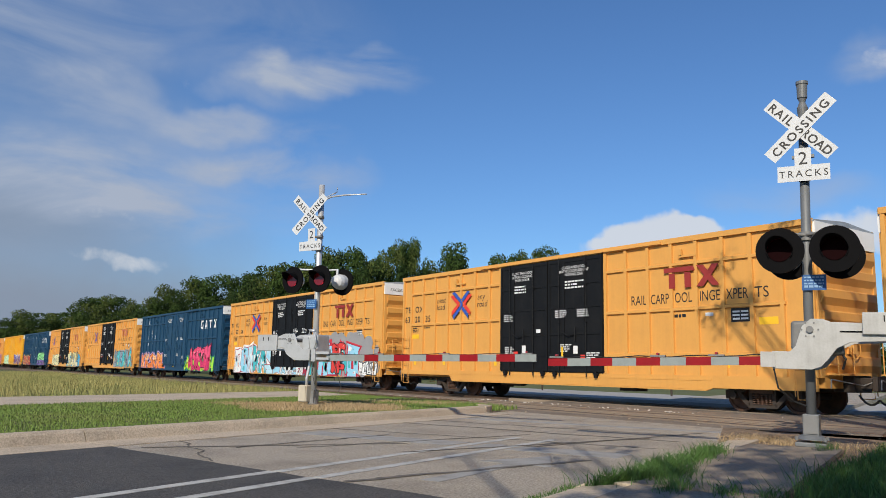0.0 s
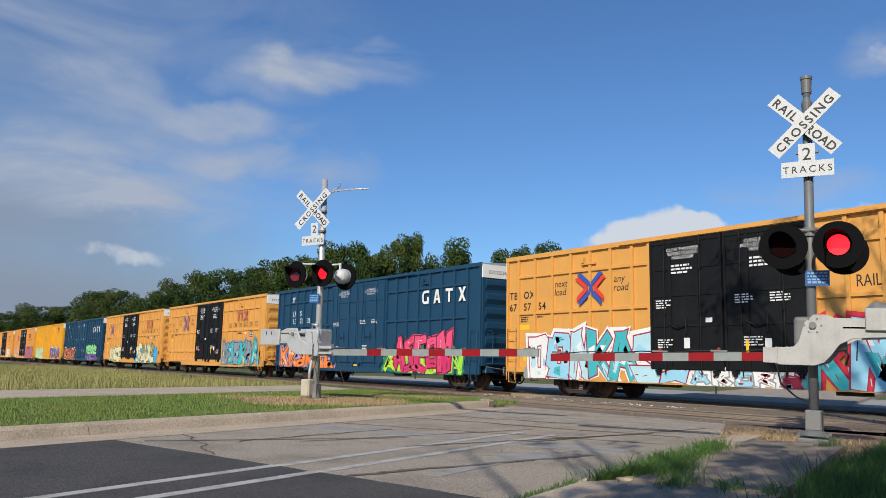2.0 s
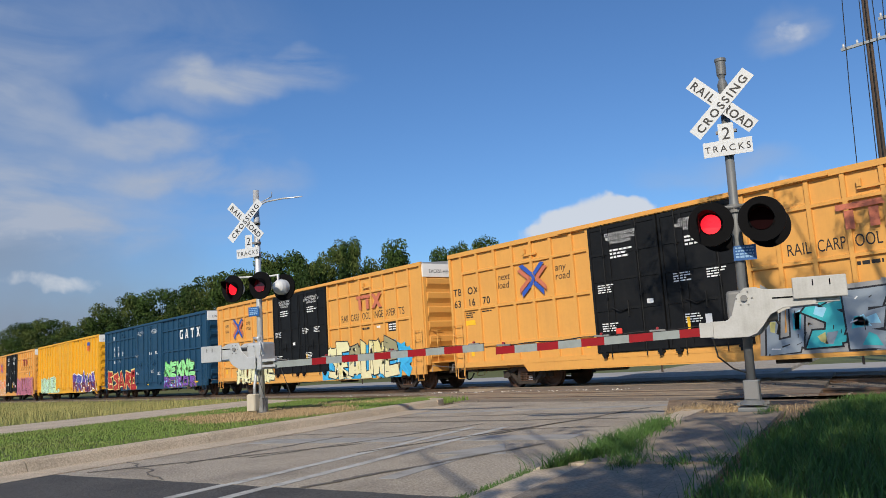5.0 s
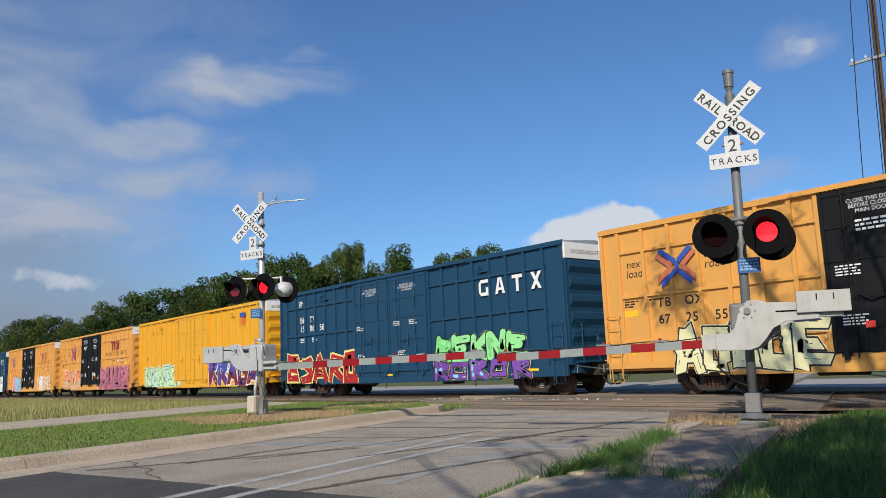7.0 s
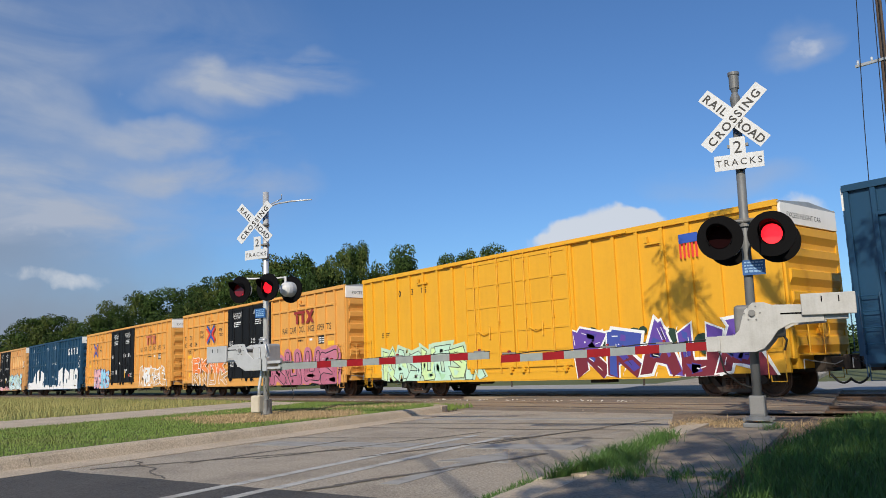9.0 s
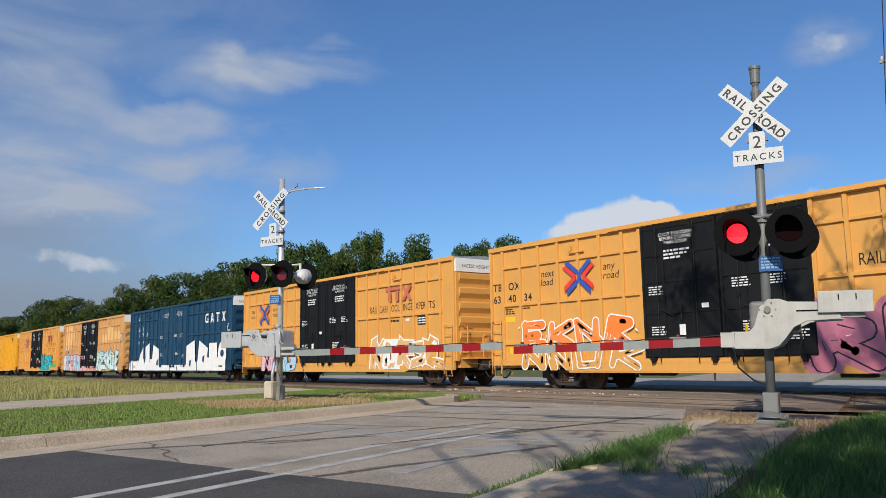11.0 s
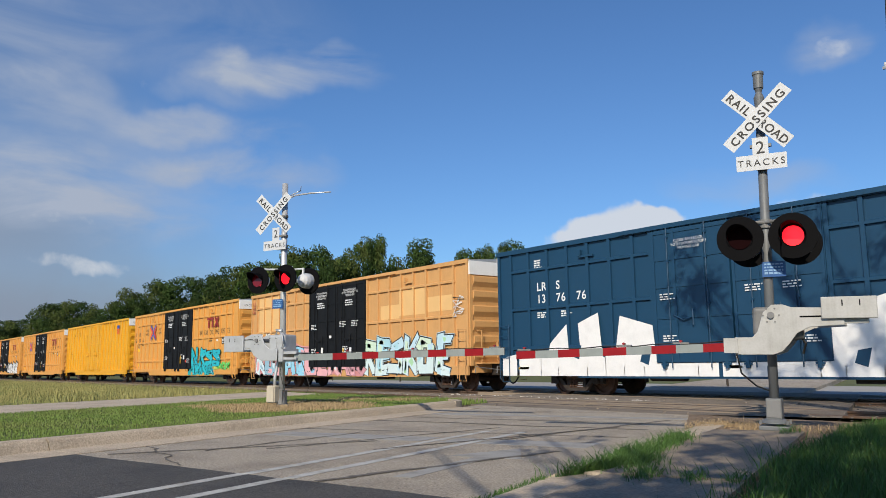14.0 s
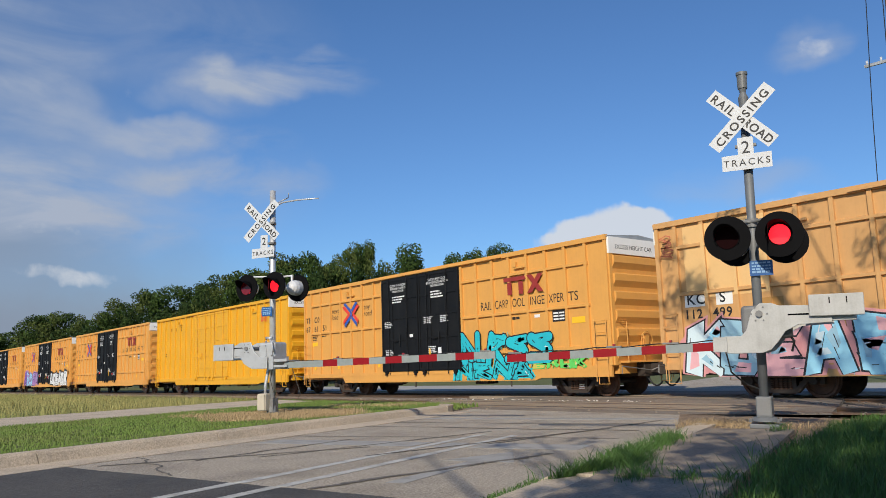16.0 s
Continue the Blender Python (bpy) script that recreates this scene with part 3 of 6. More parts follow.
def make_truck(car, u):
    """A two-axle truck; its wheels stand on the rails."""
    truck = new("truck")
    truck.parent = car
    truck.matrix_basis = pose(u, 0, 0)
    for side, y0 in (("n", 0.42), ("f", CAR_W - 0.42 - 0.16)):
        def build(g):
            for o in ([(-1.12, 0.50), (-0.72, 0.50), (-0.40, 0.64), (0.40, 0.64), (0.72, 0.50), (1.12, 0.50), (1.12, 0.60), (0.75, 0.64), (0.42, 0.76), (-0.42, 0.76), (-0.75, 0.64), (-1.12, 0.60)],
                      [(-0.42, 0.14), (0.42, 0.14), (0.42, 0.25), (-0.42, 0.25)],
                      [(-0.78, 0.50), (-0.42, 0.14), (-0.36, 0.25), (-0.62, 0.52)], [(0.42, 0.14), (0.78, 0.50), (0.62, 0.52), (0.36, 0.25)],
                      [(-0.40, 0.25), (-0.29, 0.25), (-0.29, 0.64), (-0.40, 0.64)], [(0.29, 0.25), (0.40, 0.25), (0.40, 0.64), (0.29, 0.64)],
                      [(-1.12, 0.36), (-1.02, 0.36), (-1.02, 0.50), (-1.12, 0.50)], [(1.02, 0.36), (1.12, 0.36), (1.12, 0.50), (1.02, 0.50)]):
                g.prism([(x, 0, z) for x, z in o], (0, 0.14, 0))
        part("side_frame", shared("side_frame", "side_frame", build, STEEL), None, truck, at=pose(0, y0, 0))
        yo = y0 - 0.03 if side == "n" else y0 + 0.11

        def springs(g):
            for k in range(5):
                x = -0.24 + 0.12 * k
                for i in range(5):
                    g.tube([(x, 0.04, 0.24 + i * 0.055), (x, 0.04, 0.27 + i * 0.055)], 0.05, 8)
            g.box(-0.34, 0.34, -0.02, 0.1, 0.53, 0.66)
        part("spring_pack", shared("spring_pack", "springs", springs, WHEEL), None, truck, at=pose(0, yo, 0))
        for x in (-0.85, 0.85):
            def cap(g):
                g.tube([(0, -0.07, 0), (0, 0.1, 0)], 0.11, 12)
            part("bearing_cap", shared("bearing_cap", "cap", cap, STEEL), None, truck, at=pose(x, y0 if side == "n" else y0 + 0.12, 0.46))
    for x in (-0.85, 0.85):
        for y, flip in ((0.80, 0), (CAR_W - 0.80, 180)):
            part("wheel", wheel_mesh(), None, truck, at=pose(x, y, 0.467, 0, 0, flip))

        def axle(g):
            g.tube([(0, 0.8, 0), (0, CAR_W - 0.8, 0)], 0.085, 10)
        part("axle", shared("axle", "axle", axle, STEEL), None, truck, at=pose(x, 0, 0.467))

    def bolster(g):
        g.box(-0.2, 0.2, 0.66, CAR_W - 0.66, 0.42, 0.72)
    part("bolster", shared("bolster", "bolster", bolster, STEEL), None, truck)
    return truck


def make_boxcar(paint, kind):
    """A high-cube boxcar: near side at y 0, rear end at x 0, the rail at z 0."""
    car = new("boxcar")
    key = (paint.name, kind)
    W = CAR_W

    def body(g):
        g.box(0.0, CAR_L, 0.075, W - 0.075, 0.98, 4.96)
        g.box(0.0, CAR_L, 0.30, W - 0.30, 0.72, 0.98)
    part("body", shared("body", ("body", key), body, paint), None, car)

    def roof(g):
        g.prism([(-0.06, 0.02, 4.96), (-0.06, W - 0.02, 4.96), (-0.06, W - 0.02, 5.0), (-0.06, W / 2, 5.12), (-0.06, 0.02, 5.0)], (CAR_L + 0.12, 0, 0))
        for k in range(1, 15):
            x = k * CAR_L / 15
            g.prism([(x - 0.05, 0.06, 5.0), (x - 0.05, W - 0.06, 5.0), (x - 0.05, W - 0.06, 5.03), (x - 0.05, W / 2, 5.15), (x - 0.05, 0.06, 5.03)], (0.1, 0, 0))
    part("roof", shared("roof", "roof", roof, GALV), None, car, "ribbed galvanised roof")
    for y0, y1 in ((-0.02, 0.09), (W - 0.09, W + 0.02)):
        def eave(g):
            g.box(-0.02, CAR_L + 0.02, y0, y1, 4.88, 5.035)
        part("eave_rail", shared("eave_rail", ("eave", key, y0), eave, paint), None, car)

        def rail2(g):
            g.box(5.6, 14.3, y0 - 0.05 if y0 < 1 else y1 - 0.01, y0 + 0.01 if y0 < 1 else y1 + 0.05, 4.90, 4.955)
        part("door_header", shared("door_header", ("hdr", key, y0), rail2, paint), None, car)

        near = y0 < 1
        ys = (0.0, 0.085) if near else (W - 0.085, W)
        # side sills: deep along the middle, cut away over the trucks

        def sill(g):
            o = [(0.05, 0.80), (3.55, 0.80), (3.75, 0.56), (15.7, 0.56), (15.95, 0.64), (18.95, 0.64), (18.95, 0.99), (0.05, 0.99)]
            g.prism([(x, ys[0] if near else ys[0], z) for x, z in o], (0, 0.085, 0))
            g.box(3.9, 15.6, ys[0] - 0.009 if near else ys[0], ys[1] if near else ys[1] + 0.009, 0.60, 0.635)
        part("side_sill", shared("side_sill", ("sill", key, near), sill, paint), None, car)

        def ledge(g):
            g.box(3.6, 15.9, ys[0] - 0.010 if near else ys[1], ys[0] if near else ys[1] + 0.010, 0.84, 0.90)
        part("door_track", shared("door_track", ("ledge", key, near), ledge, paint), None, car)

        def rib(g):
            g.prism([(-0.055, ys[0 if near else 0], 0), (0.055, ys[0], 0), (0.055, ys[1], 0), (-0.055, ys[1], 0)], (0, 0, 3.9))
        for x in RIBS_L + RIBS_R:
            part("side_post", shared("side_post", ("rib", key, near), rib, paint), None, car, at=pose(x, 0, 0.985))
        if kind != "plain":
            for x0, x1 in ((0.72, 6.68), (12.0, 18.2)):
                for z, h in ((4.24, 0.075), (2.90, 0.075), (1.56, 0.09)):
                    def belt(g):
                        g.prism([(0, ys[0] + (0.005 if near else 0), -h / 2), (0, ys[1], -h / 2 - 0.02), (0, ys[1], h / 2 + 0.03), (0, ys[0] + 0.005, h / 2)] if near else [(0, ys[0], -h / 2 - 0.02), (0, ys[1] - 0.005, -h / 2), (0, ys[1] - 0.005, h / 2), (0, ys[0], h / 2 + 0.03)], (x1 - x0, 0, 0))
                    part("belt_rail", shared("belt_rail", ("belt", key, near, x0, z), belt, paint), None, car, at=pose(x0, 0, z))
        # two plug doors
        dp = DOORBLACK if kind in ("tbox", "patched") else paint
        for x0, x1 in ((6.82, 9.34), (9.40, 11.90)):
            w = x1 - x0

            a, b = (-0.035, 0.09) if near else (W - 0.09, W + 0.035)
            f0, f1 = (-0.07, -0.035) if near else (W + 0.035, W + 0.07)

            def door(g):
                g.box(0, w, a, b, 1.0, 4.86)
            d = part("plug_door", shared("plug_door", ("door", dp.name, near), door, dp), None, car, "black plug door with locking rods" if dp is DOORBLACK else "plug door with locking rods", at=pose(x0, 0, 0))

            for z, h in ((1.02, 0.09), (1.55, 0.07), (2.25, 0.07), (3.15, 0.07), (3.95, 0.09), (4.74, 0.10)):
                def bar(g):
                    g.box(0.05, w - 0.05, f0 + 0.012, f1, 0, h)
                part("door_bar", shared("door_bar", ("bar", dp.name, near, h), bar, dp), None, d, at=pose(0, 0, z))

            def stile(g):
                g.box(0, 0.08, f0 + 0.004, f1, 1.02, 4.84)
            for x in (0.0, w * 0.28, w * 0.66, w - 0.08):
                part("door_stile", shared("door_stile", ("stile", dp.name, near), stile, dp), None, d, at=pose(x, 0, 0))

            def rod(g):
                y = -0.085 if near else W + 0.085
                g.tube([(0, y, 0.86), (0, y, 4.9)], 0.018, 6)
                for z in (1.3, 2.6, 3.9, 4.6):
                    g.box(-0.04, 0.04, y - 0.02, y + 0.03, z, z + 0.06)
            for x in (w * 0.22, w * 0.72):
                part("locking_rod", shared("locking_rod", ("rod", dp.name, near), rod, dp), None, d, at=pose(x, 0, 0))

            def handle(g):
                y = -0.10 if near else W + 0.10
                g.tube([(0, y, 2.35), (0.3, y, 2.2), (0.62, y, 2.28)], 0.02, 6)
                g.tube([(0.62, y, 2.05), (0.62, y, 2.5)], 0.025, 6)
            part("door_handle", shared("door_handle", ("handle", dp.name, near), handle, dp), None, d, at=pose(0.7, 0, 0))
        def roller(g):
            y = -0.10 if near else W
            g.box(-0.05, 0.05, y, y + 0.10, 0.84, 1.04)
            g.box(-0.11, 0.11, y + 0.02, y + 0.08, 0.93, 0.99)
        for x in (7.1, 9.1, 9.7, 11.6):
            part("door_roller", shared("door_roller", ("roller", dp.name, near), roller, dp), None, car, at=pose(x, 0, 0))
        # ladders at both ends of the side

        def ladder(g):
            y = -0.06 if near else W + 0.06
            for z in (1.25, 1.62, 2.0, 2.36):
                g.tube([(0, y, z), (0.46, y, z)], 0.013, 6)
            for x in (0, 0.46):
                g.tube([(x, y, 0.5), (x, y, 2.42)], 0.014, 6)
            for x in (0, 0.46):
                g.tube([(x, y, 2.36), (x, 0.03 if near else W - 0.03, 2.36)], 0.012, 6)
                g.tube([(x, y, 1.25), (x, 0.03 if near else W - 0.03, 1.25)], 0.012, 6)
        for x in (0.12, CAR_L - 0.6):
            part("ladder", shared("ladder", ("ladder", key, near), ladder, paint), None, car, at=pose(x, 0, 0))

        def stirrup(g):
            y = 0.02 if near else W - 0.02
            g.tube([(0, y, 0.8), (0, y, 0.42), (0.4, y, 0.42), (0.4, y, 0.8)], 0.016, 6)
        for x in (0.15, CAR_L - 0.58):
            part("stirrup_step", shared("stirrup_step", ("stirrup", key, near), stirrup, paint), None, car, at=pose(x, 0, 0))
    # ends: corrugated sheets with a white top band
    for x, s in ((0.0, -1), (CAR_L, 1)):
        def end(g):
            n = 6
            z0, dz = 1.0, 3.42 / n
            o = [(0.0, z0), ]
            for i in range(n):
                z = z0 + i * dz
                o += [(s * 0.02, z + 0.02), (s * 0.03, z + 0.12), (s * 0.13, z + dz - 0.26), (s * 0.13, z + dz - 0.06), (s * 0.02, z + dz - 0.01)]
            o.append((0.0, z0 + 3.42))
            pts = [(px, 0.21, pz) for px, pz in (o if s < 0 else o)]
            g.prism(pts if s > 0 else pts[::-1], (0, W - 0.42, 0))
        part("end_sheet", shared("end_sheet", ("end", key, s), end, paint), None, car, at=pose(x, 0, 0))

        def post(g):
            g.box(min(0, s * 0.06), max(0, s * 0.06), 0, 0.14, 0.98, 4.43)
        for y in (0.06, W - 0.2):
            part("corner_post", shared("corner_post", ("post", key, s), post, paint), None, car, at=pose(x, y, 0))

        def band(g):
            g.box(min(0, s * 0.075), max(0, s * 0.075), 0.05, W - 0.05, 4.44, 4.965)
        part("end_band", shared("end_band", ("band", s), band, WHITE), None, car, "white excess-height band", at=pose(x, 0, 0))

        def platform(g):
            g.box(min(0, s * 0.36), max(0, s * 0.36), 0.35, 1.9, 1.05, 1.09)
            g.tube([(s * 0.3, 0.4, 1.07), (s * 0.3, 0.4, 2.3), (s * 0.02, 0.4, 2.3)], 0.014, 6)
            g.tube([(s * 0.3, 1.2, 1.07), (s * 0.3, 1.2, 1.9), (s * 0.02, 1.2, 1.9)], 0.014, 6)
            for zz in (1.3, 1.65, 2.0, 2.35):
                g.tube([(s * 0.14, 0.28, zz), (s * 0.14, 0.72, zz)], 0.012, 6)
            for k in range(18):
                a0 = 2 * math.pi * k / 18
                a1 = 2 * math.pi * (k + 1) / 18
                g.tube([(s * 0.2, 1.5 + 0.27 * math.cos(a0), 1.75 + 0.27 * math.sin(a0)), (s * 0.2, 1.5 + 0.27 * math.cos(a1), 1.75 + 0.27 * math.sin(a1))], 0.014, 5)
            g.box(min(0, s * 0.2), max(0, s * 0.2), 1.4, 1.6, 1.6, 1.85)
        part("brake_platform", shared("brake_platform", ("plat", key, s), platform, paint), None, car, at=pose(x, 0, 0))

        def coupler(g):
            g.box(min(0, s * 0.72), max(0, s * 0.72), W / 2 - 0.14, W / 2 + 0.14, 0.72, 1.0)
            g.box(min(s * 0.62, s * 0.87), max(s * 0.62, s * 0.87), W / 2 - 0.2, W / 2 + 0.2, 0.66, 1.04)
            g.box(min(0, s * 0.3), max(0, s * 0.3), W / 2 - 0.45, W / 2 + 0.45, 0.62, 1.05)
        bevelled(part("coupler", shared("coupler", ("coupler", s), coupler, STEEL), None, car, "rusty coupler", at=pose(x, 0, 0)), 0.02)

        def lever(g):
            g.tube([(s * 0.25, 0.1, 0.72), (s * 0.25, 0.12, 0.95), (s * 0.45, W / 2 - 0.3, 0.8), (s * 0.7, W / 2, 0.95)], 0.016, 6)
        part("uncoupling_lever", shared("uncoupling_lever", ("lever", s), lever, CAST_GREY), None, car, at=pose(x, 0, 0))

        def hose(g):
            pts = []
            for i in range(9):
                t = i / 8
                pts.append((s * (0.35 + 0.5 * t), W / 2 - 0.35, 0.75 - 0.42 * math.sin(math.pi * (0.15 + 0.6 * t))))
            g.tube(pts, 0.028, 7)
        part("air_hose", shared("air_hose", ("hose", s), hose, CABLE), None, car, at=pose(x, 0, 0))

    # underframe

    def under(g):
        g.box(0.3, CAR_L - 0.3, W / 2 - 0.35, W / 2 + 0.35, 0.62, 0.98)
        for k in range(9):
            x = 4.6 + k * 1.22
            g.box(x, x + 0.12, 0.3, W - 0.3, 0.62, 0.9)
        g.tube([(6.0, 0.8, 0.66), (7.2, 0.8, 0.66)], 0.2, 12)
        g.box(12.2, 12.9, 0.4, 0.9, 0.45, 0.75)
    part("underframe", shared("underframe", "under", under, STEEL), None, car, "dirty steel underframe with brake gear")

    def hanger(g):
        g.tube([(0, 0.03, 0.58), (0, 0.03, 0.36)], 0.03, 6)
    for x in (9.0, 14.5):
        part("sill_step", shared("sill_step", "hanger", hanger, STEEL), None, car, at=pose(x, 0, 0))
    make_truck(car, 3.24)
    make_truck(car, 17.17)
    # small box near the eave

    def bracket(g):
        g.box(0, 0.62, -0.02, 0.04, 4.42, 4.48)
        g.box(0.02, 0.12, -0.05, 0.04, 4.48, 4.66)
    for x in (3.9, 14.9):
        part("roof_bracket", shared("roof_bracket", ("bracket", key), bracket, paint), None, car, at=pose(x, 0, 0))
    return car


def on_side(car, name, me, u, z, label="", y=0.071, sx=1.0):
    ob = part(name, me, None, car, label, at=pose(u, y, z) @ SIDE @ Matrix.Diagonal((sx, 1, 1, 1)))
    return ob


def flat(pts, y=0.0):
    """Face seen from -y."""
    return [(x, y, z) for x, z in pts]


def patch(car, u0, u1, z0, z1, material, name="paint_patch", y=0.072, label=""):
    g = Geo()
    g.box(u0, u1, y - 0.002, y + 0.001, z0, z1)
    return part(name, g, material, car, label)


def route_logo(car, faded=False, shift=0.0):
    """A cross whose four arms are paired red and blue stripes, bound by a blue curve."""
    uc, zc = 4.27 + shift, 3.63
    g = Geo()
    cz = [(uc - 0.16 + 0.16 * math.sin(k / 8 * math.pi), zc - 0.2 + 0.4 * k / 8) for k in range(9)]
    for p, q in zip(cz, cz[1:]):
        g.poly(flat([(p[0] - 0.02, p[1]), (p[0] + 0.13, p[1]), (q[0] + 0.13, q[1]), (q[0] - 0.02, q[1])], -0.0105))
    emblem = part("route_emblem", g, LOGO_BLUE, car, "crossed red and blue striped emblem")
    for sx, sz, blue_side in ((-1, 1, 1), (1, 1, 1), (-1, -1, -1), (1, -1, -1)):
        a = Vector((uc + (0.14 if sx > 0 else -0.07), zc + sz * 0.07))
        b = Vector((uc + sx * 0.60, zc + sz * 0.47))
        d = (b - a).normalized()
        n = Vector((-d.y, d.x))
        if n.y < 0:
            n = -n
        for material, side in ((LOGO_BLUE, blue_side), (LOGO_FADED if faded else RED, -blue_side)):
            o, i = n * side * 0.16, n * side * 0.014
            cut = d * 0.11
            q = [a + i, b + i - cut * (side < 0), b + o - cut * (side > 0), a + o]
            ar = sum(q[k].x * q[(k + 1) % 4].y - q[(k + 1) % 4].x * q[k].y for k in range(4))
            st = Geo()
            st.poly(flat([(v.x, v.y) for v in (q if ar > 0 else q[::-1])], -0.006 - 0.001 * (side > 0)))
            part("emblem_stripe", st, material, emblem)


def owner_logo(car, faded=False):
    """A dark red mark of two posts under one bar, and a cross of chevrons."""
    g = Geo()
    u, z0, z1 = 14.35, 3.52, 4.14
    y = -0.006
    g.poly(flat([(u, z1 - 0.14), (u + 1.12, z1 - 0.14), (u + 1.05, z1), (u, z1)], y))
    g.poly(flat([(u + 0.18, z0), (u + 0.40, z0), (u + 0.40, z1 - 0.17), (u + 0.18, z1 - 0.17)], y))
    g.poly(flat([(u + 0.74, z0), (u + 0.96, z0), (u + 0.96, z1 - 0.17), (u + 0.74, z1 - 0.17)], y))
    for a, b in (((1.15, z1), (1.68, z0)), ((1.15, z0), (1.68, z1))):
        x0, x1 = u + a[0], u + b[0]
        q = [(x0, a[1]), (x1, b[1]), (x1 + 0.24, b[1]), (x0 + 0.24, a[1])]
        ar = sum(q[i][0] * q[(i + 1) % 4][1] - q[(i + 1) % 4][0] * q[i][1] for i in range(4))
        g.poly(flat(q if ar > 0 else q[::-1], y - 0.002 * (a[1] == z0)))
    part("owner_mark", g, LOGO_FADED if faded else LOGO_RED, car, "dark red block mark on the side")


def white_mark(car):
    """Four white block shapes high on the blue side."""
    z0, h = 3.56, 0.58
    y = -0.006
    for i, u in enumerate((14.95, 15.80, 16.66, 17.55)):
        g = Geo()
        w = 0.5
        if i == 0:
            g.poly(flat([(u, z0 + 0.12), (u + 0.12, z0), (u + 0.12, z0 + h), (u, z0 + h - 0.12)], y))
            for za, zb in ((z0, z0 + 0.12), (z0 + h - 0.12, z0 + h)):
                g.poly(flat([(u + 0.12, za), (u + w, za), (u + w, zb), (u + 0.12, zb)], y))
            g.poly(flat([(u + w - 0.13, z0 + 0.12), (u + w, z0 + 0.12), (u + w, z0 + 0.3), (u + w - 0.13, z0 + 0.3)], y))
        elif i == 1:
            g.poly(flat([(u, z0), (u + 0.14, z0), (u + w / 2 + 0.02, z0 + h), (u + w / 2 - 0.09, z0 + h)], y))
            g.poly(flat([(u + w - 0.14, z0), (u + w, z0), (u + w / 2 + 0.09, z0 + h), (u + w / 2 - 0.02, z0 + h)], y - 0.002))
            g.poly(flat([(u + 0.13, z0 + 0.12), (u + w - 0.13, z0 + 0.12), (u + w - 0.16, z0 + 0.22), (u + 0.16, z0 + 0.22)], y - 0.004))
        elif i == 2:
            g.poly(flat([(u, z0 + h - 0.12), (u + w, z0 + h - 0.12), (u + w, z0 + h), (u, z0 + h)], y))
            g.poly(flat([(u + w / 2 - 0.065, z0), (u + w / 2 + 0.065, z0), (u + w / 2 + 0.065, z0 + h - 0.12), (u + w / 2 - 0.065, z0 + h - 0.12)], y))
        else:
            g.poly(flat([(u, z0), (u + 0.15, z0), (u + w, z0 + h), (u + w - 0.15, z0 + h)], y))
            g.poly(flat([(u + w - 0.15, z0), (u + w, z0), (u + 0.15, z0 + h), (u, z0 + h)], y - 0.002))
        part("owner_mark", g, LETTER_WHITE, car, "white block mark on the side")


def small_print(car, u, z, rows, w, material, name="stencil_text", h=0.045, gap=0.075, seed=1, y=0.070):
    """Unreadable stencilled lines as bars."""
    r = random.Random(seed)
    g = Geo()
    for i in range(rows):
        x = u
        end = u + w * r.uniform(0.6, 1.0)
        while x < end:
            L = r.uniform(0.06, 0.2)
            g.poly(flat([(x, z - i * gap), (min(x + L, end), z - i * gap), (min(x + L, end), z - i * gap + h), (x, z - i * gap + h)], y))
            x += L + 0.035
    tagged(part(name, g, material, car), kind="stuff")


def door_print(car, seed):
    r = random.Random(seed)
    yd = -0.074
    sets = (("CLOSE THIS DOOR", "BEFORE CLOSING", "MAIN DOOR"), ("CLOSE AND LOCK", "BOTH DOORS BEFORE", "MOVING CAR"))
    for u, lines in ((8.05, sets[0]), (10.65, sets[1])):
        for i, w in enumerate(lines):
            on_side(car, "door_lettering", text_mesh(w, 0.135, LETTER_WHITE, align="CENTER"), u, 4.50 - i * 0.125, y=yd)
        small_print(car, u - 0.42, 4.03, 3, 0.9, LETTER_WHITE, "door_stencil", 0.055, 0.105, seed + int(u), yd)
    for u, z in ((7.05, 3.02), (9.75, 3.06), (10.8, 3.06), (7.1, 1.85), (10.0, 1.9), (11.2, 1.62)):
        small_print(car, u, z, 4, 0.6, LETTER_WHITE, "door_stencil", 0.035, 0.07, seed + int(u * 7), yd)
    for u, z, w, h, m in ((8.05, 1.62, 0.2, 0.3, LETTER_WHITE), (10.62, 1.62, 0.2, 0.26, LETTER_WHITE), (7.6, 1.55, 0.22, 0.16, RED), (10.95, 1.42, 0.2, 0.16, RED), (8.8, 2.35, 0.22, 0.13, LETTER_WHITE), (10.05, 1.35, 0.09, 0.5, DECAL_YELLOW)):
        if r.random() < 0.8:
            patch(car, u, u + w, z, z + h, m, "decal", yd - 0.004)


def paint_mat(rgb):
    name = "spray_" + "_".join(str(int(c * 100)) for c in rgb)
    return MATS.get(name) or mat(name, rgb, 0.55, vary=0.12, scale=2.0)


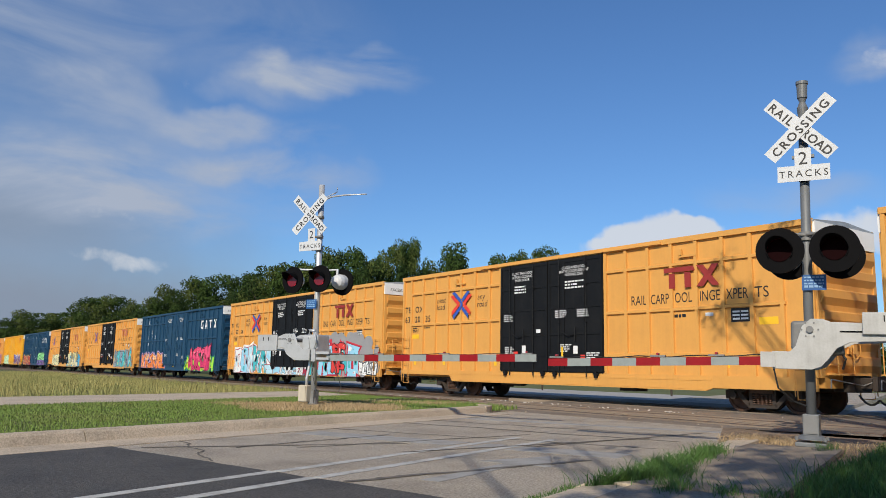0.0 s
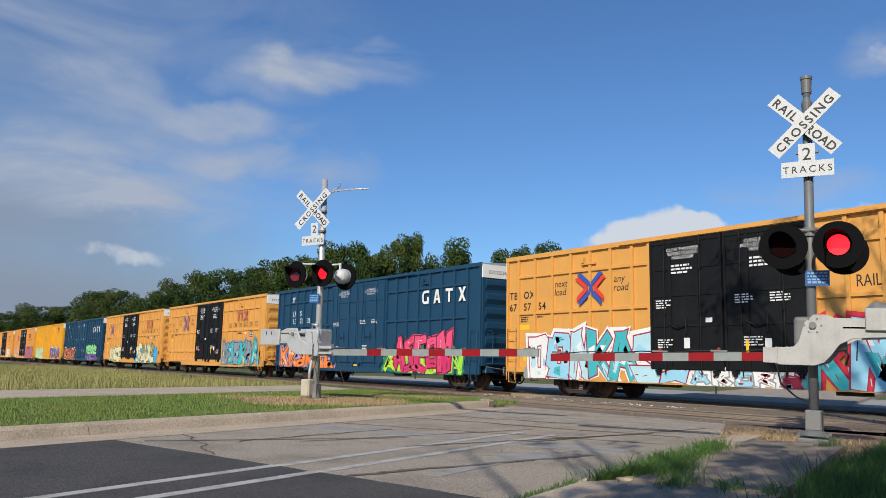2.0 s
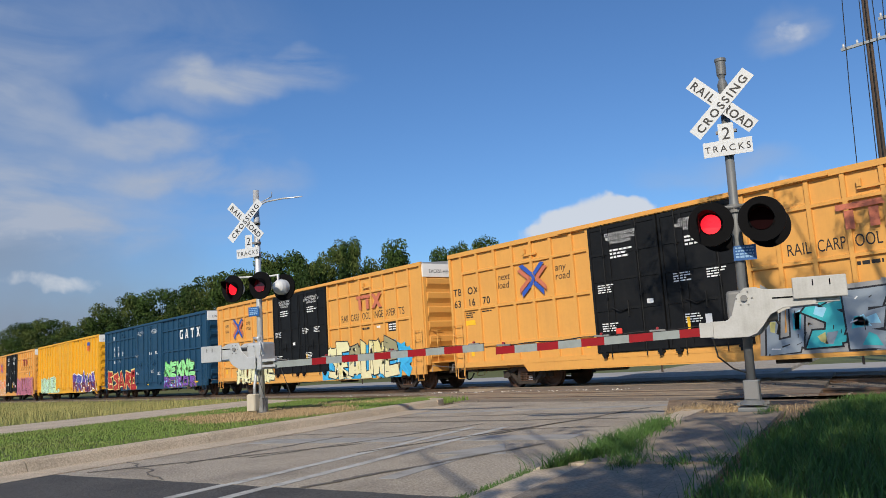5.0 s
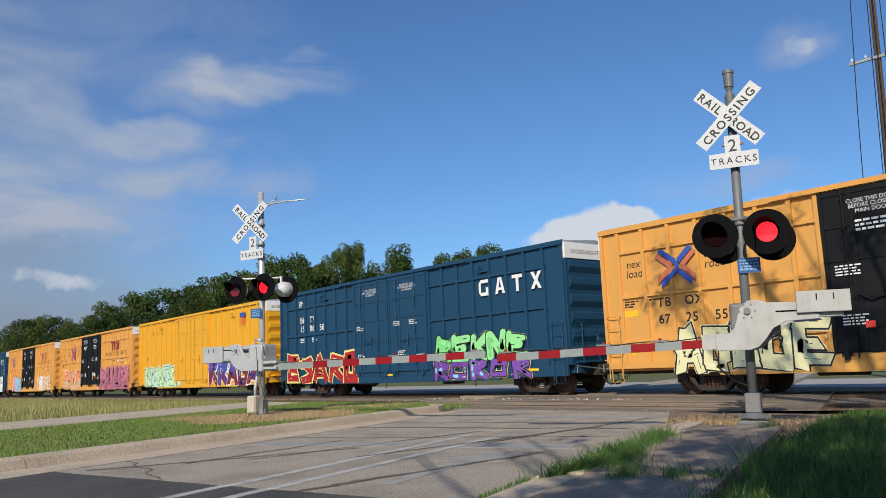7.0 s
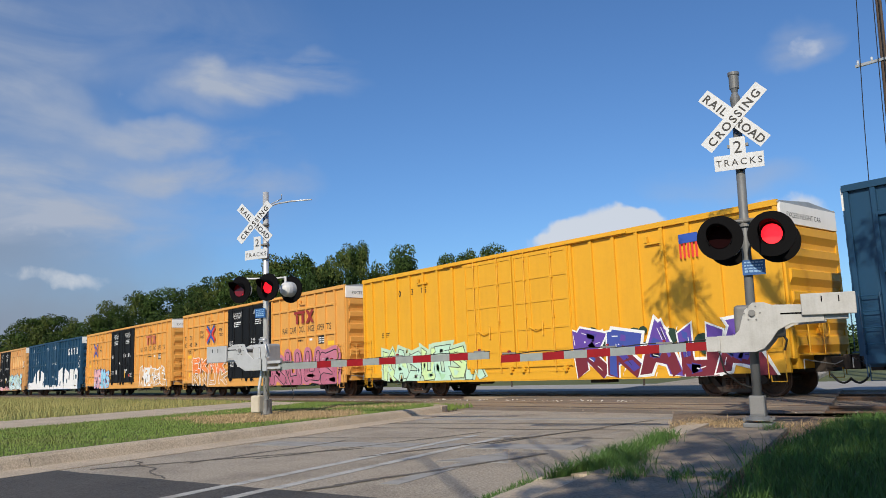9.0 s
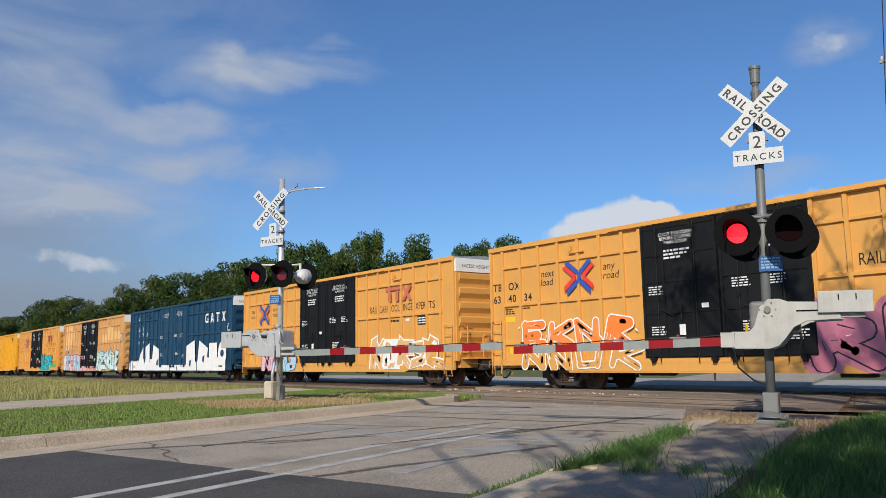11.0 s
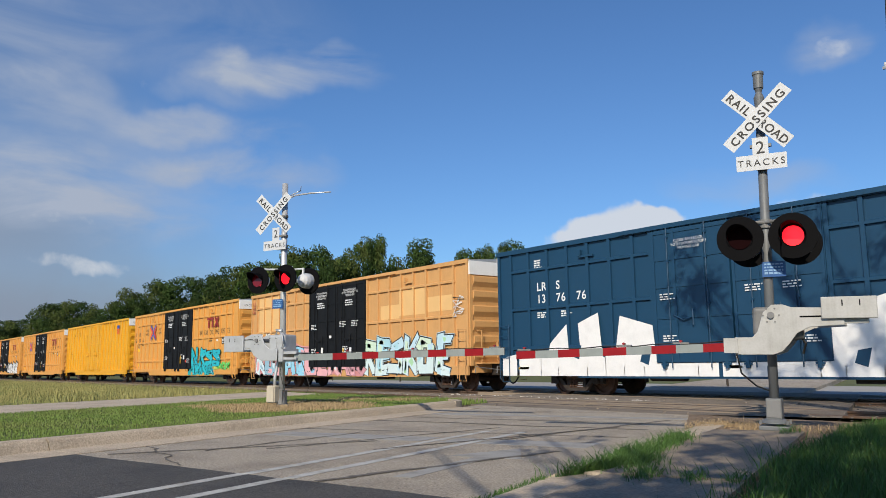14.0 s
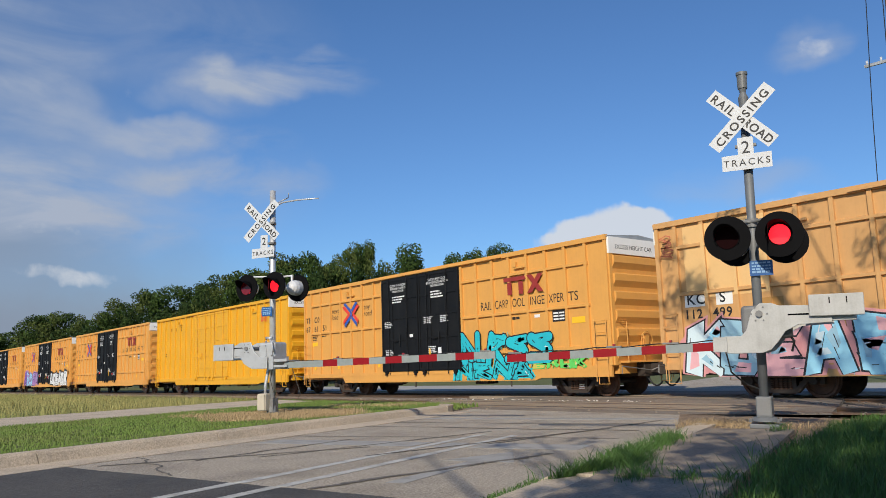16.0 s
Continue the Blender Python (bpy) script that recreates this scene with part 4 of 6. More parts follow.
LETTERS = (((0.0, 0.0, 0.45, 1.0), (0.45, 1.0, 1.0, 0.0), (0.2, 0.36, 0.8, 0.36)),
           ((0.12, 0.0, 0.12, 1.0), (0.12, 0.95, 1.0, 0.9), (0.12, 0.5, 0.8, 0.52), (0.12, 0.08, 1.0, 0.04)),
           ((0.12, 0.0, 0.12, 1.0), (0.12, 0.95, 0.9, 0.78), (0.9, 0.78, 0.2, 0.48), (0.3, 0.5, 1.0, 0.0)),
           ((0.95, 0.92, 0.1, 0.8), (0.1, 0.8, 0.9, 0.45), (0.9, 0.45, 0.8, 0.1), (0.8, 0.1, 0.0, 0.05)),
           ((0.1, 0.0, 0.1, 1.0), (0.95, 1.0, 0.2, 0.45), (0.25, 0.55, 1.0, 0.0)),
           ((0.1, 0.0, 0.1, 1.0), (0.1, 1.0, 0.88, 0.0), (0.88, 0.0, 0.9, 1.0)),
           ((0.1, 0.15, 0.1, 0.85), (0.1, 0.9, 0.9, 0.9), (0.9, 0.85, 0.9, 0.15), (0.9, 0.08, 0.1, 0.08)),
           ((0.1, 1.0, 0.12, 0.1), (0.12, 0.08, 0.88, 0.08), (0.88, 0.1, 0.92, 1.0)))


def graffiti(car, u0, u1, z0, z1, seed, fills, line, glow=None, n=5, soft=False, label="", edge=0.045, low=None, wide=0.12, rough=0.12, lift=0.0):
    """Sprayed letters of thick strokes: a ragged glow, a dark edge, fills in two tones, inner lines and highlights."""
    r = random.Random(seed)
    g = Geo()
    mats = [paint_mat(line)] + [paint_mat(c) for c in fills] + [paint_mat(low or fills[-1]), paint_mat(glow or line), LETTER_WHITE, LETTER_BLACK]
    LOW, GLOW, LIGHT, INK = len(fills) + 1, len(fills) + 2, len(fills) + 3, len(fills) + 4
    y = -0.012 - lift
    floor_z = z0 - 0.03
    held = lambda pts: [(x, max(z, floor_z)) for x, z in pts]

    def stroke(p, q, w0, w1, skew, grow=0.0, depth=0.0, mi=0):
        d = Vector((q[0] - p[0], q[1] - p[1]))
        d = d.normalized() if d.length > 1e-4 else Vector((0, 1))
        nn = Vector((-d.y, d.x))
        a, b = Vector(p) - d * (w0 * 0.55 + grow), Vector(q) + d * (w1 * 0.55 + grow)
        w0, w1 = w0 + grow, w1 + grow
        if soft:
            pts = []
            an = math.atan2(d.y, d.x)
            for c, w, turn in ((q, w1, -0.5), (p, w0, 0.5)):
                for k in range(7):
                    t = an + math.pi * (turn + k / 6)
                    pts.append((c[0] + w * math.cos(t), c[1] + w * math.sin(t)))
        else:
            s0, s1 = d * skew[0] * w0, d * skew[1] * w1
            pts = [tuple(v) for v in (a - nn * w0 - s0, b - nn * w1 + s1, b + nn * w1 - s1, a + nn * w0 + s0)]
        g.poly(flat(held(pts), y - depth), mi)

    def along(s, t):
        return (s[0][0] + (s[1][0] - s[0][0]) * t, s[0][1] + (s[1][1] - s[0][1]) * t)

    step = (u1 - u0) / n
    words = []
    for i in range(n):
        w, h = step * r.uniform(0.72, 0.86), (z1 - z0) * r.uniform(0.74, 0.88)
        x0 = u0 + step * i + (step - w) / 2 + r.uniform(-0.06, 0.06) * step
        base = z0 + (z1 - z0 - h) * r.uniform(0.35, 0.75)
        th = min(step * 0.17, h * 0.16) * r.uniform(0.95, 1.25)
        lean = r.uniform(-0.12, 0.22)
        jit = lambda: r.uniform(-rough, rough) * 0.6
        lot = []
        for xa, za, xb, zb in r.choice(LETTERS):
            p = (x0 + w * (xa + jit()) + lean * za * w, base + h * (za + jit()))
            q = (x0 + w * (xb + jit()) + lean * zb * w, base + h * (zb + jit()))
            lot.append((p, q, th * r.uniform(0.8, 1.35), th * r.uniform(0.8, 1.35), (r.uniform(-0.7, 0.7), r.uniform(-0.7, 0.7))))
        words.append((lot, th, base, h, r.randrange(len(fills))))
    if glow:
        for i, (lot, th, base, h, k) in enumerate(words):
            for j, (p, q, wa, wb, sk) in enumerate(lot):
                stroke(p, q, wa, wb, sk, wide * r.uniform(0.7, 1.5), 0.0001 * (i * 5 + j), GLOW)
    for i, (lot, th, base, h, k) in enumerate(words):
        dd = 0.004 + 0.0016 * i
        for j, (p, q, wa, wb, sk) in enumerate(lot):
            stroke(p, q, wa, wb, sk, edge, dd + 0.00002 * j, 0)
        for j, s in enumerate(lot):
            p, q, wa, wb, sk = s
            stroke(p, q, wa, wb, sk, 0.0, dd + 0.0003 + 0.00002 * j, 1 + k)
            if low and min(p[1], q[1]) < base + h * 0.42:
                lo, hi = (0, 1) if p[1] < q[1] else (1, 0)
                cut = 1.0 if abs(p[1] - q[1]) < 0.25 * h else min(1.0, (base + h * 0.45 - min(p[1], q[1])) / abs(p[1] - q[1]))
                e = along(s, lo + (hi - lo) * max(cut, 0.05))
                stroke(s[lo], e, wa, wb, (sk[0], 0.2), 0.0, dd + 0.0005 + 0.00002 * j, LOW)
        for _ in range(5):
            s = r.choice(lot)
            t0 = r.uniform(0, 0.6)
            other = 1 + (k + r.randrange(len(fills))) % len(fills)
            stroke(along(s, t0), along(s, t0 + r.uniform(0.1, 0.4)), s[2] * r.uniform(0.3, 0.8), s[3] * r.uniform(0.2, 0.7), (r.uniform(-0.8, 0.8), r.uniform(-0.8, 0.8)), 0.0, dd + 0.0008, other)
        for _ in range(5):
            s = r.choice(lot)
            t0, off = r.uniform(0, 0.8), r.uniform(-0.7, 0.7) * s[2]
            a, b = along(s, t0), along(s, t0 + r.uniform(0.1, 0.35))
            stroke((a[0] + off, a[1]), (b[0] + off, b[1] + r.uniform(-0.05, 0.05)), r.uniform(0.008, 0.02), r.uniform(0.006, 0.014), (0, 0), 0.0, dd + 0.0011, r.choice((0, 0, INK, LIGHT)))
    for _ in range(n * 4):        # drips, stars and stray flecks
        x, z = r.uniform(u0 - 0.1, u1 + 0.1), r.uniform(z0, z1)
        stroke((x, z), (x + r.uniform(-0.08, 0.08), z - r.uniform(0.03, 0.2)), r.uniform(0.008, 0.03), r.uniform(0.004, 0.012), (0, 0), 0.0, 0.0035, r.choice((0, 1, LOW, GLOW)))
    tagged(part("graffiti", g, mats, car, label or "spray-painted graffiti lettering"), kind="stuff")


def haze_spots(car, u0, u1, z0, z1, seed, rgb, count, size):
    """Round overlapping puffs of sprayed ground colour."""
    r = random.Random(seed)
    g = Geo()
    for i in range(count):
        x, z, s = r.uniform(u0, u1), r.uniform(z0, z1), size * r.uniform(0.5, 1.2)
        g.poly(flat([(x + s * math.cos(k * 0.524), max(0.58, z + s * 0.8 * math.sin(k * 0.524))) for k in range(12)], -0.0085 - 0.00002 * i))
    tagged(part("sprayed_ground", g, paint_mat(rgb), car), kind="stuff")


def white_blocks(car):
    """A white band along the sill and tall white blocks standing on it."""
    r = random.Random(18)
    g = Geo()
    y = -0.014
    u = 0.2
    while u < 18.1:
        w = min(r.uniform(0.5, 1.6), 18.15 - u)
        g.poly(flat([(u, 0.62), (u + w + 0.02, 0.62), (u + w + 0.02, 1.2 + r.uniform(-0.1, 0.3)), (u, 1.2 + r.uniform(-0.1, 0.3))], y))
        u += w + (0.14 if r.random() < 0.3 else 0.0)
    tops = ((2.3, 1.7, 2.55, 3.3, 2.3, 3.4), (3.9, 2.3, 3.8, 4.65, 2.6, 4.8), (5.2, 2.45, 5.5, 6.7, 2.1, 6.8), (7.0, 2.1, 7.4, 8.3, 2.6, 8.3), (9.4, 2.6, 9.5, 10.4, 2.55, 10.5),
            (10.6, 2.1, 11.5, 13.3, 2.55, 13.5), (13.8, 2.5, 14.1, 15.5, 2.0, 15.3), (15.7, 2.3, 15.7, 16.9, 2.3, 17.0))
    for i, (ua, za, ub, uc, zc, ud) in enumerate(tops):
        g.poly(flat([(ua, 0.9), (ud, 0.9), (uc, zc), (ub, za)], y - 0.0006 * (i + 1)))
    ring = [(17.7 + 0.62 * math.cos(k * 0.314), 1.65 + 0.72 * math.sin(k * 0.314)) for k in range(20)]
    g.poly(flat(ring, y - 0.007))
    g.poly(flat([(17.7 + (x - 17.7) * 0.42, 1.65 + (z - 1.65) * 0.3) for x, z in ring], y - 0.009), 1)
    for x, z in ((3.5, 1.25), (6.2, 1.05), (9.0, 1.3), (12.4, 0.95), (14.6, 1.2)):
        g.poly(flat([(x, z), (x + 0.3, z - 0.1), (x + 0.42, z + 0.35), (x + 0.1, z + 0.3)], y - 0.008), 1)
    tagged(part("graffiti", g, [paint_mat((0.8, 0.8, 0.8)), BLUE], car, "tall white sprayed block letters"), kind="stuff")


def scribble(car, u, z, w, h, material, seed):
    r = random.Random(seed)
    g = Geo()
    p = (u, z)
    for i in range(26):
        q = (u + w * r.random(), z + h * (1 - i / 26) - r.random() * h * 0.2)
        d = Vector((q[0] - p[0], q[1] - p[1]))
        if d.length > 0.05:
            nn = Vector((-d.y, d.x)).normalized() * 0.014
            g.poly(flat([(p[0] - nn.x, p[1] - nn.y), (q[0] - nn.x, q[1] - nn.y), (q[0] + nn.x, q[1] + nn.y), (p[0] + nn.x, p[1] + nn.y)], -0.009))
            g.poly(flat([(p[0] + nn.x, p[1] + nn.y), (q[0] + nn.x, q[1] + nn.y), (q[0] - nn.x, q[1] - nn.y), (p[0] - nn.x, p[1] - nn.y)], -0.0095))
        p = q
    tagged(part("scrawl", g, material, car, "thin scrawled tag"), kind="stuff")


def digits(car, pairs, u, z, material, size=0.37, step=0.78, y=0.071):
    for i, s in enumerate(pairs):
        on_side(car, "car_lettering", text_mesh(s, size, material, spacing=1.12, bold=0.006), u + i * step, z, y=y)


def dress_tbox(car, number, seed, low=False, faded=False, lead=0.12):
    """Lettering of a buff car: two-letter groups and numbers, slogans, emblem, plates."""
    if low:
        digits(car, ("TB", "OX"), 1.9, 2.53, LETTER_BLACK, step=0.9)
        digits(car, number, 1.9, 2.05, LETTER_BLACK, step=0.9)
    else:
        digits(car, ("TB", "OX"), lead, 3.45, LETTER_BLACK)
        digits(car, number, lead, 3.02, LETTER_BLACK)
    for (w1, w2), u in ((("next", "load"), 0.9 if low else 2.52), (("any", "road"), 3.52 if low else 5.24)):
        on_side(car, "slogan", text_mesh(w1, 0.34, LETTER_BLACK, shear=0.15), u, 3.76)
        on_side(car, "slogan", text_mesh(w2, 0.34, LETTER_BLACK, shear=0.15), u - 0.02, 3.47)
    words = (("RAIL", 13.00, 0.62), ("CARP", 13.77, 0.69), ("OOL", 14.66, 0.62), ("INGE", 15.53, 0.69), ("XPER", 16.41, 0.69), ("TS", 17.29, 0.42))
    for w, u, wide in words:
        me = text_mesh(w, 0.43, LETTER_BLACK, spacing=1.0)
        on_side(car, "slogan", me, u, 3.10, sx=wide / max(v.co.x for v in me.vertices))
    owner_logo(car, faded)
    route_logo(car, faded, -1.62 if low else 0.0)
    door_print(car, seed)
    small_print(car, 0.75, 2.74, 3, 0.5, LETTER_BLACK, seed=seed)
    small_print(car, 1.62, 2.74, 1, 0.5, LETTER_BLACK, seed=seed + 1)
    small_print(car, 14.62, 2.66, 1, 0.65, LETTER_BLACK, h=0.09, seed=seed + 2)
    patch(car, 0.72, 1.22, 2.32, 2.50, DECAL_YELLOW, "decal", label="yellow warning plate")
    patch(car, 16.55, 17.12, 2.46, 2.84, LETTER_BLACK, "data_plate")
    for z in (2.52, 2.62, 2.72):
        patch(car, 16.60, 16.82, z, z + 0.05, LETTER_WHITE, "data_plate_line", 0.066)
        patch(car, 16.86, 17.08, z, z + 0.05, LETTER_WHITE, "data_plate_line", 0.066)
    patch(car, 15.72, 15.98, 2.66, 2.76, LETTER_WHITE, "decal")
    if not low:
        patch(car, 17.4, 17.95, 2.36, 2.56, DECAL_YELLOW, "decal", label="yellow warning plate")
    for u in (0.9, 3.0, 6.3, 13.6, 16.3):
        patch(car, u, u + 0.16, 1.2, 1.42, DECAL_YELLOW, "reflector", 0.070)
    for s in (CAR_L + 0.079,):
        me = text_mesh("EXCESS HEIGHT CAR", 0.2, LETTER_BLACK)
        part("end_lettering", me, None, car, at=pose(s, 0.35, 4.6, 0, 0, 90) @ SIDE)


def dress_blue(car, mark, number, seed, ua=1.9):
    digits(car, mark, ua, 3.50, LETTER_WHITE, 0.40, 0.9)
    digits(car, number, ua, 3.08, LETTER_WHITE, 0.40, 0.9)
    white_mark(car)
    small_print(car, ua, 2.72, 3, 0.6, LETTER_WHITE, seed=seed)
    small_print(car, ua + 1.1, 2.72, 3, 0.5, LETTER_WHITE, seed=seed + 5)
    small_print(car, ua - 0.1, 4.52, 4, 0.4, LETTER_WHITE, h=0.05, gap=0.08, seed=seed + 2)
    for u in (8.1, 10.7):
        for i, w in enumerate(("CLOSE AND LOCK", "BOTH DOORS BEFORE", "MOVING CAR")):
            on_side(car, "door_lettering", text_mesh(w, 0.115, LETTER_WHITE, align="CENTER"), u, 4.45 - i * 0.11, y=-0.074)
    for u, z in ((7.05, 2.95), (9.75, 3.0), (10.8, 3.0), (7.1, 1.75), (10.0, 1.8), (11.2, 1.62)):
        small_print(car, u, z, 3, 0.55, LETTER_WHITE, "door_stencil", 0.035, 0.07, seed + int(u * 7), -0.074)
    for u in (1.0, 9.0, 17.2):
        patch(car, u, u + 0.5, 0.84, 0.92, DECAL_YELLOW, "reflector", -0.012)
    part("end_lettering", text_mesh("EXCESS HEIGHT CAR", 0.2, LETTER_BLACK), None, car, at=pose(CAR_L + 0.079, 0.35, 4.6, 0, 0, 90) @ SIDE)


# ---- the train ----
CREAM, TEAL, RED_G, ORANGE, PINK, LIME, SKYB, MAUVE, PURPLE, MINT = (0.75, 0.72, 0.42), (0.05, 0.45, 0.5), (0.6, 0.03, 0.05), (0.85, 0.22, 0.04), (0.75, 0.06, 0.15), (0.5, 0.75, 0.03), (0.3, 0.62, 0.8), (0.36, 0.11, 0.16), (0.16, 0.06, 0.34), (0.4, 0.68, 0.42)
WH, BK, GREEN, CYAN, ROSE, GREY = (0.78, 0.8, 0.8), (0.015, 0.015, 0.02), (0.12, 0.6, 0.12), (0.02, 0.5, 0.58), (0.78, 0.42, 0.45), (0.3, 0.3, 0.31)
BASES = {"tbox": make_boxcar(BUFF, "tbox"), "blue": make_boxcar(BLUE, "blue"), "yellow": make_boxcar(YELLOW, "plain"), "patched": make_boxcar(BUFF_OLD, "patched")}
used = set()
CARS = {}
START = -29.53            # the rear end of car 0 along the track at the start
SLACK = {2: 0.15, 5: 0.15, 6: 0.18, 7: 0.38, 9: 0.12, 10: 0.12}            # how far a car runs ahead of even spacing


def add_car(k, kind, label):
    base = BASES[kind]
    if kind in used:
        car = copy_thing(base, pose(0, D_CAR, 0))
    else:
        car = base
        used.add(kind)
    tagged(car, label, "boxcar", group="boxcars of the train")
    CARS[k] = car
    return car


PLAIN_BUFF = "buff-yellow high boxcar with black plug doors"
c_list = [(-2, "tbox", PLAIN_BUFF), (-1, "tbox", PLAIN_BUFF), (0, "tbox", "clean buff-yellow boxcar with black plug doors"), (1, "tbox", "buff-yellow boxcar with black doors and teal-red graffiti"),
          (2, "blue", "dark blue boxcar with orange and pink graffiti"), (3, "tbox", "buff-yellow boxcar with black doors and blue-green graffiti"), (4, "tbox", "buff-yellow boxcar with cream and blue graffiti"),
          (5, "blue", "dark blue boxcar with red and green graffiti"), (6, "yellow", "bright yellow boxcar with mint and purple graffiti"), (7, "tbox", "buff-yellow boxcar with orange and mauve graffiti"),
          (8, "tbox", "buff-yellow boxcar with pink-blue and white graffiti"), (9, "blue", "dark blue boxcar with tall white block graffiti"), (10, "patched", "patched buff boxcar with black doors and pastel graffiti"),
          (11, "tbox", "buff-yellow boxcar with black doors and cyan graffiti"), (12, "yellow", "clean bright yellow boxcar"), (13, "tbox", "clean buff-yellow boxcar with black plug doors"),
          (14, "tbox", "buff-yellow boxcar with purple and white graffiti"), (15, "tbox", PLAIN_BUFF), (16, "tbox", PLAIN_BUFF), (17, "blue", "dark blue boxcar with white lettering"), (18, "tbox", PLAIN_BUFF)]
# all cars are copied before any of them is lettered
for k, kind, label in sorted(c_list, key=lambda c: 0):
    add_car(k, kind, label)

numbers = {-2: ("63", "18", "02"), -1: ("67", "30", "05"), 0: ("63", "20", "35"), 1: ("67", "57", "54"), 3: ("63", "16", "70"), 4: ("67", "25", "55"), 7: ("63", "40", "34"), 8: ("67", "19", "67"), 11: ("67", "61", "51"), 13: ("63", "22", "18"), 14: ("63", "71", "40"), 15: ("67", "11", "26"), 16: ("63", "90", "12"), 18: ("67", "44", "81")}
for k, n in numbers.items():
    dress_tbox(CARS[k], n, 100 + k, low=k in (4, 8), faded=k in (3, 4, 8), lead=0.12)
dress_blue(CARS[2], ("LR", "S"), ("13", "76", "38"), 7)
dress_blue(CARS[5], ("BK", "TY"), ("15", "86", "58"), 8)
dress_blue(CARS[9], ("LR", "S"), ("13", "76", "76"), 9)
dress_blue(CARS[17], ("LR", "S"), ("13", "77", "02"), 10)
for k in (6, 12):
    car = CARS[k]
    digits(car, ("70", "03", "85") if k == 6 else ("70", "01", "12"), 2.35, 4.08, LETTER_BLACK, 0.34, 0.85)
    sh = Geo()
    sh.poly(flat([(16.06, 4.3), (16.68, 4.3), (16.68, 4.56), (16.06, 4.56)], -0.006), 0)
    stripes = []
    for i in range(5):
        x = 16.06 + i * 0.13
        st = Geo()
        st.poly(flat([(x, 3.9), (x + 0.07, 3.84), (x + 0.07, 4.29), (x, 4.29)], -0.006))
        stripes.append(st)
    shield = part("shield_emblem", sh, LOGO_BLUE, car, "blue and red striped shield emblem")
    for st in stripes:
        part("shield_stripe", st, RED, shield)
    small_print(car, 1.3, 2.6, 3, 0.6, LETTER_BLACK, seed=k)
    part("end_lettering", text_mesh("EXCESS HEIGHT CAR", 0.2, LETTER_BLACK), None, car, at=pose(CAR_L + 0.079, 0.35, 4.6, 0, 0, 90) @ SIDE)

# patched car
pc = CARS[10]
for u0, u1, z0, z1, m in ((0.9, 3.4, 2.75, 4.8, PATCH), (3.5, 4.2, 3.5, 4.3, PATCH), (13.0, 14.4, 3.0, 3.6, PATCH), (14.4, 16.35, 3.1, 4.25, PATCH), (16.35, 18.0, 3.15, 3.75, PATCH), (3.05, 3.7, 2.0, 2.6, PATCH_BROWN)):
    patch(pc, u0, u1, z0, z1, m)
    for x in RIBS_L + RIBS_R:
        if u0 < x < u1:
            patch(pc, x - 0.056, x + 0.056, z0, z1, m, y=-0.001)
patch(pc, 0.82, 1.47, 2.52, 2.94, WHITE, y=0.066)
patch(pc, 1.8, 2.3, 2.52, 2.94, WHITE, y=0.066)
digits(pc, ("KC", "S"), 0.88, 2.59, LETTER_BLACK, 0.42, 1.02, y=0.061)
digits(pc, ("112", "499"), 0.78, 2.2, LETTER_BLACK, 0.36, 0.9, y=0.061)
door_print(pc, 77)
scribble(pc, 18.1, 2.9, 0.7, 0.9, LETTER_WHITE, 5)
scribble(pc, 0.15, 4.0, 0.5, 0.7, MATS["faded_red_logo_paint"], 6)

# graffiti
BUFFY = (0.67, 0.335, 0.078)
haze_spots(CARS[1], 1.2, 8.4, 0.7, 2.1, 31, GREY, 70, 0.32)
haze_spots(CARS[1], 13.5, 18.6, 0.7, 2.5, 32, GREY, 90, 0.36)
graffiti(CARS[1], 1.3, 8.2, 0.62, 2.15, 1, [SKYB, WH, TEAL, (0.45, 0.7, 0.8)], (0.35, 0.02, 0.05), WH, 7, label="pale blue and white sprayed letters edged in dark red")
graffiti(CARS[1], 8.2, 11.6, 0.6, 1.0, 3, [WH, SKYB, (0.35, 0.02, 0.05)], GREY, WH, 5)
graffiti(CARS[1], 11.7, 16.9, 0.62, 2.2, 2, [SKYB, WH, TEAL], (0.4, 0.02, 0.05), RED_G, 5, label="pale blue sprayed letters edged in red")
graffiti(CARS[1], 14.2, 15.5, 0.7, 2.25, 33, [RED_G, (0.7, 0.05, 0.04)], BK, None, 2, soft=True, lift=0.016, label="red sprayed figure of rounded shapes")
graffiti(CARS[1], 16.9, 18.6, 0.7, 1.25, 34, [WH, GREY], BK, None, 4)
graffiti(CARS[2], 0.6, 7.1, 0.72, 1.85, 4, [ORANGE, (0.9, 0.36, 0.12), (0.85, 0.5, 0.25)], BK, (0.45, 0.3, 0.55), 6, soft=True, low=ORANGE, label="orange and white sprayed letters")
graffiti(CARS[2], 11.9, 18.0, 0.62, 1.5, 35, [LIME, (0.35, 0.7, 0.05)], (0.05, 0.25, 0.12), (0.03, 0.22, 0.12), 6, label="lime green sprayed flashes")
graffiti(CARS[2], 12.8, 17.0, 0.62, 2.25, 5, [PINK, (0.8, 0.08, 0.2)], BK, PINK, 5, low=(0.62, 0.03, 0.14), wide=0.06, rough=0.2, lift=0.016, label="pink and lime sprayed letters")
graffiti(CARS[3], 12.2, 18.3, 0.7, 2.1, 6, [SKYB, (0.6, 0.55, 0.2), (0.25, 0.3, 0.36), TEAL], BK, (0.3, 0.3, 0.3), 6)
graffiti(CARS[4], 2.4, 6.7, 0.62, 1.95, 7, [CREAM, (0.76, 0.76, 0.48)], BK, CREAM, 5, wide=0.05, label="cream block letters with black edges")
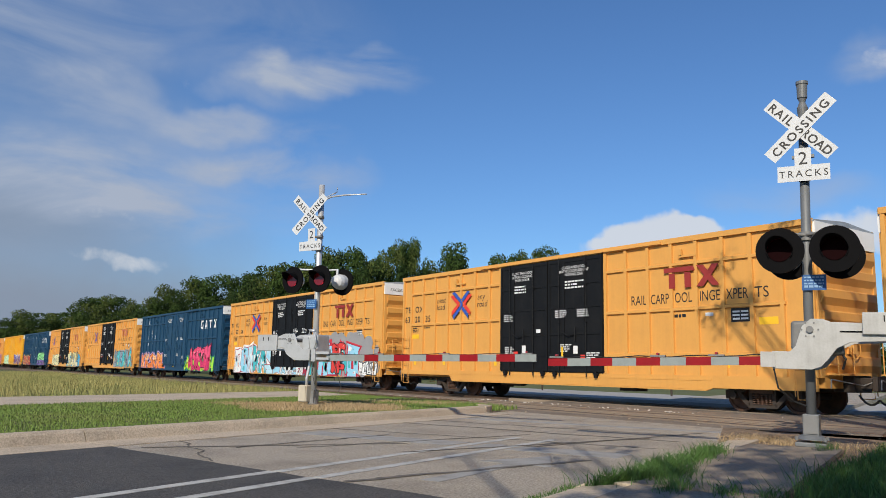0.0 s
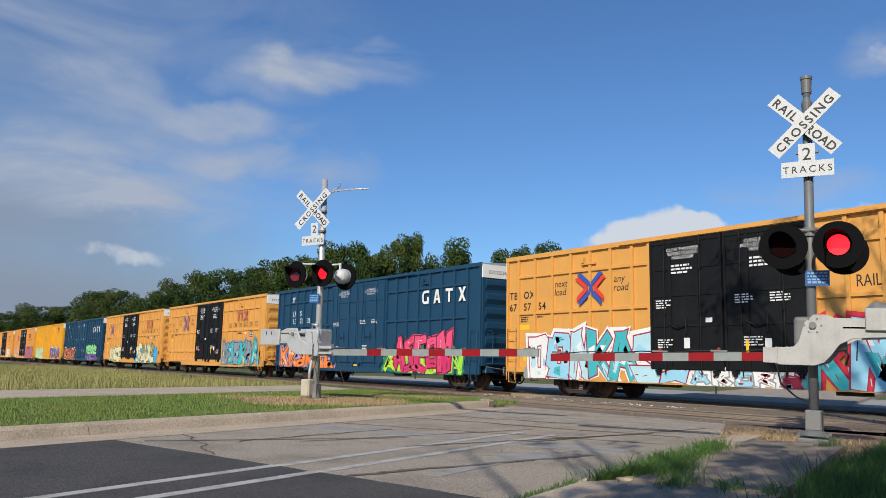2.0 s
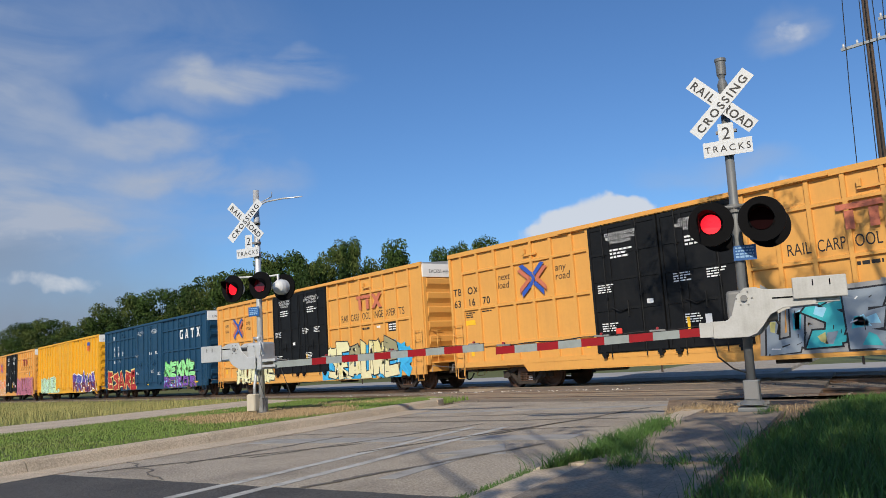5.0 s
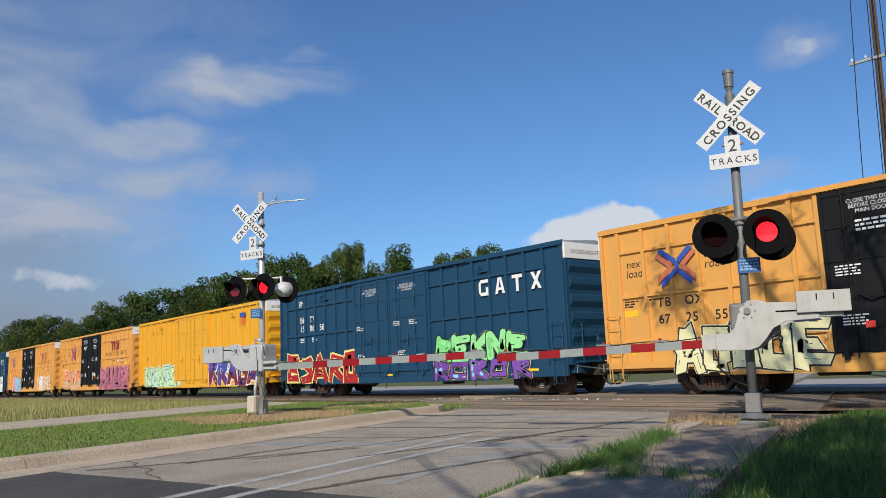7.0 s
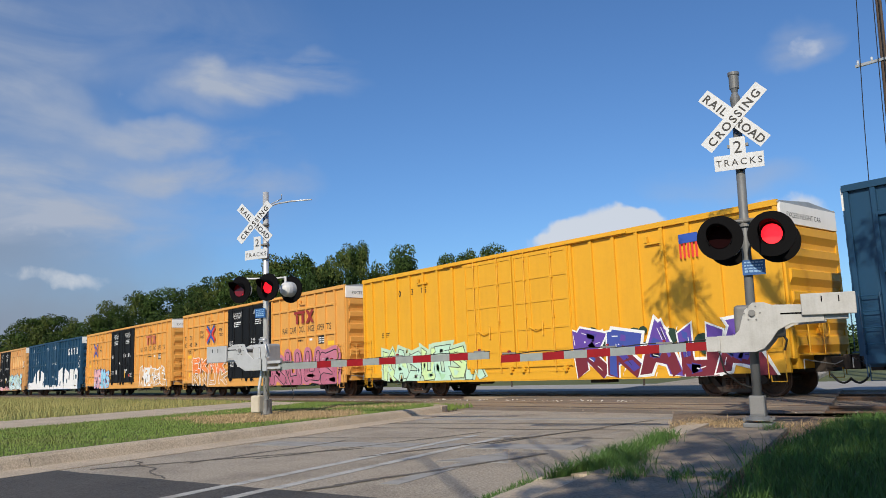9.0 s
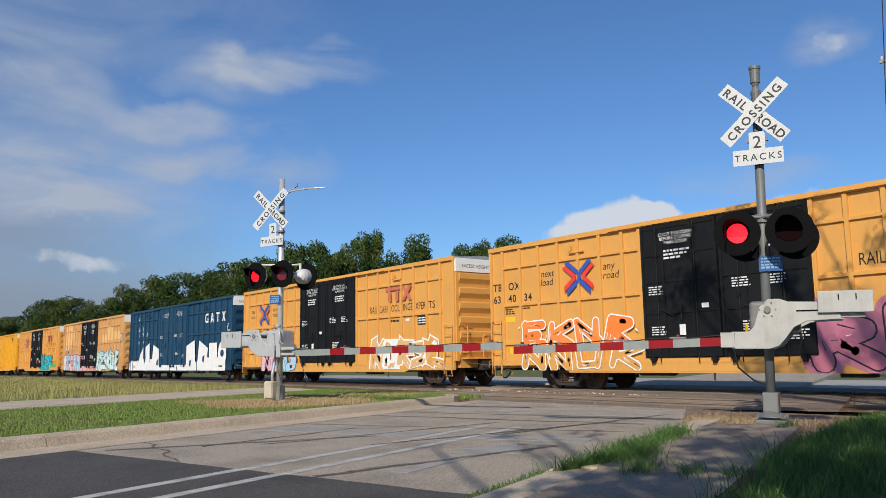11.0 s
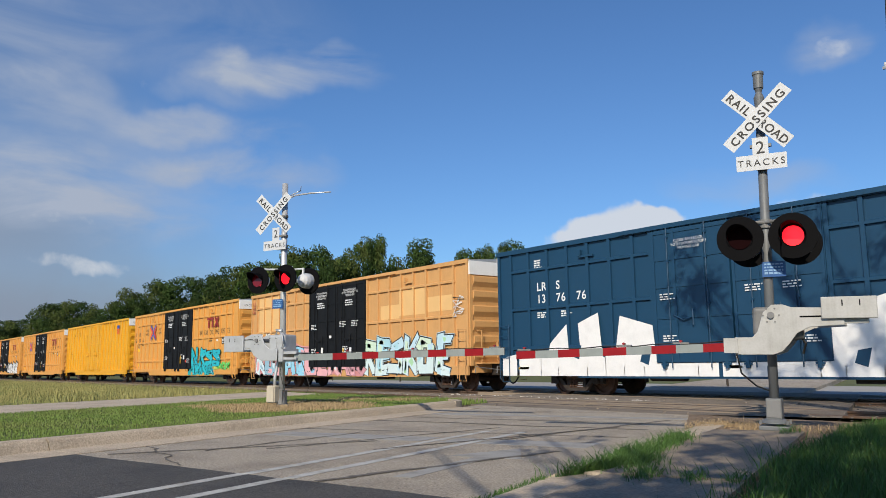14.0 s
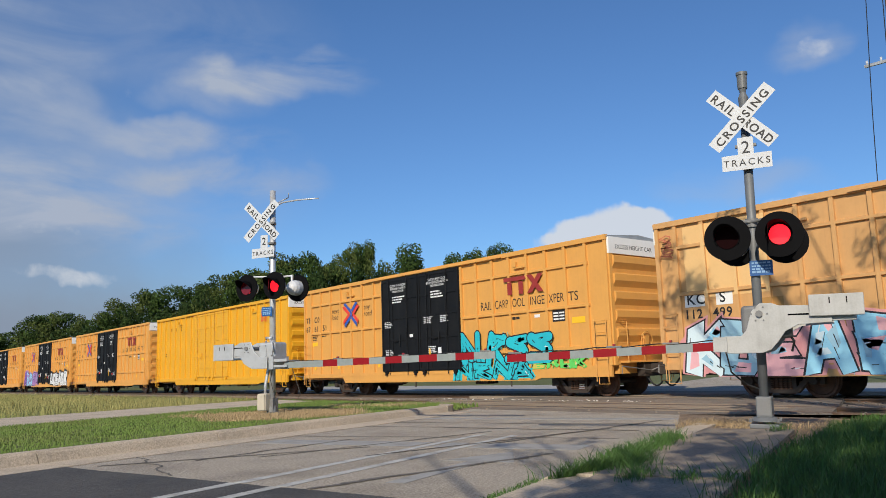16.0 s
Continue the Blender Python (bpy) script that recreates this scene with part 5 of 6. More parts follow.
graffiti(CARS[4], 11.5, 17.8, 0.62, 1.75, 38, [(0.04, 0.36, 0.7), (0.05, 0.42, 0.75)], (0.04, 0.34, 0.66), (0.04, 0.38, 0.7), 7, wide=0.16)
graffiti(CARS[4], 11.9, 17.2, 0.62, 2.15, 8, [CREAM, (0.3, 0.28, 0.16), (0.7, 0.62, 0.28), CREAM], BK, None, 6, low=(0.72, 0.66, 0.4), rough=0.2, lift=0.018, label="cream and blue jagged sprayed letters")
graffiti(CARS[5], 0.7, 7.0, 0.62, 1.95, 9, [(0.42, 0.02, 0.02), (0.48, 0.035, 0.02)], (0.8, 0.68, 0.25), (0.78, 0.66, 0.24), 5, low=(0.36, 0.015, 0.015), wide=0.07, label="dark red letters edged in yellow")
graffiti(CARS[5], 12.3, 17.2, 1.3, 2.2, 10, [(0.2, 0.66, 0.2), (0.3, 0.75, 0.3)], BK, (0.6, 0.75, 0.3), 5, soft=True, wide=0.04, label="green sprayed letters with pale edges")
graffiti(CARS[5], 12.0, 17.4, 0.62, 1.3, 11, [PURPLE, (0.25, 0.62, 0.8), (0.2, 0.08, 0.4)], BK, (0.7, 0.6, 0.3), 5, soft=True, wide=0.05)
graffiti(CARS[6], 1.4, 7.6, 0.66, 1.9, 12, [MINT, (0.5, 0.75, 0.6), (0.6, 0.8, 0.4)], BK, (0.5, 0.68, 0.5), 7, edge=0.03, label="mint sprayed letters with black edges")
haze_spots(CARS[6], 11.6, 18.0, 1.3, 2.0, 39, (0.02, 0.05, 0.03), 30, 0.26)
graffiti(CARS[6], 11.9, 18.4, 0.62, 2.05, 13, [(0.07, 0.05, 0.3), (0.12, 0.06, 0.34), (0.05, 0.08, 0.35)], WH, WH, 5, low=(0.17, 0.02, 0.035), wide=0.07, label="purple and maroon letters edged in white")
graffiti(CARS[7], 1.5, 6.5, 0.66, 1.4, 37, [BUFFY, (0.64, 0.33, 0.1)], WH, None, 4, soft=True)
graffiti(CARS[7], 1.5, 6.4, 1.35, 2.25, 14, [ORANGE, (0.85, 0.26, 0.06)], WH, None, 4, soft=True, label="orange sprayed letters with white edges")
graffiti(CARS[7], 11.6, 18.6, 0.6, 2.1, 15, [(0.5, 0.17, 0.25), (0.45, 0.14, 0.22)], BK, (0.5, 0.17, 0.25), 4, soft=True, low=(0.42, 0.13, 0.2), wide=0.2, label="mauve letters with dark edges")
graffiti(CARS[8], 2.5, 6.3, 0.62, 1.95, 16, [SKYB, ROSE, ROSE, SKYB], (0.12, 0.14, 0.4), None, 4, soft=True, label="pink and pale blue bubble letters")
graffiti(CARS[8], 13.2, 18.2, 0.7, 1.9, 17, [BUFFY, (0.68, 0.42, 0.2), WH], WH, None, 5, rough=0.3, edge=0.07, label="white outlined jagged letters")
white_blocks(CARS[9])
scribble(CARS[9], 18.25, 2.45, 0.55, 0.95, LETTER_WHITE, 7)
haze_spots(CARS[10], 0.8, 12.0, 0.7, 1.9, 40, (0.62, 0.27, 0.28), 90, 0.3)
graffiti(CARS[10], 0.8, 7.6, 0.62, 1.98, 19, [SKYB, (0.62, 0.75, 0.8), ROSE, (0.3, 0.5, 0.62)], BK, (0.65, 0.3, 0.3), 6, label="pastel blue and pink sprayed letters")
graffiti(CARS[10], 7.5, 11.8, 0.6, 1.75, 20, [ROSE, (0.6, 0.3, 0.35), WH], BK, None, 4, edge=0.025)
graffiti(CARS[10], 11.7, 17.9, 0.62, 2.2, 21, [(0.4, 0.66, 0.75), (0.6, 0.75, 0.6), (0.5, 0.7, 0.8), MINT], BK, (0.5, 0.65, 0.72), 6, low=(0.62, 0.76, 0.78), wide=0.05, label="pale blue and mint sprayed letters")
graffiti(CARS[11], 11.95, 16.6, 1.15, 2.25, 22, [CYAN, (0.02, 0.45, 0.55)], BK, CYAN, 4, soft=True, wide=0.03, label="cyan letters with black edges")
graffiti(CARS[11], 11.5, 15.6, 0.62, 1.2, 23, [CYAN, (0.02, 0.42, 0.5)], BK, CYAN, 4)
graffiti(CARS[11], 15.6, 18.0, 0.95, 1.35, 24, [GREEN, (0.6, 0.5, 0.1)], GREEN, None, 4, edge=0.02)
graffiti(CARS[14], 0.5, 6.8, 0.7, 2.0, 25, [PURPLE, (0.4, 0.2, 0.5), SKYB], BK, (0.4, 0.2, 0.5), 5)
graffiti(CARS[14], 12.0, 17.9, 0.7, 1.9, 26, [WH, (0.7, 0.7, 0.7)], BK, BK, 6)
graffiti(CARS[16], 1.5, 6.6, 0.75, 1.9, 27, [SKYB, WH, ROSE], BK, None, 5)


# ---- crossing signals ----
R_MAST, L_MAST = Vector((-5.72, 10.21, 0.10)), Vector((-16.305, 8.28, 0.155))
ROAD_TURN = math.degrees(math.atan2(EY, EX)) - 90        # turns +y to the road's direction
SHUTTERS = []


def lamp(sig, x, y, z, back, lit_side):
    """A lamp unit: backing disc, hood, housing, red lens panel and, in front units, an added turning shutter that
    imitates the flashing.
    """
    unit = new("lamp_unit")
    unit.parent = sig
    unit.matrix_basis = pose(x, y, z, 0, 0, 180 if back else 0)
    g = Geo()
    n = 40
    ro, ri = 0.305, 0.150
    for k in range(n):
        a, b = 2 * math.pi * k / n, 2 * math.pi * (k + 1) / n
        ca, sa, cb, sb = math.cos(a), math.sin(a), math.cos(b), math.sin(b)
        g.poly([(ri * ca, 0, ri * sa), (ri * cb, 0, ri * sb), (ro * cb, 0, ro * sb), (ro * ca, 0, ro * sa)])
        g.poly([(ro * ca, 0, ro * sa), (ro * cb, 0, ro * sb), (ro * cb, 0.03, ro * sb), (ro * ca, 0.03, ro * sa)])
        g.poly([(ri * ca, 0.03, ri * sa), (ro * ca, 0.03, ro * sa), (ro * cb, 0.03, ro * sb), (ri * cb, 0.03, ri * sb)])
    part("backing_disc", g, DISC_BLACK, unit)
    h = Geo()
    for k in range(24):
        a, b = radians(-35 + 250 * k / 24), radians(-35 + 250 * (k + 1) / 24)
        la = 0.03 + 0.27 * max(0, math.sin(a)) ** 0.7 if math.sin(a) > 0 else 0.03
        lb = 0.03 + 0.27 * max(0, math.sin(b)) ** 0.7 if math.sin(b) > 0 else 0.03
        for r0, r1 in ((0.158, 0.166), (0.166, 0.158)):
            q = [(r0 * math.cos(a), 0, r0 * math.sin(a)), (r0 * math.cos(b), 0, r0 * math.sin(b)), (r0 * math.cos(b), -lb, r0 * math.sin(b)), (r0 * math.cos(a), -la, r0 * math.sin(a))]
            h.poly(q if r0 > r1 else q[::-1])
        h.poly([(0.158 * math.cos(a), -la, 0.158 * math.sin(a)), (0.158 * math.cos(b), -lb, 0.158 * math.sin(b)), (0.166 * math.cos(b), -lb, 0.166 * math.sin(b)), (0.166 * math.cos(a), -la, 0.166 * math.sin(a))])
    part("hood", h, DISC_BLACK, unit)
    # bowl-shaped housing behind the disc
    hb = Geo()
    prof = [(0.175, 0.03), (0.175, 0.16), (0.15, 0.24), (0.10, 0.29), (0.05, 0.31), (0.0, 0.315)]
    for (r0, y0), (r1, y1) in zip(prof, prof[1:]):
        for k in range(28):
            a, b = 2 * math.pi * k / 28, 2 * math.pi * (k + 1) / 28
            q = [(r0 * math.cos(a), y0, r0 * math.sin(a)), (r0 * math.cos(b), y0, r0 * math.sin(b)), (r1 * math.cos(b), y1, r1 * math.sin(b)), (r1 * math.cos(a), y1, r1 * math.sin(a))]
            hb.poly(q if r1 > 0 else q[:3])
    part("housing", hb, SIGN_WHITE if sig.name.startswith("signal_silver") or back else DISC_BLACK, unit, "pale domed lamp housing" if back else "", smooth=True)
    # inner barrel and the panel of red diodes at its back
    br = Geo()
    for k in range(28):
        a, b = 2 * math.pi * k / 28, 2 * math.pi * (k + 1) / 28
        br.poly([(0.150 * math.cos(b), 0, 0.150 * math.sin(b)), (0.150 * math.cos(a), 0, 0.150 * math.sin(a)), (0.150 * math.cos(a), 0.2, 0.150 * math.sin(a)), (0.150 * math.cos(b), 0.2, 0.150 * math.sin(b))])
    part("barrel", br, DISC_BLACK, unit)
    if back:
        ln = Geo()
        ln.poly([(0.15 * math.cos(2 * math.pi * k / 28), 0.012, 0.15 * math.sin(2 * math.pi * k / 28)) for k in range(28)])
        part("lens", ln, LAMP_DARK, unit)
        return
    dz = Geo()
    dz.poly([(0.136 * math.cos(2 * math.pi * k / 28), 0.030, 0.136 * math.sin(2 * math.pi * k / 28)) for k in range(28)])
    part("diode_panel", dz, LAMP_LIT, unit, "glowing red lens")
    # added cover, coloured like an unlit lens: the panel always glows, this hides it
    sh = Geo()
    sh.prism([(0.1495 * math.cos(2 * math.pi * k / 28), -0.003, 0.1495 * math.sin(2 * math.pi * k / 28)) for k in range(28)], (0, 0.006, 0))
    s = part("shutter", sh, LAMP_DARK if sig.name.startswith("signal_grey") else LAMP_SUNLIT, unit, "added dark red cover standing in for the unlit lens")
    s.matrix_basis = pose(0, 0.03, 0)
    SHUTTERS.append((s, lit_side, -83.0 if sig.name.startswith("signal_grey") else -49.5))


def crossbuck(sig, x, y, z, turn, length=1.12, angle=41):
    for nm, ang, dy, words in (("crossbuck_blade", -angle, 0.0, ("RAIL", "ROAD")), ("crossbuck_blade", angle, -0.012, ("CROSSING",))):
        g = Geo()
        w = 0.2
        g.box(-length / 2, length / 2, -0.005, 0.0, -w / 2, w / 2)
        bl = part(nm, g, SIGN_WHITE, sig, at=pose(x, y, z, 0, 0, turn) @ pose(0, dy, 0, 0, -ang, 0))
        if len(words) == 2:
            part("lettering", text_mesh("RAIL", 0.165, LETTER_BLACK, align="CENTER", spacing=1.25, bold=0.003), None, bl, at=pose(-0.325, -0.008, -0.065) @ SIDE)
            part("lettering", text_mesh("ROAD", 0.165, LETTER_BLACK, align="CENTER", spacing=1.05, bold=0.003), None, bl, at=pose(0.30, -0.008, -0.065) @ SIDE)
        else:
            part("lettering", text_mesh("CROSSING", 0.165, LETTER_BLACK, align="CENTER", spacing=1.32, bold=0.003), None, bl, at=pose(0, -0.008, -0.065) @ SIDE)


def signal(kind, name, at, label, mast_paint, top_z, flip):
    """A mast with crossbuck, track-count sign, two pairs of lamps, gate and its weight. flip -1: the arm points to +x."""
    sig = new(name)
    sig.matrix_basis = Matrix.Translation(at) @ pose(0, 0, 0, 0, 1.15 if kind == "right" else 0, ROAD_TURN)      # the grey mast leans a little
    tagged(sig, label, "crossing signal", group="level crossing signals")
    z0 = at.z
    rise = lambda z: z - z0
    right = kind == "right"
    g = Geo()
    r = 0.062 if right else 0.068
    g.tube([(0, 0, 0.1), (0, 0, rise(top_z))], r, 18)
    part("mast", g, mast_paint, sig, smooth=True)
    if right:
        c = Geo()
        c.tube([(0, 0, rise(4.62)), (0, 0, rise(4.72)), (0, 0, rise(4.80)), (0, 0, rise(4.86))], [0.063, 0.072, 0.04, 0.056], 18)
        c.tube([(0, 0, rise(4.86)), (0, 0, rise(5.05)), (0, 0, rise(5.06)), (0, 0, rise(5.10))], [0.066, 0.07, 0.08, 0.08], 18)
        part("mast_cap", c, mast_paint, sig)
        b = Geo()
        b.prism([(-0.10, -0.11, 0.14), (0.10, -0.11, 0.14), (0.10, 0.11, 0.14), (-0.10, 0.11, 0.14)], (0, 0, 0.28))
        b.prism([(-0.19, -0.18, 0.0), (0.19, -0.18, 0.0), (0.19, 0.18, 0.0), (-0.19, 0.18, 0.0)], (0, 0, 0.06))
        b.tube([(0, 0, 0.09), (0, 0, 0.15)], [0.19, 0.13], 16)
        bevelled(part("mast_base", b, MAST_GREY, sig, "cast grey mast base"), 0.012)
        d = Geo()
        d.box(-0.085, 0.085, -0.125, -0.112, 0.17, 0.40)
        part("base_cover", d, CAST_GREY, sig)
        for x in (-0.17, 0.17):
            for y in (-0.15, 0.15):
                bo = Geo()
                bo.tube([(x, y, 0.08), (x, y, 0.13)], 0.022, 6)
                part("bolt", bo, CAST_GREY, sig)
    else:
        b = Geo()
        b.tube([(0, 0, 0.0), (0, 0, 0.03), (0, 0, 0.05), (0, 0, 0.2)], [0.2, 0.2, 0.12, 0.09], 16)
        b.box(-0.01, 0.085, -0.09, 0.09, 0.04, 0.36)
        part("mast_base", b, CAST_GREY, sig, "grey cast mast base")
        bx = Geo()
        bx.box(-0.24, 0.0, -0.24, -0.06, 0.08, 0.46)
        bevelled(part("junction_box", bx, BOX_TAN, sig, "tan junction box at the mast's foot"), 0.03, 3)
        lid = Geo()
        lid.box(-0.22, -0.02, -0.252, -0.242, 0.1, 0.44)
        part("box_lid", lid, BOX_TAN, sig)
        co = Geo()
        co.tube([(-0.12, -0.1, 0.46), (-0.12, -0.1, 0.62), (-0.08, -0.05, 1.0), (-0.1, -0.04, 1.3)], 0.035, 10)
        part("conduit", co, MAST_SILVER, sig, smooth=True)
        ho = Geo()
        ho.tube([(0.02, 0, rise(4.86)), (0.3, 0, rise(4.93)), (0.75, 0, rise(4.93)), (1.32, 0, rise(4.89))], [0.022, 0.02, 0.02, 0.014], 8)
        ho.tube([(0.02, 0, rise(4.9)), (0.3, 0, rise(4.98)), (0.46, 0, rise(5.02)), (0.47, 0, rise(5.13))], 0.012, 6)
        part("top_bracket", ho, MAST_SILVER, sig, smooth=True)
    ysign = -0.12
    crossbuck(sig, -0.02 if right else -0.20, ysign - 0.03, rise(4.39 if right else 4.53), 0 if right else 8, 1.12 if right else 1.16, 45)
    s = Geo()
    s.box(-0.105, 0.105, -0.004, 0.0, -0.15, 0.15)
    n2 = part("number_sign", s, SIGN_WHITE, sig, at=pose(0.0 if right else -0.15, ysign, rise(3.965 if right else 4.05)))
    part("lettering", text_mesh("2", 0.25, LETTER_BLACK, align="CENTER"), None, n2, at=pose(0, -0.008, -0.08) @ SIDE)
    s = Geo()
    s.box(-0.33, 0.33, -0.004, 0.0, -0.11, 0.11)
    tr = part("tracks_sign", s, SIGN_WHITE, sig, at=pose(0.005 if right else -0.18, ysign - 0.006, rise(3.76 if right else 3.79)))
    part("lettering", text_mesh("TRACKS", 0.135, LETTER_BLACK, align="CENTER", spacing=1.36), None, tr, at=pose(0, -0.008, -0.05) @ SIDE)
    for z in (4.46, 4.0, 3.7):
        k = Geo()
        k.box(-0.14, 0.14, -0.11, -0.055, rise(z) - 0.02, rise(z) + 0.02)
        k.tube([(0, 0, rise(z) - 0.025), (0, 0, rise(z) + 0.025)], r + 0.015, 14)
        part("sign_bracket", k, CAST_GREY, sig)
    # lamp arms
    zl = rise(2.66) if right else rise(2.97)
    dx, mid = (0.33, 0.05) if right else (0.40, 0.0)
    k = Geo()
    k.tube([(-dx, -0.2, zl + 0.27), (0, -0.08, zl + 0.25), (dx, -0.2, zl + 0.27)], 0.022, 8)
    k.tube([(-dx, 0.2, zl + 0.27), (0, 0.08, zl + 0.25), (dx, 0.2, zl + 0.27)], 0.022, 8)
    for x in (-dx, dx):
        for y in (-0.2, 0.2):
            k.tube([(x, y, zl + 0.29), (x, y, zl + 0.1)], 0.03, 8)
    k.tube([(0, 0, zl + 0.18), (0, 0, zl + 0.3)], r + 0.03, 14)
    part("lamp_bracket", k, MAST_SILVER if not right else CAST_GREY, sig)
    for x in (-dx, dx):
        lamp(sig, x + mid, -0.42, zl, False, "L" if x < 0 else "R")
        if right or x > 0:
            lamp(sig, x + mid, 0.42, zl, True, "")
    # notice
    nb = Geo()
    nb.box(-0.15, 0.15, -0.004, 0.0, -0.105, 0.105)
    bs = part("notice", nb, SIGN_BLUE, sig, "small blue notice with white lines", at=pose(0.09 if right else -0.08, -0.09 if right else -0.1, rise(2.26 if right else 2.44), 0, 0, 0))
    ng = Geo()
    rr = random.Random(3)
    for i, hh in enumerate((0.02, 0.02, 0.022, 0.03)):
        zz = 0.06 - i * 0.043
        x = -0.12
        while x < 0.11:
            L = rr.uniform(0.02, 0.06)
            ng.poly([(x, -0.007, zz), (min(x + L, 0.12), -0.007, zz), (min(x + L, 0.12), -0.007, zz + hh), (x, -0.007, zz + hh)])
            x += L + 0.012
    tagged(part("notice_lines", ng, NOTICE_INK, bs), kind="stuff")
    # gate: swan-necked support, mechanism, weight, striped arm
    f = flip
    zp = rise(1.60)
    yg = -0.33 if right else -0.30
    mech = Geo()
    mech.box(-0.20, 0.26, -0.24, 0.20, zp - 0.26, zp + 0.14)
    bevelled(part("gate_mechanism", mech, CAST_GREY if right else GATE_GREY, sig, "gate motor housing on the mast"), 0.05, 3)
    if not right:
        cv = Geo()
        cv.box(-0.16, 0.05, -0.262, -0.243, zp - 0.2, zp + 0.08)
        bevelled(part("motor_cover", cv, GATE_GREY, sig, "bolted cover plate"), 0.01)
        for x in (-0.14, 0.03):
            for z in (zp - 0.18, zp + 0.06):
                bo = Geo()
                bo.tube([(x, -0.275, z), (x, -0.26, z)], 0.012, 6)
                part("bolt", bo, CAST_GREY, sig)
        sh = Geo()
        sh.box(-0.25, 0.62, -0.26, 0.2, zp - 0.30, zp - 0.265)
        part("motor_shelf", sh, GATE_GREY, sig)
        pi = Geo()
        pi.tube([(0.2, -0.27, zp - 0.2), (0.27, -0.29, zp - 0.05), (0.22, -0.27, zp + 0.12), (0.1, -0.2, zp + 0.2)], 0.02, 8)
        pi.tube([(-0.1, -0.1, zp + 0.14), (-0.1, -0.1, zp + 0.24), (0.06, -0.08, zp + 0.24)], 0.035, 8)
        part("motor_conduit", pi, MAST_SILVER, sig, smooth=True)
    if right:
        mo = Geo()
        mo.tube([(0.12, -0.12, zp - 0.2), (0.42, -0.12, zp - 0.18)], [0.13, 0.12], 16)
        part("motor", mo, CAST_GREY, sig, smooth=True)

    # outline of the support in the gate's plane: u towards the weight, w up
    up = [(-0.42, 1.10), (0.06, 1.10), (0.17, 1.14), (0.26, 1.24), (0.36, 1.38), (0.52, 1.46), (0.92, 1.48), (0.92, 1.70), (0.30, 1.72), (0.20, 1.76), (0.06, 1.76), (-0.05, 1.66), (-0.13, 1.40), (-0.20, 1.33), (-0.42, 1.33)]
    if not right:
        up = [(-0.10, 1.16), (0.35, 1.16), (0.58, 1.28), (0.70, 1.44), (0.9, 1.46), (0.9, 1.68), (0.68, 1.76), (0.38, 1.76), (0.28, 1.55), (0.12, 1.42), (-0.10, 1.42)]
    out = [(f * u, yg, rise(w)) for u, w in up]
    sp = Geo()
    sp.prism(out if f > 0 else out[::-1], (0, 0.03, 0))
    bevelled(part("arm_support", sp, GATE_WHITE if right else GATE_GREY, sig, "swan-necked gate arm support"), 0.008)
    sp2 = Geo()
    sp2.prism([(x, y + 0.55, z) for x, y, z in (out if f > 0 else out[::-1])], (0, 0.03, 0))
    part("arm_support", sp2, GATE_WHITE if right else GATE_GREY, sig)
    hub = Geo()
    hx = f * (0.05 if right else 0.5)
    hub.tube([(hx, yg - 0.03, zp + 0.02), (hx, yg + 0.6, zp + 0.02)], 0.045, 12)
    for k in range(6):
        a = k * math.pi / 3
        hub.tube([(hx + 0.1 * math.cos(a), yg - 0.012, zp + 0.02 + 0.1 * math.sin(a)), (hx + 0.1 * math.cos(a), yg + 0.01, zp + 0.02 + 0.1 * math.sin(a))], 0.012, 6)
    part("pivot", hub, CAST_GREY, sig)
    slot = Geo()
    if right:
        slot.box(0.40, 0.86, yg - 0.004, yg, rise(1.585), rise(1.605))
    else:
        slot.box(-0.9, -0.62, yg - 0.004, yg, rise(1.63), rise(1.65))
    part("support_slot", slot, DISC_BLACK, sig)
    wt = Geo()
    if right:
        wt.box(0.66, 1.30, yg - 0.05, yg - 0.004, rise(1.56), rise(1.84))
        wt.box(0.84, 1.2, yg + 0.03, yg + 0.1, rise(1.5), rise(1.78))
    else:
        wt.box(-1.46, -0.86, yg - 0.05, yg - 0.004, rise(1.37), rise(1.74))
        wt.box(-1.4, -0.86, yg + 0.5, yg + 0.56, rise(1.38), rise(1.72))
    bevelled(part("counterweight", wt, GATE_WHITE if right else GATE_GREY, sig, "flat steel counterweight plate"), 0.012)
    for i, x in enumerate((0.9, 1.1) if right else (-1.12, -1.28)):
        sl = Geo()
        sl.box(x, x + 0.014, yg - 0.056, yg - 0.052, rise(1.72 if right else 1.60), rise(1.80 if right else 1.68))
        part("adjusting_slot", sl, DISC_BLACK, sig)
    # arm
    root_u, tip_u = (-0.40, -3.67) if right else (0.55, 5.62)
    za, zb = (rise(1.205), rise(1.08)) if right else (rise(1.22), rise(1.26))
    arm = new("gate_arm")
    arm.parent = sig
    arm.matrix_basis = pose(0, yg + 0.05, 0)
    ln = abs(tip_u - root_u)
    sgn = 1 if tip_u > root_u else -1
    # reach of each stripe's end from the mast, plain one first
    ends = (0.545, 0.85, 1.22, 1.565, 1.93, 2.28, 2.64, 2.98, 3.35, 3.67) if right else (1.60, 1.97, 2.37, 2.77, 3.17, 3.56, 3.96, 4.37, 4.78, 5.18, 5.62)
    s0 = abs(root_u)
    for i, s1 in enumerate(ends):
        x0, x1 = sgn * s0, sgn * s1
        k0, k1 = (s0 - abs(root_u)) / ln, (s1 - abs(root_u)) / ln
        zz0, zz1 = za + (zb - za) * k0, za + (zb - za) * k1
        hh = 0.058 if right else 0.068
        q = [(x0, 0, zz0 - hh), (x1, 0, zz1 - hh), (x1, 0, zz1 + hh), (x0, 0, zz0 + hh)]
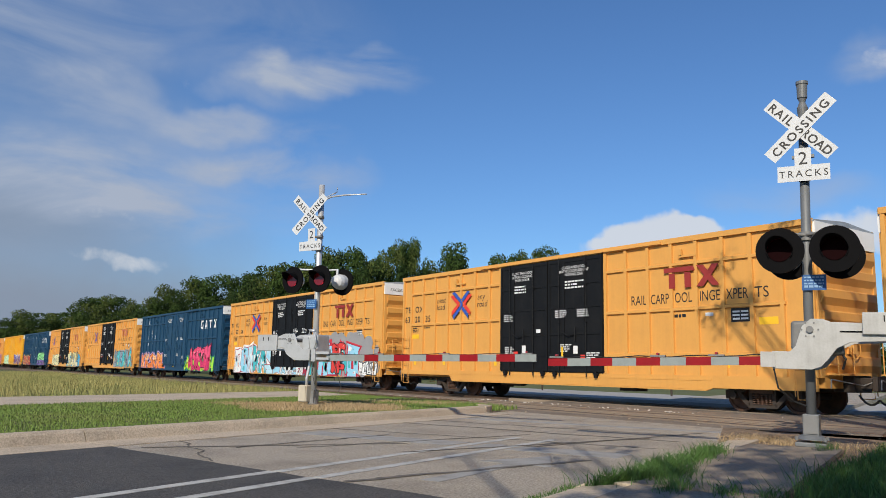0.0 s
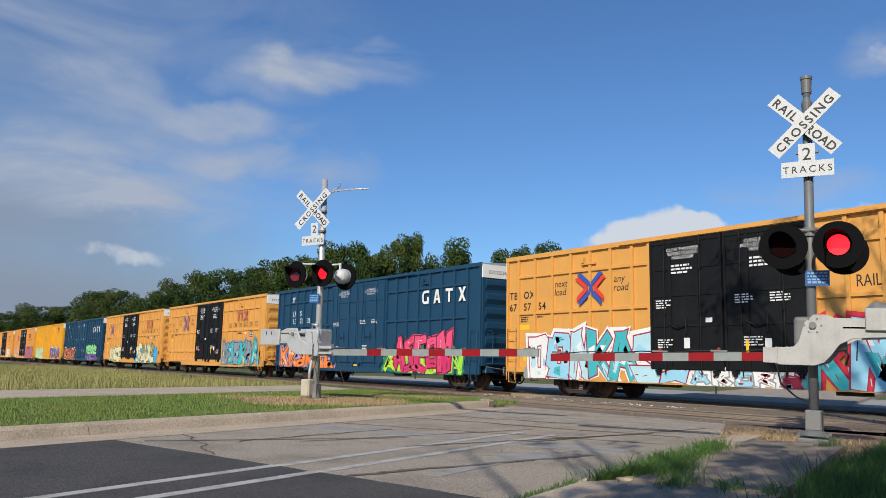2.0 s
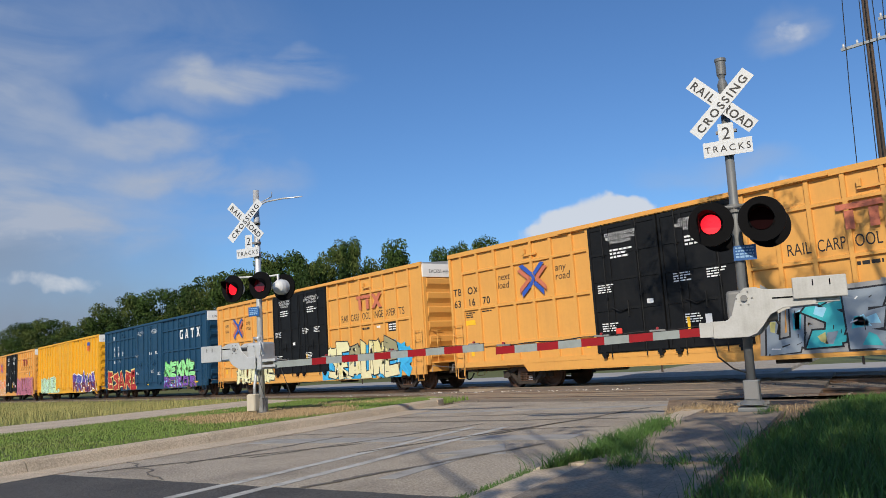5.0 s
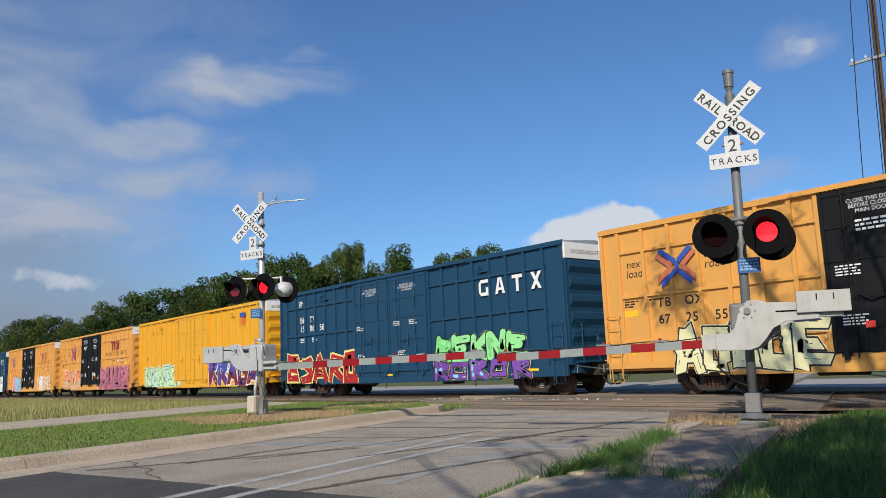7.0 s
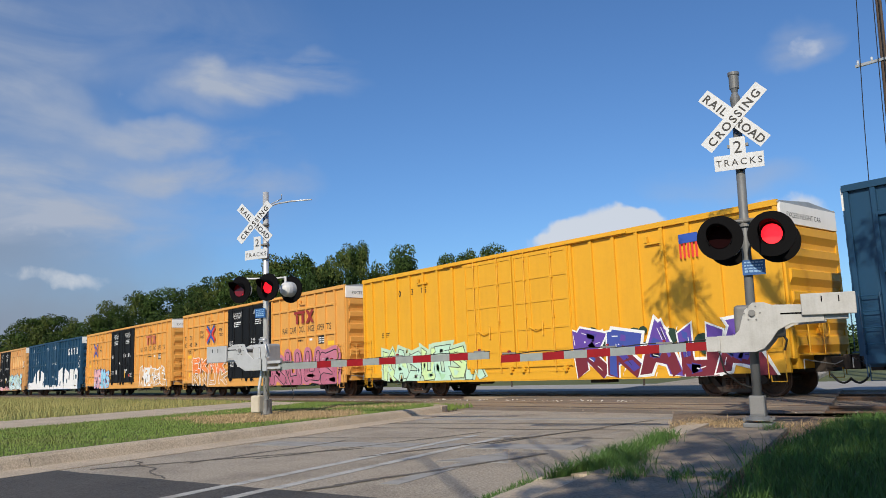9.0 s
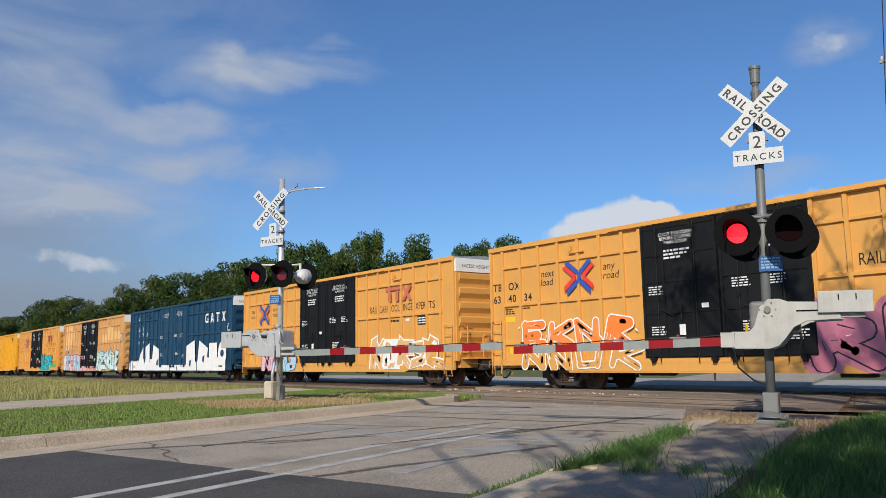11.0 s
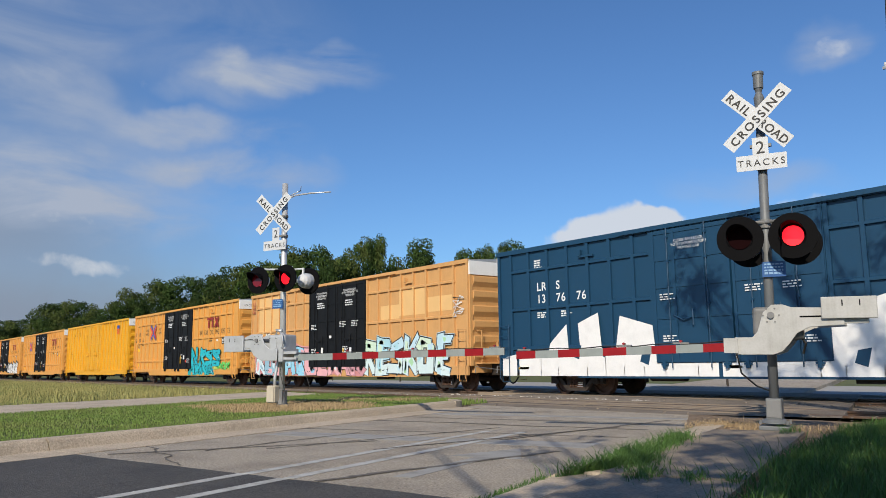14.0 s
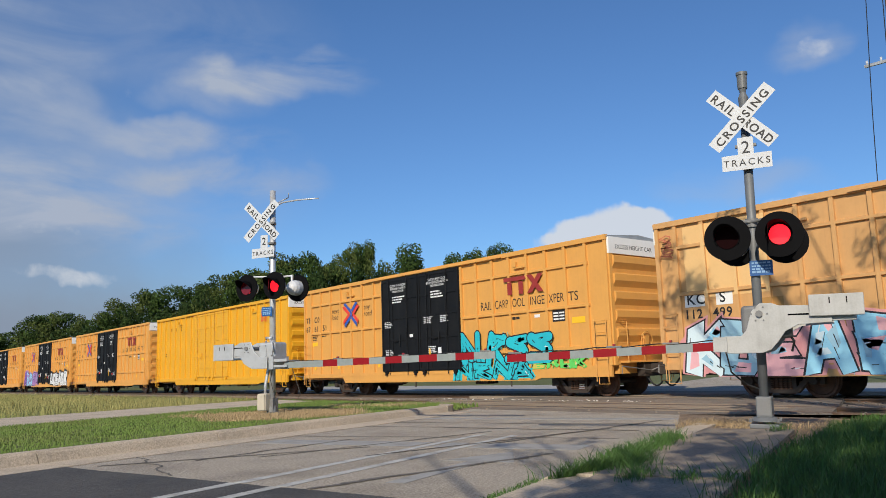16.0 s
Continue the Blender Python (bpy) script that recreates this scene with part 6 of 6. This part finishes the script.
        st = Geo()
        st.prism(q if sgn > 0 else q[::-1], (0, 0.035, 0))
        part("stripe", st, ARM_RED if i % 2 else (GATE_WHITE if i == 0 and right else ARM_WHITE), arm)
        s0 = s1
    for s0 in ((0.25, 0.5, 0.98) if right else (0.3, 0.62, 0.98)):
        x = root_u + sgn * ln * (s0 - 0.02)
        zz = za + (zb - za) * s0 + 0.07
        lg = Geo()
        lg.box(x - 0.11, x + 0.11, 0.0, 0.05, zz, zz + 0.025)
        lm = part("arm_lamp", lg, CAST_GREY, arm)
        l2 = Geo()
        l2.tube([(x, -0.005, zz + 0.04), (x, 0.055, zz + 0.04)], 0.018, 12)
        part("lamp_lens", l2, SMALL_LAMP, lm, "small red lamp on the arm")
    cb = Geo()
    pts = []
    for i in range(15):
        t = i / 14
        pts.append((root_u + sgn * ln * t, 0.05, za + (zb - za) * t + 0.075 + 0.012 * math.sin(t * 25)))
    cb.tube(pts, 0.009, 6)
    part("arm_cable", cb, CABLE, arm)
    rb = Geo()
    if right:
        rb.box(-0.56, -0.38, yg - 0.03, yg + 0.12, rise(1.12), rise(1.32))
    else:
        rb.box(0.25, 0.66, yg - 0.01, yg + 0.02, rise(1.3), rise(1.36))
        rb.box(0.25, 0.66, yg - 0.01, yg + 0.02, rise(1.18), rise(1.23))
        rb.box(0.18, 0.3, yg - 0.04, yg + 0.5, rise(1.14), rise(1.42))
    part("arm_clamp", rb, GATE_WHITE if right else GATE_GREY, sig)
    lc = Geo()
    if right:
        lc.tube([(-0.4, yg, rise(1.1)), (-0.36, yg + 0.05, rise(0.85)), (-0.2, -0.1, rise(0.68)), (-0.05, -0.05, rise(0.62))], 0.012, 6)
        part("cable", lc, CABLE, sig)
        lc = Geo()
        lc.tube([(0.32, yg + 0.2, rise(1.45)), (0.44, yg + 0.2, rise(1.25)), (0.4, yg + 0.25, rise(1.12))], 0.018, 6)
    else:
        lc.tube([(0.25, yg, rise(1.15)), (0.2, yg, rise(0.9)), (0.5, yg - 0.1, rise(0.3)), (0.8, yg, rise(0.25)), (0.95, yg + 0.1, rise(0.6)), (0.7, yg + 0.1, rise(1.2))], 0.008, 6)
    part("cable", lc, CABLE, sig)
    return sig


signal("right", "signal_grey", R_MAST, "grey crossing signal mast with crossbuck, lamps and lowered gate", MAST_GREY, 4.7, 1)
signal("left", "signal_silver", L_MAST, "silver crossing signal mast with crossbuck, lamps and lowered gate", MAST_SILVER, 5.24, -1)


# ---- utility pole and wires ----
def utility_pole(x, y, h, lean, label, fat=1.0):
    p = new("utility_pole")
    p.matrix_basis = pose(x, y, -0.2, 0, lean, 0)
    tagged(p, label, "utility pole")
    g = Geo()
    g.tube([(0, 0, 0), (0, 0, h * 0.5), (0, 0, h)], [0.19 * fat, 0.155 * fat, 0.11 * fat], 14)
    part("pole", g, WOOD_POLE, p, smooth=True)
    for zz, half in ((h - 5.6, 1.15), (h - 0.8, 1.2)):
        c = Geo()
        c.box(-half, half, -0.17, -0.06, zz, zz + 0.12)
        arm = part("crossarm", c, GALV, p)
        for xx in (-half + 0.1, -half * 0.4, half * 0.4, half - 0.1):
            i = Geo()
            i.tube([(xx, -0.11, zz + 0.12), (xx, -0.11, zz + 0.2), (xx, -0.11, zz + 0.24), (xx, -0.11, zz + 0.3)], [0.03, 0.06, 0.04, 0.05], 8)
            part("insulator", i, SIGN_WHITE, arm)
    for xx in (-1.05, -0.16, 0.14, 0.5):
        w = Geo()
        w.tube([(xx, -0.25, 3.0), (xx * 0.9, -0.27, h * 0.6), (xx * 0.7, -0.25, h + 0.5)], 0.02, 5)
        part("riser_cable", w, CABLE, p)
    return p


utility_pole(-13.2, 36.2, 19.5, 1.6, "tall leaning wooden utility pole with crossarms and cables")
utility_pole(-11.7, 36.7, 20.5, 1.6, "thick dark wooden utility pole behind the tracks", 1.7)


# ---- trees ----
def leaf_crown(r, clumps, leaf, per, mi_count=3):
    """Leaves as small bent quads scattered on the shells of many clumps."""
    v, f, mi = [], [], []
    for cx, cy, cz, cr in clumps:
        m = r.randrange(mi_count)
        n = int(per * cr * cr)
        for _ in range(n):
            d = Vector((r.gauss(0, 1), r.gauss(0, 1), r.gauss(0, 1)))
            if d.length < 1e-3:
                continue
            d.normalize()
            rad = cr * (0.45 + 0.62 * r.random() ** 0.6)
            p = Vector((cx, cy, cz)) + Vector((d.x, d.y, d.z * 0.8)) * rad
            t = (d + Vector((r.uniform(-1, 1), r.uniform(-1, 1), r.uniform(-0.7, 1))) * 0.9).normalized()
            a = t.cross(Vector((r.uniform(-1, 1), r.uniform(-1, 1), r.uniform(-1, 1)))).normalized()
            b = t.cross(a)
            s = leaf * r.uniform(0.6, 1.3)
            k = len(v)
            v += [p - a * s * 0.5, p + b * s * 0.32 + t * s * 0.08, p + a * s * 0.55, p - b * s * 0.32 + t * s * 0.08]
            f.append((k, k + 1, k + 2, k + 3))
            mi.append(m)
    return v, f, mi


def tree_meshes(seed, h, spread, leaf, per, n_clump):
    r = random.Random(seed)
    g = Geo()
    tr = 0.028 * h
    top = h * 0.62
    path = [(0, 0, 0)]
    for i in range(1, 6):
        path.append((r.uniform(-0.02, 0.02) * h, r.uniform(-0.02, 0.02) * h, top * i / 5))
    g.tube(path, [tr * (1.25 - 0.19 * i) for i in range(6)], 10)
    clumps = []
    for i in range(11):
        z = h * r.uniform(0.22, 0.6)
        a = i * 2.4 + r.uniform(-0.3, 0.3)
        L = spread * r.uniform(0.55, 0.95)
        e = Vector((math.cos(a) * L, math.sin(a) * L, z + h * r.uniform(0.08, 0.25)))
        mid = Vector((math.cos(a) * L * 0.45, math.sin(a) * L * 0.45, z + h * 0.06))
        g.tube([(0, 0, z), tuple(mid), tuple(e)], [tr * 0.4, tr * 0.25, tr * 0.07], 6)
        clumps.append((e.x, e.y, e.z, h * r.uniform(0.085, 0.14)))
    for i in range(n_clump):
        z = r.uniform(0.0, 1.0)
        ring = spread * math.sqrt(max(0.02, 1 - (abs(z - 0.38) / 0.66) ** 2.2)) * r.uniform(0.25, 1.0)
        a = r.uniform(0, 6.3)
        clumps.append((math.cos(a) * ring, math.sin(a) * ring, h * (0.2 + 0.76 * z), h * r.uniform(0.06, 0.12)))
    trunk = g.mesh("trunk", BARK, True)
    v, f, mi = leaf_crown(r, clumps, leaf, per)
    me = bpy.data.meshes.new("crown")
    me.from_pydata([tuple(p) for p in v], [], f)
    for m in LEAF:
        me.materials.append(m)
    me.polygons.foreach_set("material_index", mi)
    me.update()
    return trunk, me


TREES = [tree_meshes(21, 13.0, 5.2, 0.30, 190, 46), tree_meshes(22, 13.0, 4.4, 0.30, 190, 40), tree_meshes(23, 13.0, 6.0, 0.30, 170, 54), tree_meshes(24, 13.0, 3.6, 0.30, 190, 34)]
TOPS = [max(v.co.z for v in me.vertices) for _, me in TREES]
REACH = (5.2, 4.4, 6.0, 3.6)


def tree(i, x, y, h, half, turn, label="broad leafy green tree beyond the tracks"):
    """A tree of height h whose crown reaches half metres to each side."""
    t = new("tree")
    s = h / TOPS[i]
    w = half / REACH[i]
    t.matrix_basis = pose(x, y, -0.2, 0, 0, turn) @ Matrix.Diagonal((w, w, s, 1))
    tagged(t, label, "tree", group="trees beyond the tracks")
    part("trunk", TREES[i][0], None, t)
    part("crown", TREES[i][1], None, t)
    return t


rnd = random.Random(31)
# bearing (degrees left of the track's normal), distance, elevation of the top, half the crown's width in degrees
for az, dist, el, half in ((84.8, 235, 2.3, 1.3), (83.2, 225, 2.5, 1.2), (81.3, 215, 3.2, 1.2), (79.4, 205, 3.3, 1.2), (77.6, 170, 4.3, 1.3), (76.4, 165, 4.5, 1.2), (74.7, 155, 4.1, 1.3), (72.9, 125, 5.3, 1.3),
                           (71.3, 118, 6.0, 1.4), (69.5, 114, 6.25, 1.4), (67.9, 112, 6.55, 1.4), (66.1, 106, 7.3, 1.4), (64.3, 102, 7.45, 1.4), (62.6, 96, 8.4, 1.5), (61.1, 92, 8.65, 1.4), (59.4, 96, 8.0, 1.4),
                           (57.7, 88, 9.15, 1.3), (56.2, 86, 9.4, 1.2), (54.7, 100, 7.3, 1.2), (53.2, 92, 9.15, 1.15), (51.4, 105, 6.9, 1.2), (49.6, 90, 8.35, 1.3), (48.3, 92, 8.6, 1.1), (46.8, 88, 9.0, 1.0), (45.4, 95, 7.4, 1.2),
                           (43.0, 95, 6.4, 1.6), (40.5, 98, 5.8, 1.8), (37, 100, 5.2, 2.0), (33, 105, 4.8, 2.0), (29, 110, 4.4, 2.2), (16, 110, 6.0, 2.4), (12, 90, 6.0, 2.4)):
    a = radians(az)
    i = 3 if az == 53.2 else rnd.randrange(3)
    tree(i, -math.sin(a) * dist, math.cos(a) * dist, dist * math.tan(radians(el + 0.15)) + 1.2, dist * math.tan(radians(half)) * 1.75, rnd.uniform(0, 360))


def woods():
    """A low far belt of bushes that closes the gaps between the trunks."""
    r = random.Random(41)
    cl = []
    for i in range(260):
        az = radians(r.uniform(22, 86))
        d = 100 + 130 * max(0, (math.degrees(az) - 55) / 30) + r.uniform(0, 22)
        hgt = (0.045 if math.degrees(az) > 45 else 0.03) * d
        cl.append((-math.sin(az) * d, math.cos(az) * d, r.uniform(0.1, 0.85) * hgt, r.uniform(1.6, 3.0)))
    v, f, mi = leaf_crown(r, cl, 0.55, 60)
    me = bpy.data.meshes.new("far_woods")
    me.from_pydata([tuple(p) for p in v], [], f)
    for m in LEAF:
        me.materials.append(m)
    me.polygons.foreach_set("material_index", mi)
    tagged(new("far_woods", me), "dense dark green undergrowth along the tree line", "woods", kind="stuff")


woods()


def shade_tree(name, trunk_at, clumps, seed, label, leaf=0.2, per=120):
    """A tree whose crown hangs over the sidewalk and casts the dappled shade."""
    t = new(name)
    tagged(t, label, "tree", group="street trees")
    t.matrix_basis = pose(*trunk_at)
    o = Vector(trunk_at)
    r = random.Random(seed)
    g = Geo()
    g.tube([(0, 0, 0), (0.1, 0.05, 1.5), (0.0, 0.2, 3.2), (-0.1, 0.3, 5.2)], [0.42, 0.33, 0.28, 0.2], 14)
    for c in clumps:
        e = Vector(c[:3]) - o
        g.tube([(-0.05, 0.2, 3.2 + 1.5 * r.random()), tuple(e * 0.5 + Vector((0, 0, 2.0))), tuple(e)], [0.10, 0.05, 0.02], 7)
    part("trunk", g, BARK, t, smooth=True)
    v, f, mi = leaf_crown(r, [(*(Vector(c[:3]) - o), c[3]) for c in clumps], leaf, per)
    me = bpy.data.meshes.new("crown")
    me.from_pydata([tuple(p) for p in v], [], f)
    for m in LEAF:
        me.materials.append(m)
    me.polygons.foreach_set("material_index", mi)
    part("crown", me, None, t)


def caster(x, y, z, h):
    """Where a clump at height h stands so that its shade falls on (x, y, z)."""
    k = (h - z) / math.tan(SUN_EL)
    return (x + SUN_DIR.x * k, y + SUN_DIR.y * k, h)


rnd = random.Random(51)
near_clumps = []
for i in range(80):      # over the grass bank and the sidewalk
    a, b = rnd.uniform(2.0, 12.5), rnd.uniform(-0.7, 5.0)
    p = ab(a, b)
    near_clumps.append((*caster(p.x, p.y, 0.1, rnd.uniform(6.5, 9.0)), rnd.uniform(0.8, 1.25)))
for i in range(22):      # over the sidewalk itself
    a, b = rnd.uniform(1.5, 10.8), rnd.uniform(-2.0, -0.6)
    p = ab(a, b)
    near_clumps.append((*caster(p.x, p.y, 0.1, rnd.uniform(6.5, 8.5)), rnd.uniform(0.4, 0.75)))
for a, b, rr in ((4.2, -1.8, 0.8), (5.6, -2.0, 0.5), (6.6, -1.5, 0.65), (8.0, -1.7, 0.6), (9.4, -1.6, 0.6), (8.6, -3.6, 0.36), (9.5, -4.4, 0.3), (10.3, -3.6, 0.36), (8.3, -4.9, 0.2), (3.0, -2.0, 0.7), (10.8, -1.9, 0.4), (10.9, -4.6, 0.28)):
    p = ab(a, b)
    near_clumps.append((*caster(p.x, p.y, 0.1, rnd.uniform(7.0, 9.0)), rr))
shade_tree("street_tree", (6.5, -6.0, 0.0), near_clumps, 61, "large street tree shading the sidewalk")
far_clumps = []
for i in range(76):      # over the track: broken shade on the passing cars
    x, z = rnd.uniform(-13.6, -5.0), rnd.uniform(0.2, 5.0)
    if noise.noise(Vector((x * 0.45, z * 0.35, 7))) > -0.12:
        far_clumps.append((*caster(x, D_CAR, z, rnd.uniform(10.0, 12.0)), rnd.uniform(0.3, 0.62)))
shade_tree("tall_street_tree", (5.0, 3.5, 0.0), far_clumps, 62, "tall open-crowned street tree", leaf=0.13, per=330)


# ---- grass ----
def blades(name, label, spots, material, hmin, hmax, width, seed, lean=0.35, category="grass"):
    r = random.Random(seed)
    v, f = [], []
    for x, y, z in spots:
        a = r.uniform(0, 6.283)
        h = r.uniform(hmin, hmax)
        w = width * r.uniform(0.6, 1.2)
        lx, ly = math.cos(a), math.sin(a)
        b = r.uniform(-1, 1) * 1.5 + a
        dx, dy = math.cos(b) * h * lean * r.random(), math.sin(b) * h * lean * r.random()
        k = len(v)
        v += [(x - lx * w, y - ly * w, z), (x + lx * w, y + ly * w, z), (x + lx * w * 0.7 + dx * 0.4, y + ly * w * 0.7 + dy * 0.4, z + h * 0.6), (x - lx * w * 0.7 + dx * 0.4, y - ly * w * 0.7 + dy * 0.4, z + h * 0.6), (x + dx * 1.3, y + dy * 1.3, z + h)]
        f += [(k, k + 1, k + 2, k + 3), (k + 3, k + 2, k + 4)]
    me = bpy.data.meshes.new(name)
    me.from_pydata(v, [], f)
    me.materials.append(material)
    me.update()
    tagged(new(name, me), label, category, kind="stuff")


def scatter(n, a0, a1, b0, b1, z, seed, keep=None):
    r = random.Random(seed)
    out = []
    while len(out) < n:
        a, b = r.uniform(a0, a1), r.uniform(b0, b1)
        if keep and not keep(a, b, r):
            continue
        p = ab(a, b, z)
        out.append((p.x, p.y, p.z))
    return out


on_lawn = lambda a, b, r: ab(a, b).y < 12.75 and b < ROAD_L - 0.2 + slant(a) - max(0, a - 16.9) * 0.7
bare = lambda a, b: noise.noise(Vector((a * 0.5, b * 0.6, 2))) * 0.5 + max(0, 1 - ((a - 13.6) / 2.4) ** 2 - ((b + 11.4) / 2.2) ** 2)
blades("lawn_grass", "short mown green grass on the verge", scatter(110000, -2, 20, -15.65, ROAD_L - 0.2, 0.15, 1, lambda a, b, r: on_lawn(a, b, r) and bare(a, b) < r.uniform(0.25, 0.7)), GRASS, 0.02, 0.055, 0.006, 2)
blades("dry_lawn_grass", "straw-coloured dry grass around the signal's foot", scatter(16000, 10, 18, -15, ROAD_L - 0.3, 0.15, 3, lambda a, b, r: on_lawn(a, b, r) and bare(a, b) > r.uniform(0.1, 0.6)), STRAW, 0.03, 0.08, 0.008, 4)
blades("lawn_edge_grass", "green grass along the tracks", scatter(16000, 12, 26, -28, -9.5, 0.0, 5, lambda a, b, r: 12.2 < ab(a, b).y < 14.3 and ab(a, b).x < -15.0), GRASS, 0.05, 0.16, 0.01, 6)
blades("meadow_grass", "tall seeding yellow-green grass beside the tracks", scatter(80000, 0, 48, -62, -19.1, 0.05, 7, lambda a, b, r: 0 < ab(a, b).y < 12.6), MEADOW, 0.07, 0.34, 0.007, 8)
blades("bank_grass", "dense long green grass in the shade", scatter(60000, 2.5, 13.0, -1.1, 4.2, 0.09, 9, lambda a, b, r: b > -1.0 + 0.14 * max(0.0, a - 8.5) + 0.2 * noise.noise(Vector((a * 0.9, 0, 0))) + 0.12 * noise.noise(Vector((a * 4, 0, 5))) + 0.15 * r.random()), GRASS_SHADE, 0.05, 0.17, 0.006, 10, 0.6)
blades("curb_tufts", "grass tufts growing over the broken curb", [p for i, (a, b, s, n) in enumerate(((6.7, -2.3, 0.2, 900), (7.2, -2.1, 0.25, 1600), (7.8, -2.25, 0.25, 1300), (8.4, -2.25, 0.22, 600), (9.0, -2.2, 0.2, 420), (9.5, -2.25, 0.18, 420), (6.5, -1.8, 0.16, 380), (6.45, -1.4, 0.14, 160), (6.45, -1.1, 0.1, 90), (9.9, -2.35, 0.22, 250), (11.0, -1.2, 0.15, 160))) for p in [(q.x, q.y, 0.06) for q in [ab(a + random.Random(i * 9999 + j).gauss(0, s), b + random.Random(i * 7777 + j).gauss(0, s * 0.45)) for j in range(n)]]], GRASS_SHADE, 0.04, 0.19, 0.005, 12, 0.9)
blades("curb_fringe", "low green fringe along the broken curb", scatter(650, 4.8, 6.8, -2.84, -2.70, 0.0, 17), GRASS_SHADE, 0.01, 0.05, 0.004, 18, 0.9)
blades("straw_tufts", "dry straw tufts at the foot of the signal", [p for i, (a, b, s, n) in enumerate(((12.2, -2.3, 0.3, 380), (12.8, -2.0, 0.4, 420), (12.0, -1.8, 0.25, 330), (13.0, -2.5, 0.3, 300), (11.8, -1.0, 0.3, 160), (12.4, -0.6, 0.5, 200))) for p in [(q.x, q.y, 0.04) for q in [ab(a + random.Random(i * 999 + j).gauss(0, s), b + random.Random(i * 777 + j).gauss(0, s * 0.6)) for j in range(n)]]], STRAW, 0.03, 0.13, 0.004, 13, 1.3)
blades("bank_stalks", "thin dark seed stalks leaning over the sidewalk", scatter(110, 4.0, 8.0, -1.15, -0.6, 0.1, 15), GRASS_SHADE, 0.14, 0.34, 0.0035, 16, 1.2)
stones = Geo()
r = random.Random(71)
for i in range(900):
    x, y = r.uniform(-26, 4), r.choice((13.6, 14.4, 17.2, 18.2, 13.9)) + r.gauss(0, 0.25)
    if -20.5 < x + 0.41 * (y - 15) < -8.5 and r.random() < 0.85:
        continue
    s = r.uniform(0.008, 0.024)
    zz = 0.004 if -22 < x + 0.41 * (y - 15) < -6 else -0.08
    m = pose(x, y, zz, 0, 0, r.uniform(0, 90))
    stones.box(-s, s, -s * 0.7, s * 0.7, -0.01, s * 0.9, 0, m)
chips = Geo()
for i in range(150):
    x = r.uniform(-30, -13)
    s = r.uniform(0.008, 0.022)
    chips.box(-s, s, -s * 0.7, s * 0.7, -0.01, s * 0.9, 0, pose(x, 17.6 + r.gauss(0, 0.22), 0.004 if x > -22 else -0.08, 0, 0, r.uniform(0, 90)))
tagged(part("stone_chips", chips, PALE_STONE), "pale stone chips scattered along the crossing", "stones", kind="stuff")
tagged(part("loose_stones", stones, BALLAST), "loose ballast stones scattered beside the rails", "stones", kind="stuff")


# ---- what moves ----
SWITCH = [("L", 0.07), ("R", 0.57), ("L", 1.13), ("R", 1.72), ("L", 2.30), ("R", 2.92), ("L", 3.50), ("R", 4.10), ("L", 4.70), ("R", 5.28), ("L", 5.90), ("R", 6.42), ("L", 7.08), ("R", 7.70), ("L", 8.30), ("R", 8.90), ("L", 9.50),
          ("R", 10.10), ("L", 10.65), ("R", 11.20), ("L", 11.80), ("R", 12.40), ("L", 13.10), ("R", 13.75), ("L", 14.33), ("R", 14.93), ("L", 15.43), ("R", 15.93)]


def motions():
    for k, car in CARS.items():
        rows = []
        for i in range(17):
            t = float(i)
            rows.append((t, pose(START + SLACK.get(k, 0.0) - k * PITCH + 13.80 * t + 0.0073 * t * t, D_CAR, 0)))
        walk(car, rows)
    for s, side, wide_open in SHUTTERS:
        turn = lambda a: pose(-0.145 + 0.145 * math.cos(radians(a)), -0.01 + 0.145 * math.sin(radians(a)), 0, 0, 0, a)      # hinged at the edge
        state = 0.0
        rows = [(0.0, turn(0))]
        for lit, t in SWITCH:
            goal = wide_open if lit == side else 0.0
            if goal != state:
                rows += [(t - 0.034, turn(state)), (t + 0.034, turn(goal))]
                state = goal
        rows.append((16.0, turn(state)))
        walk(s, rows)


motions()
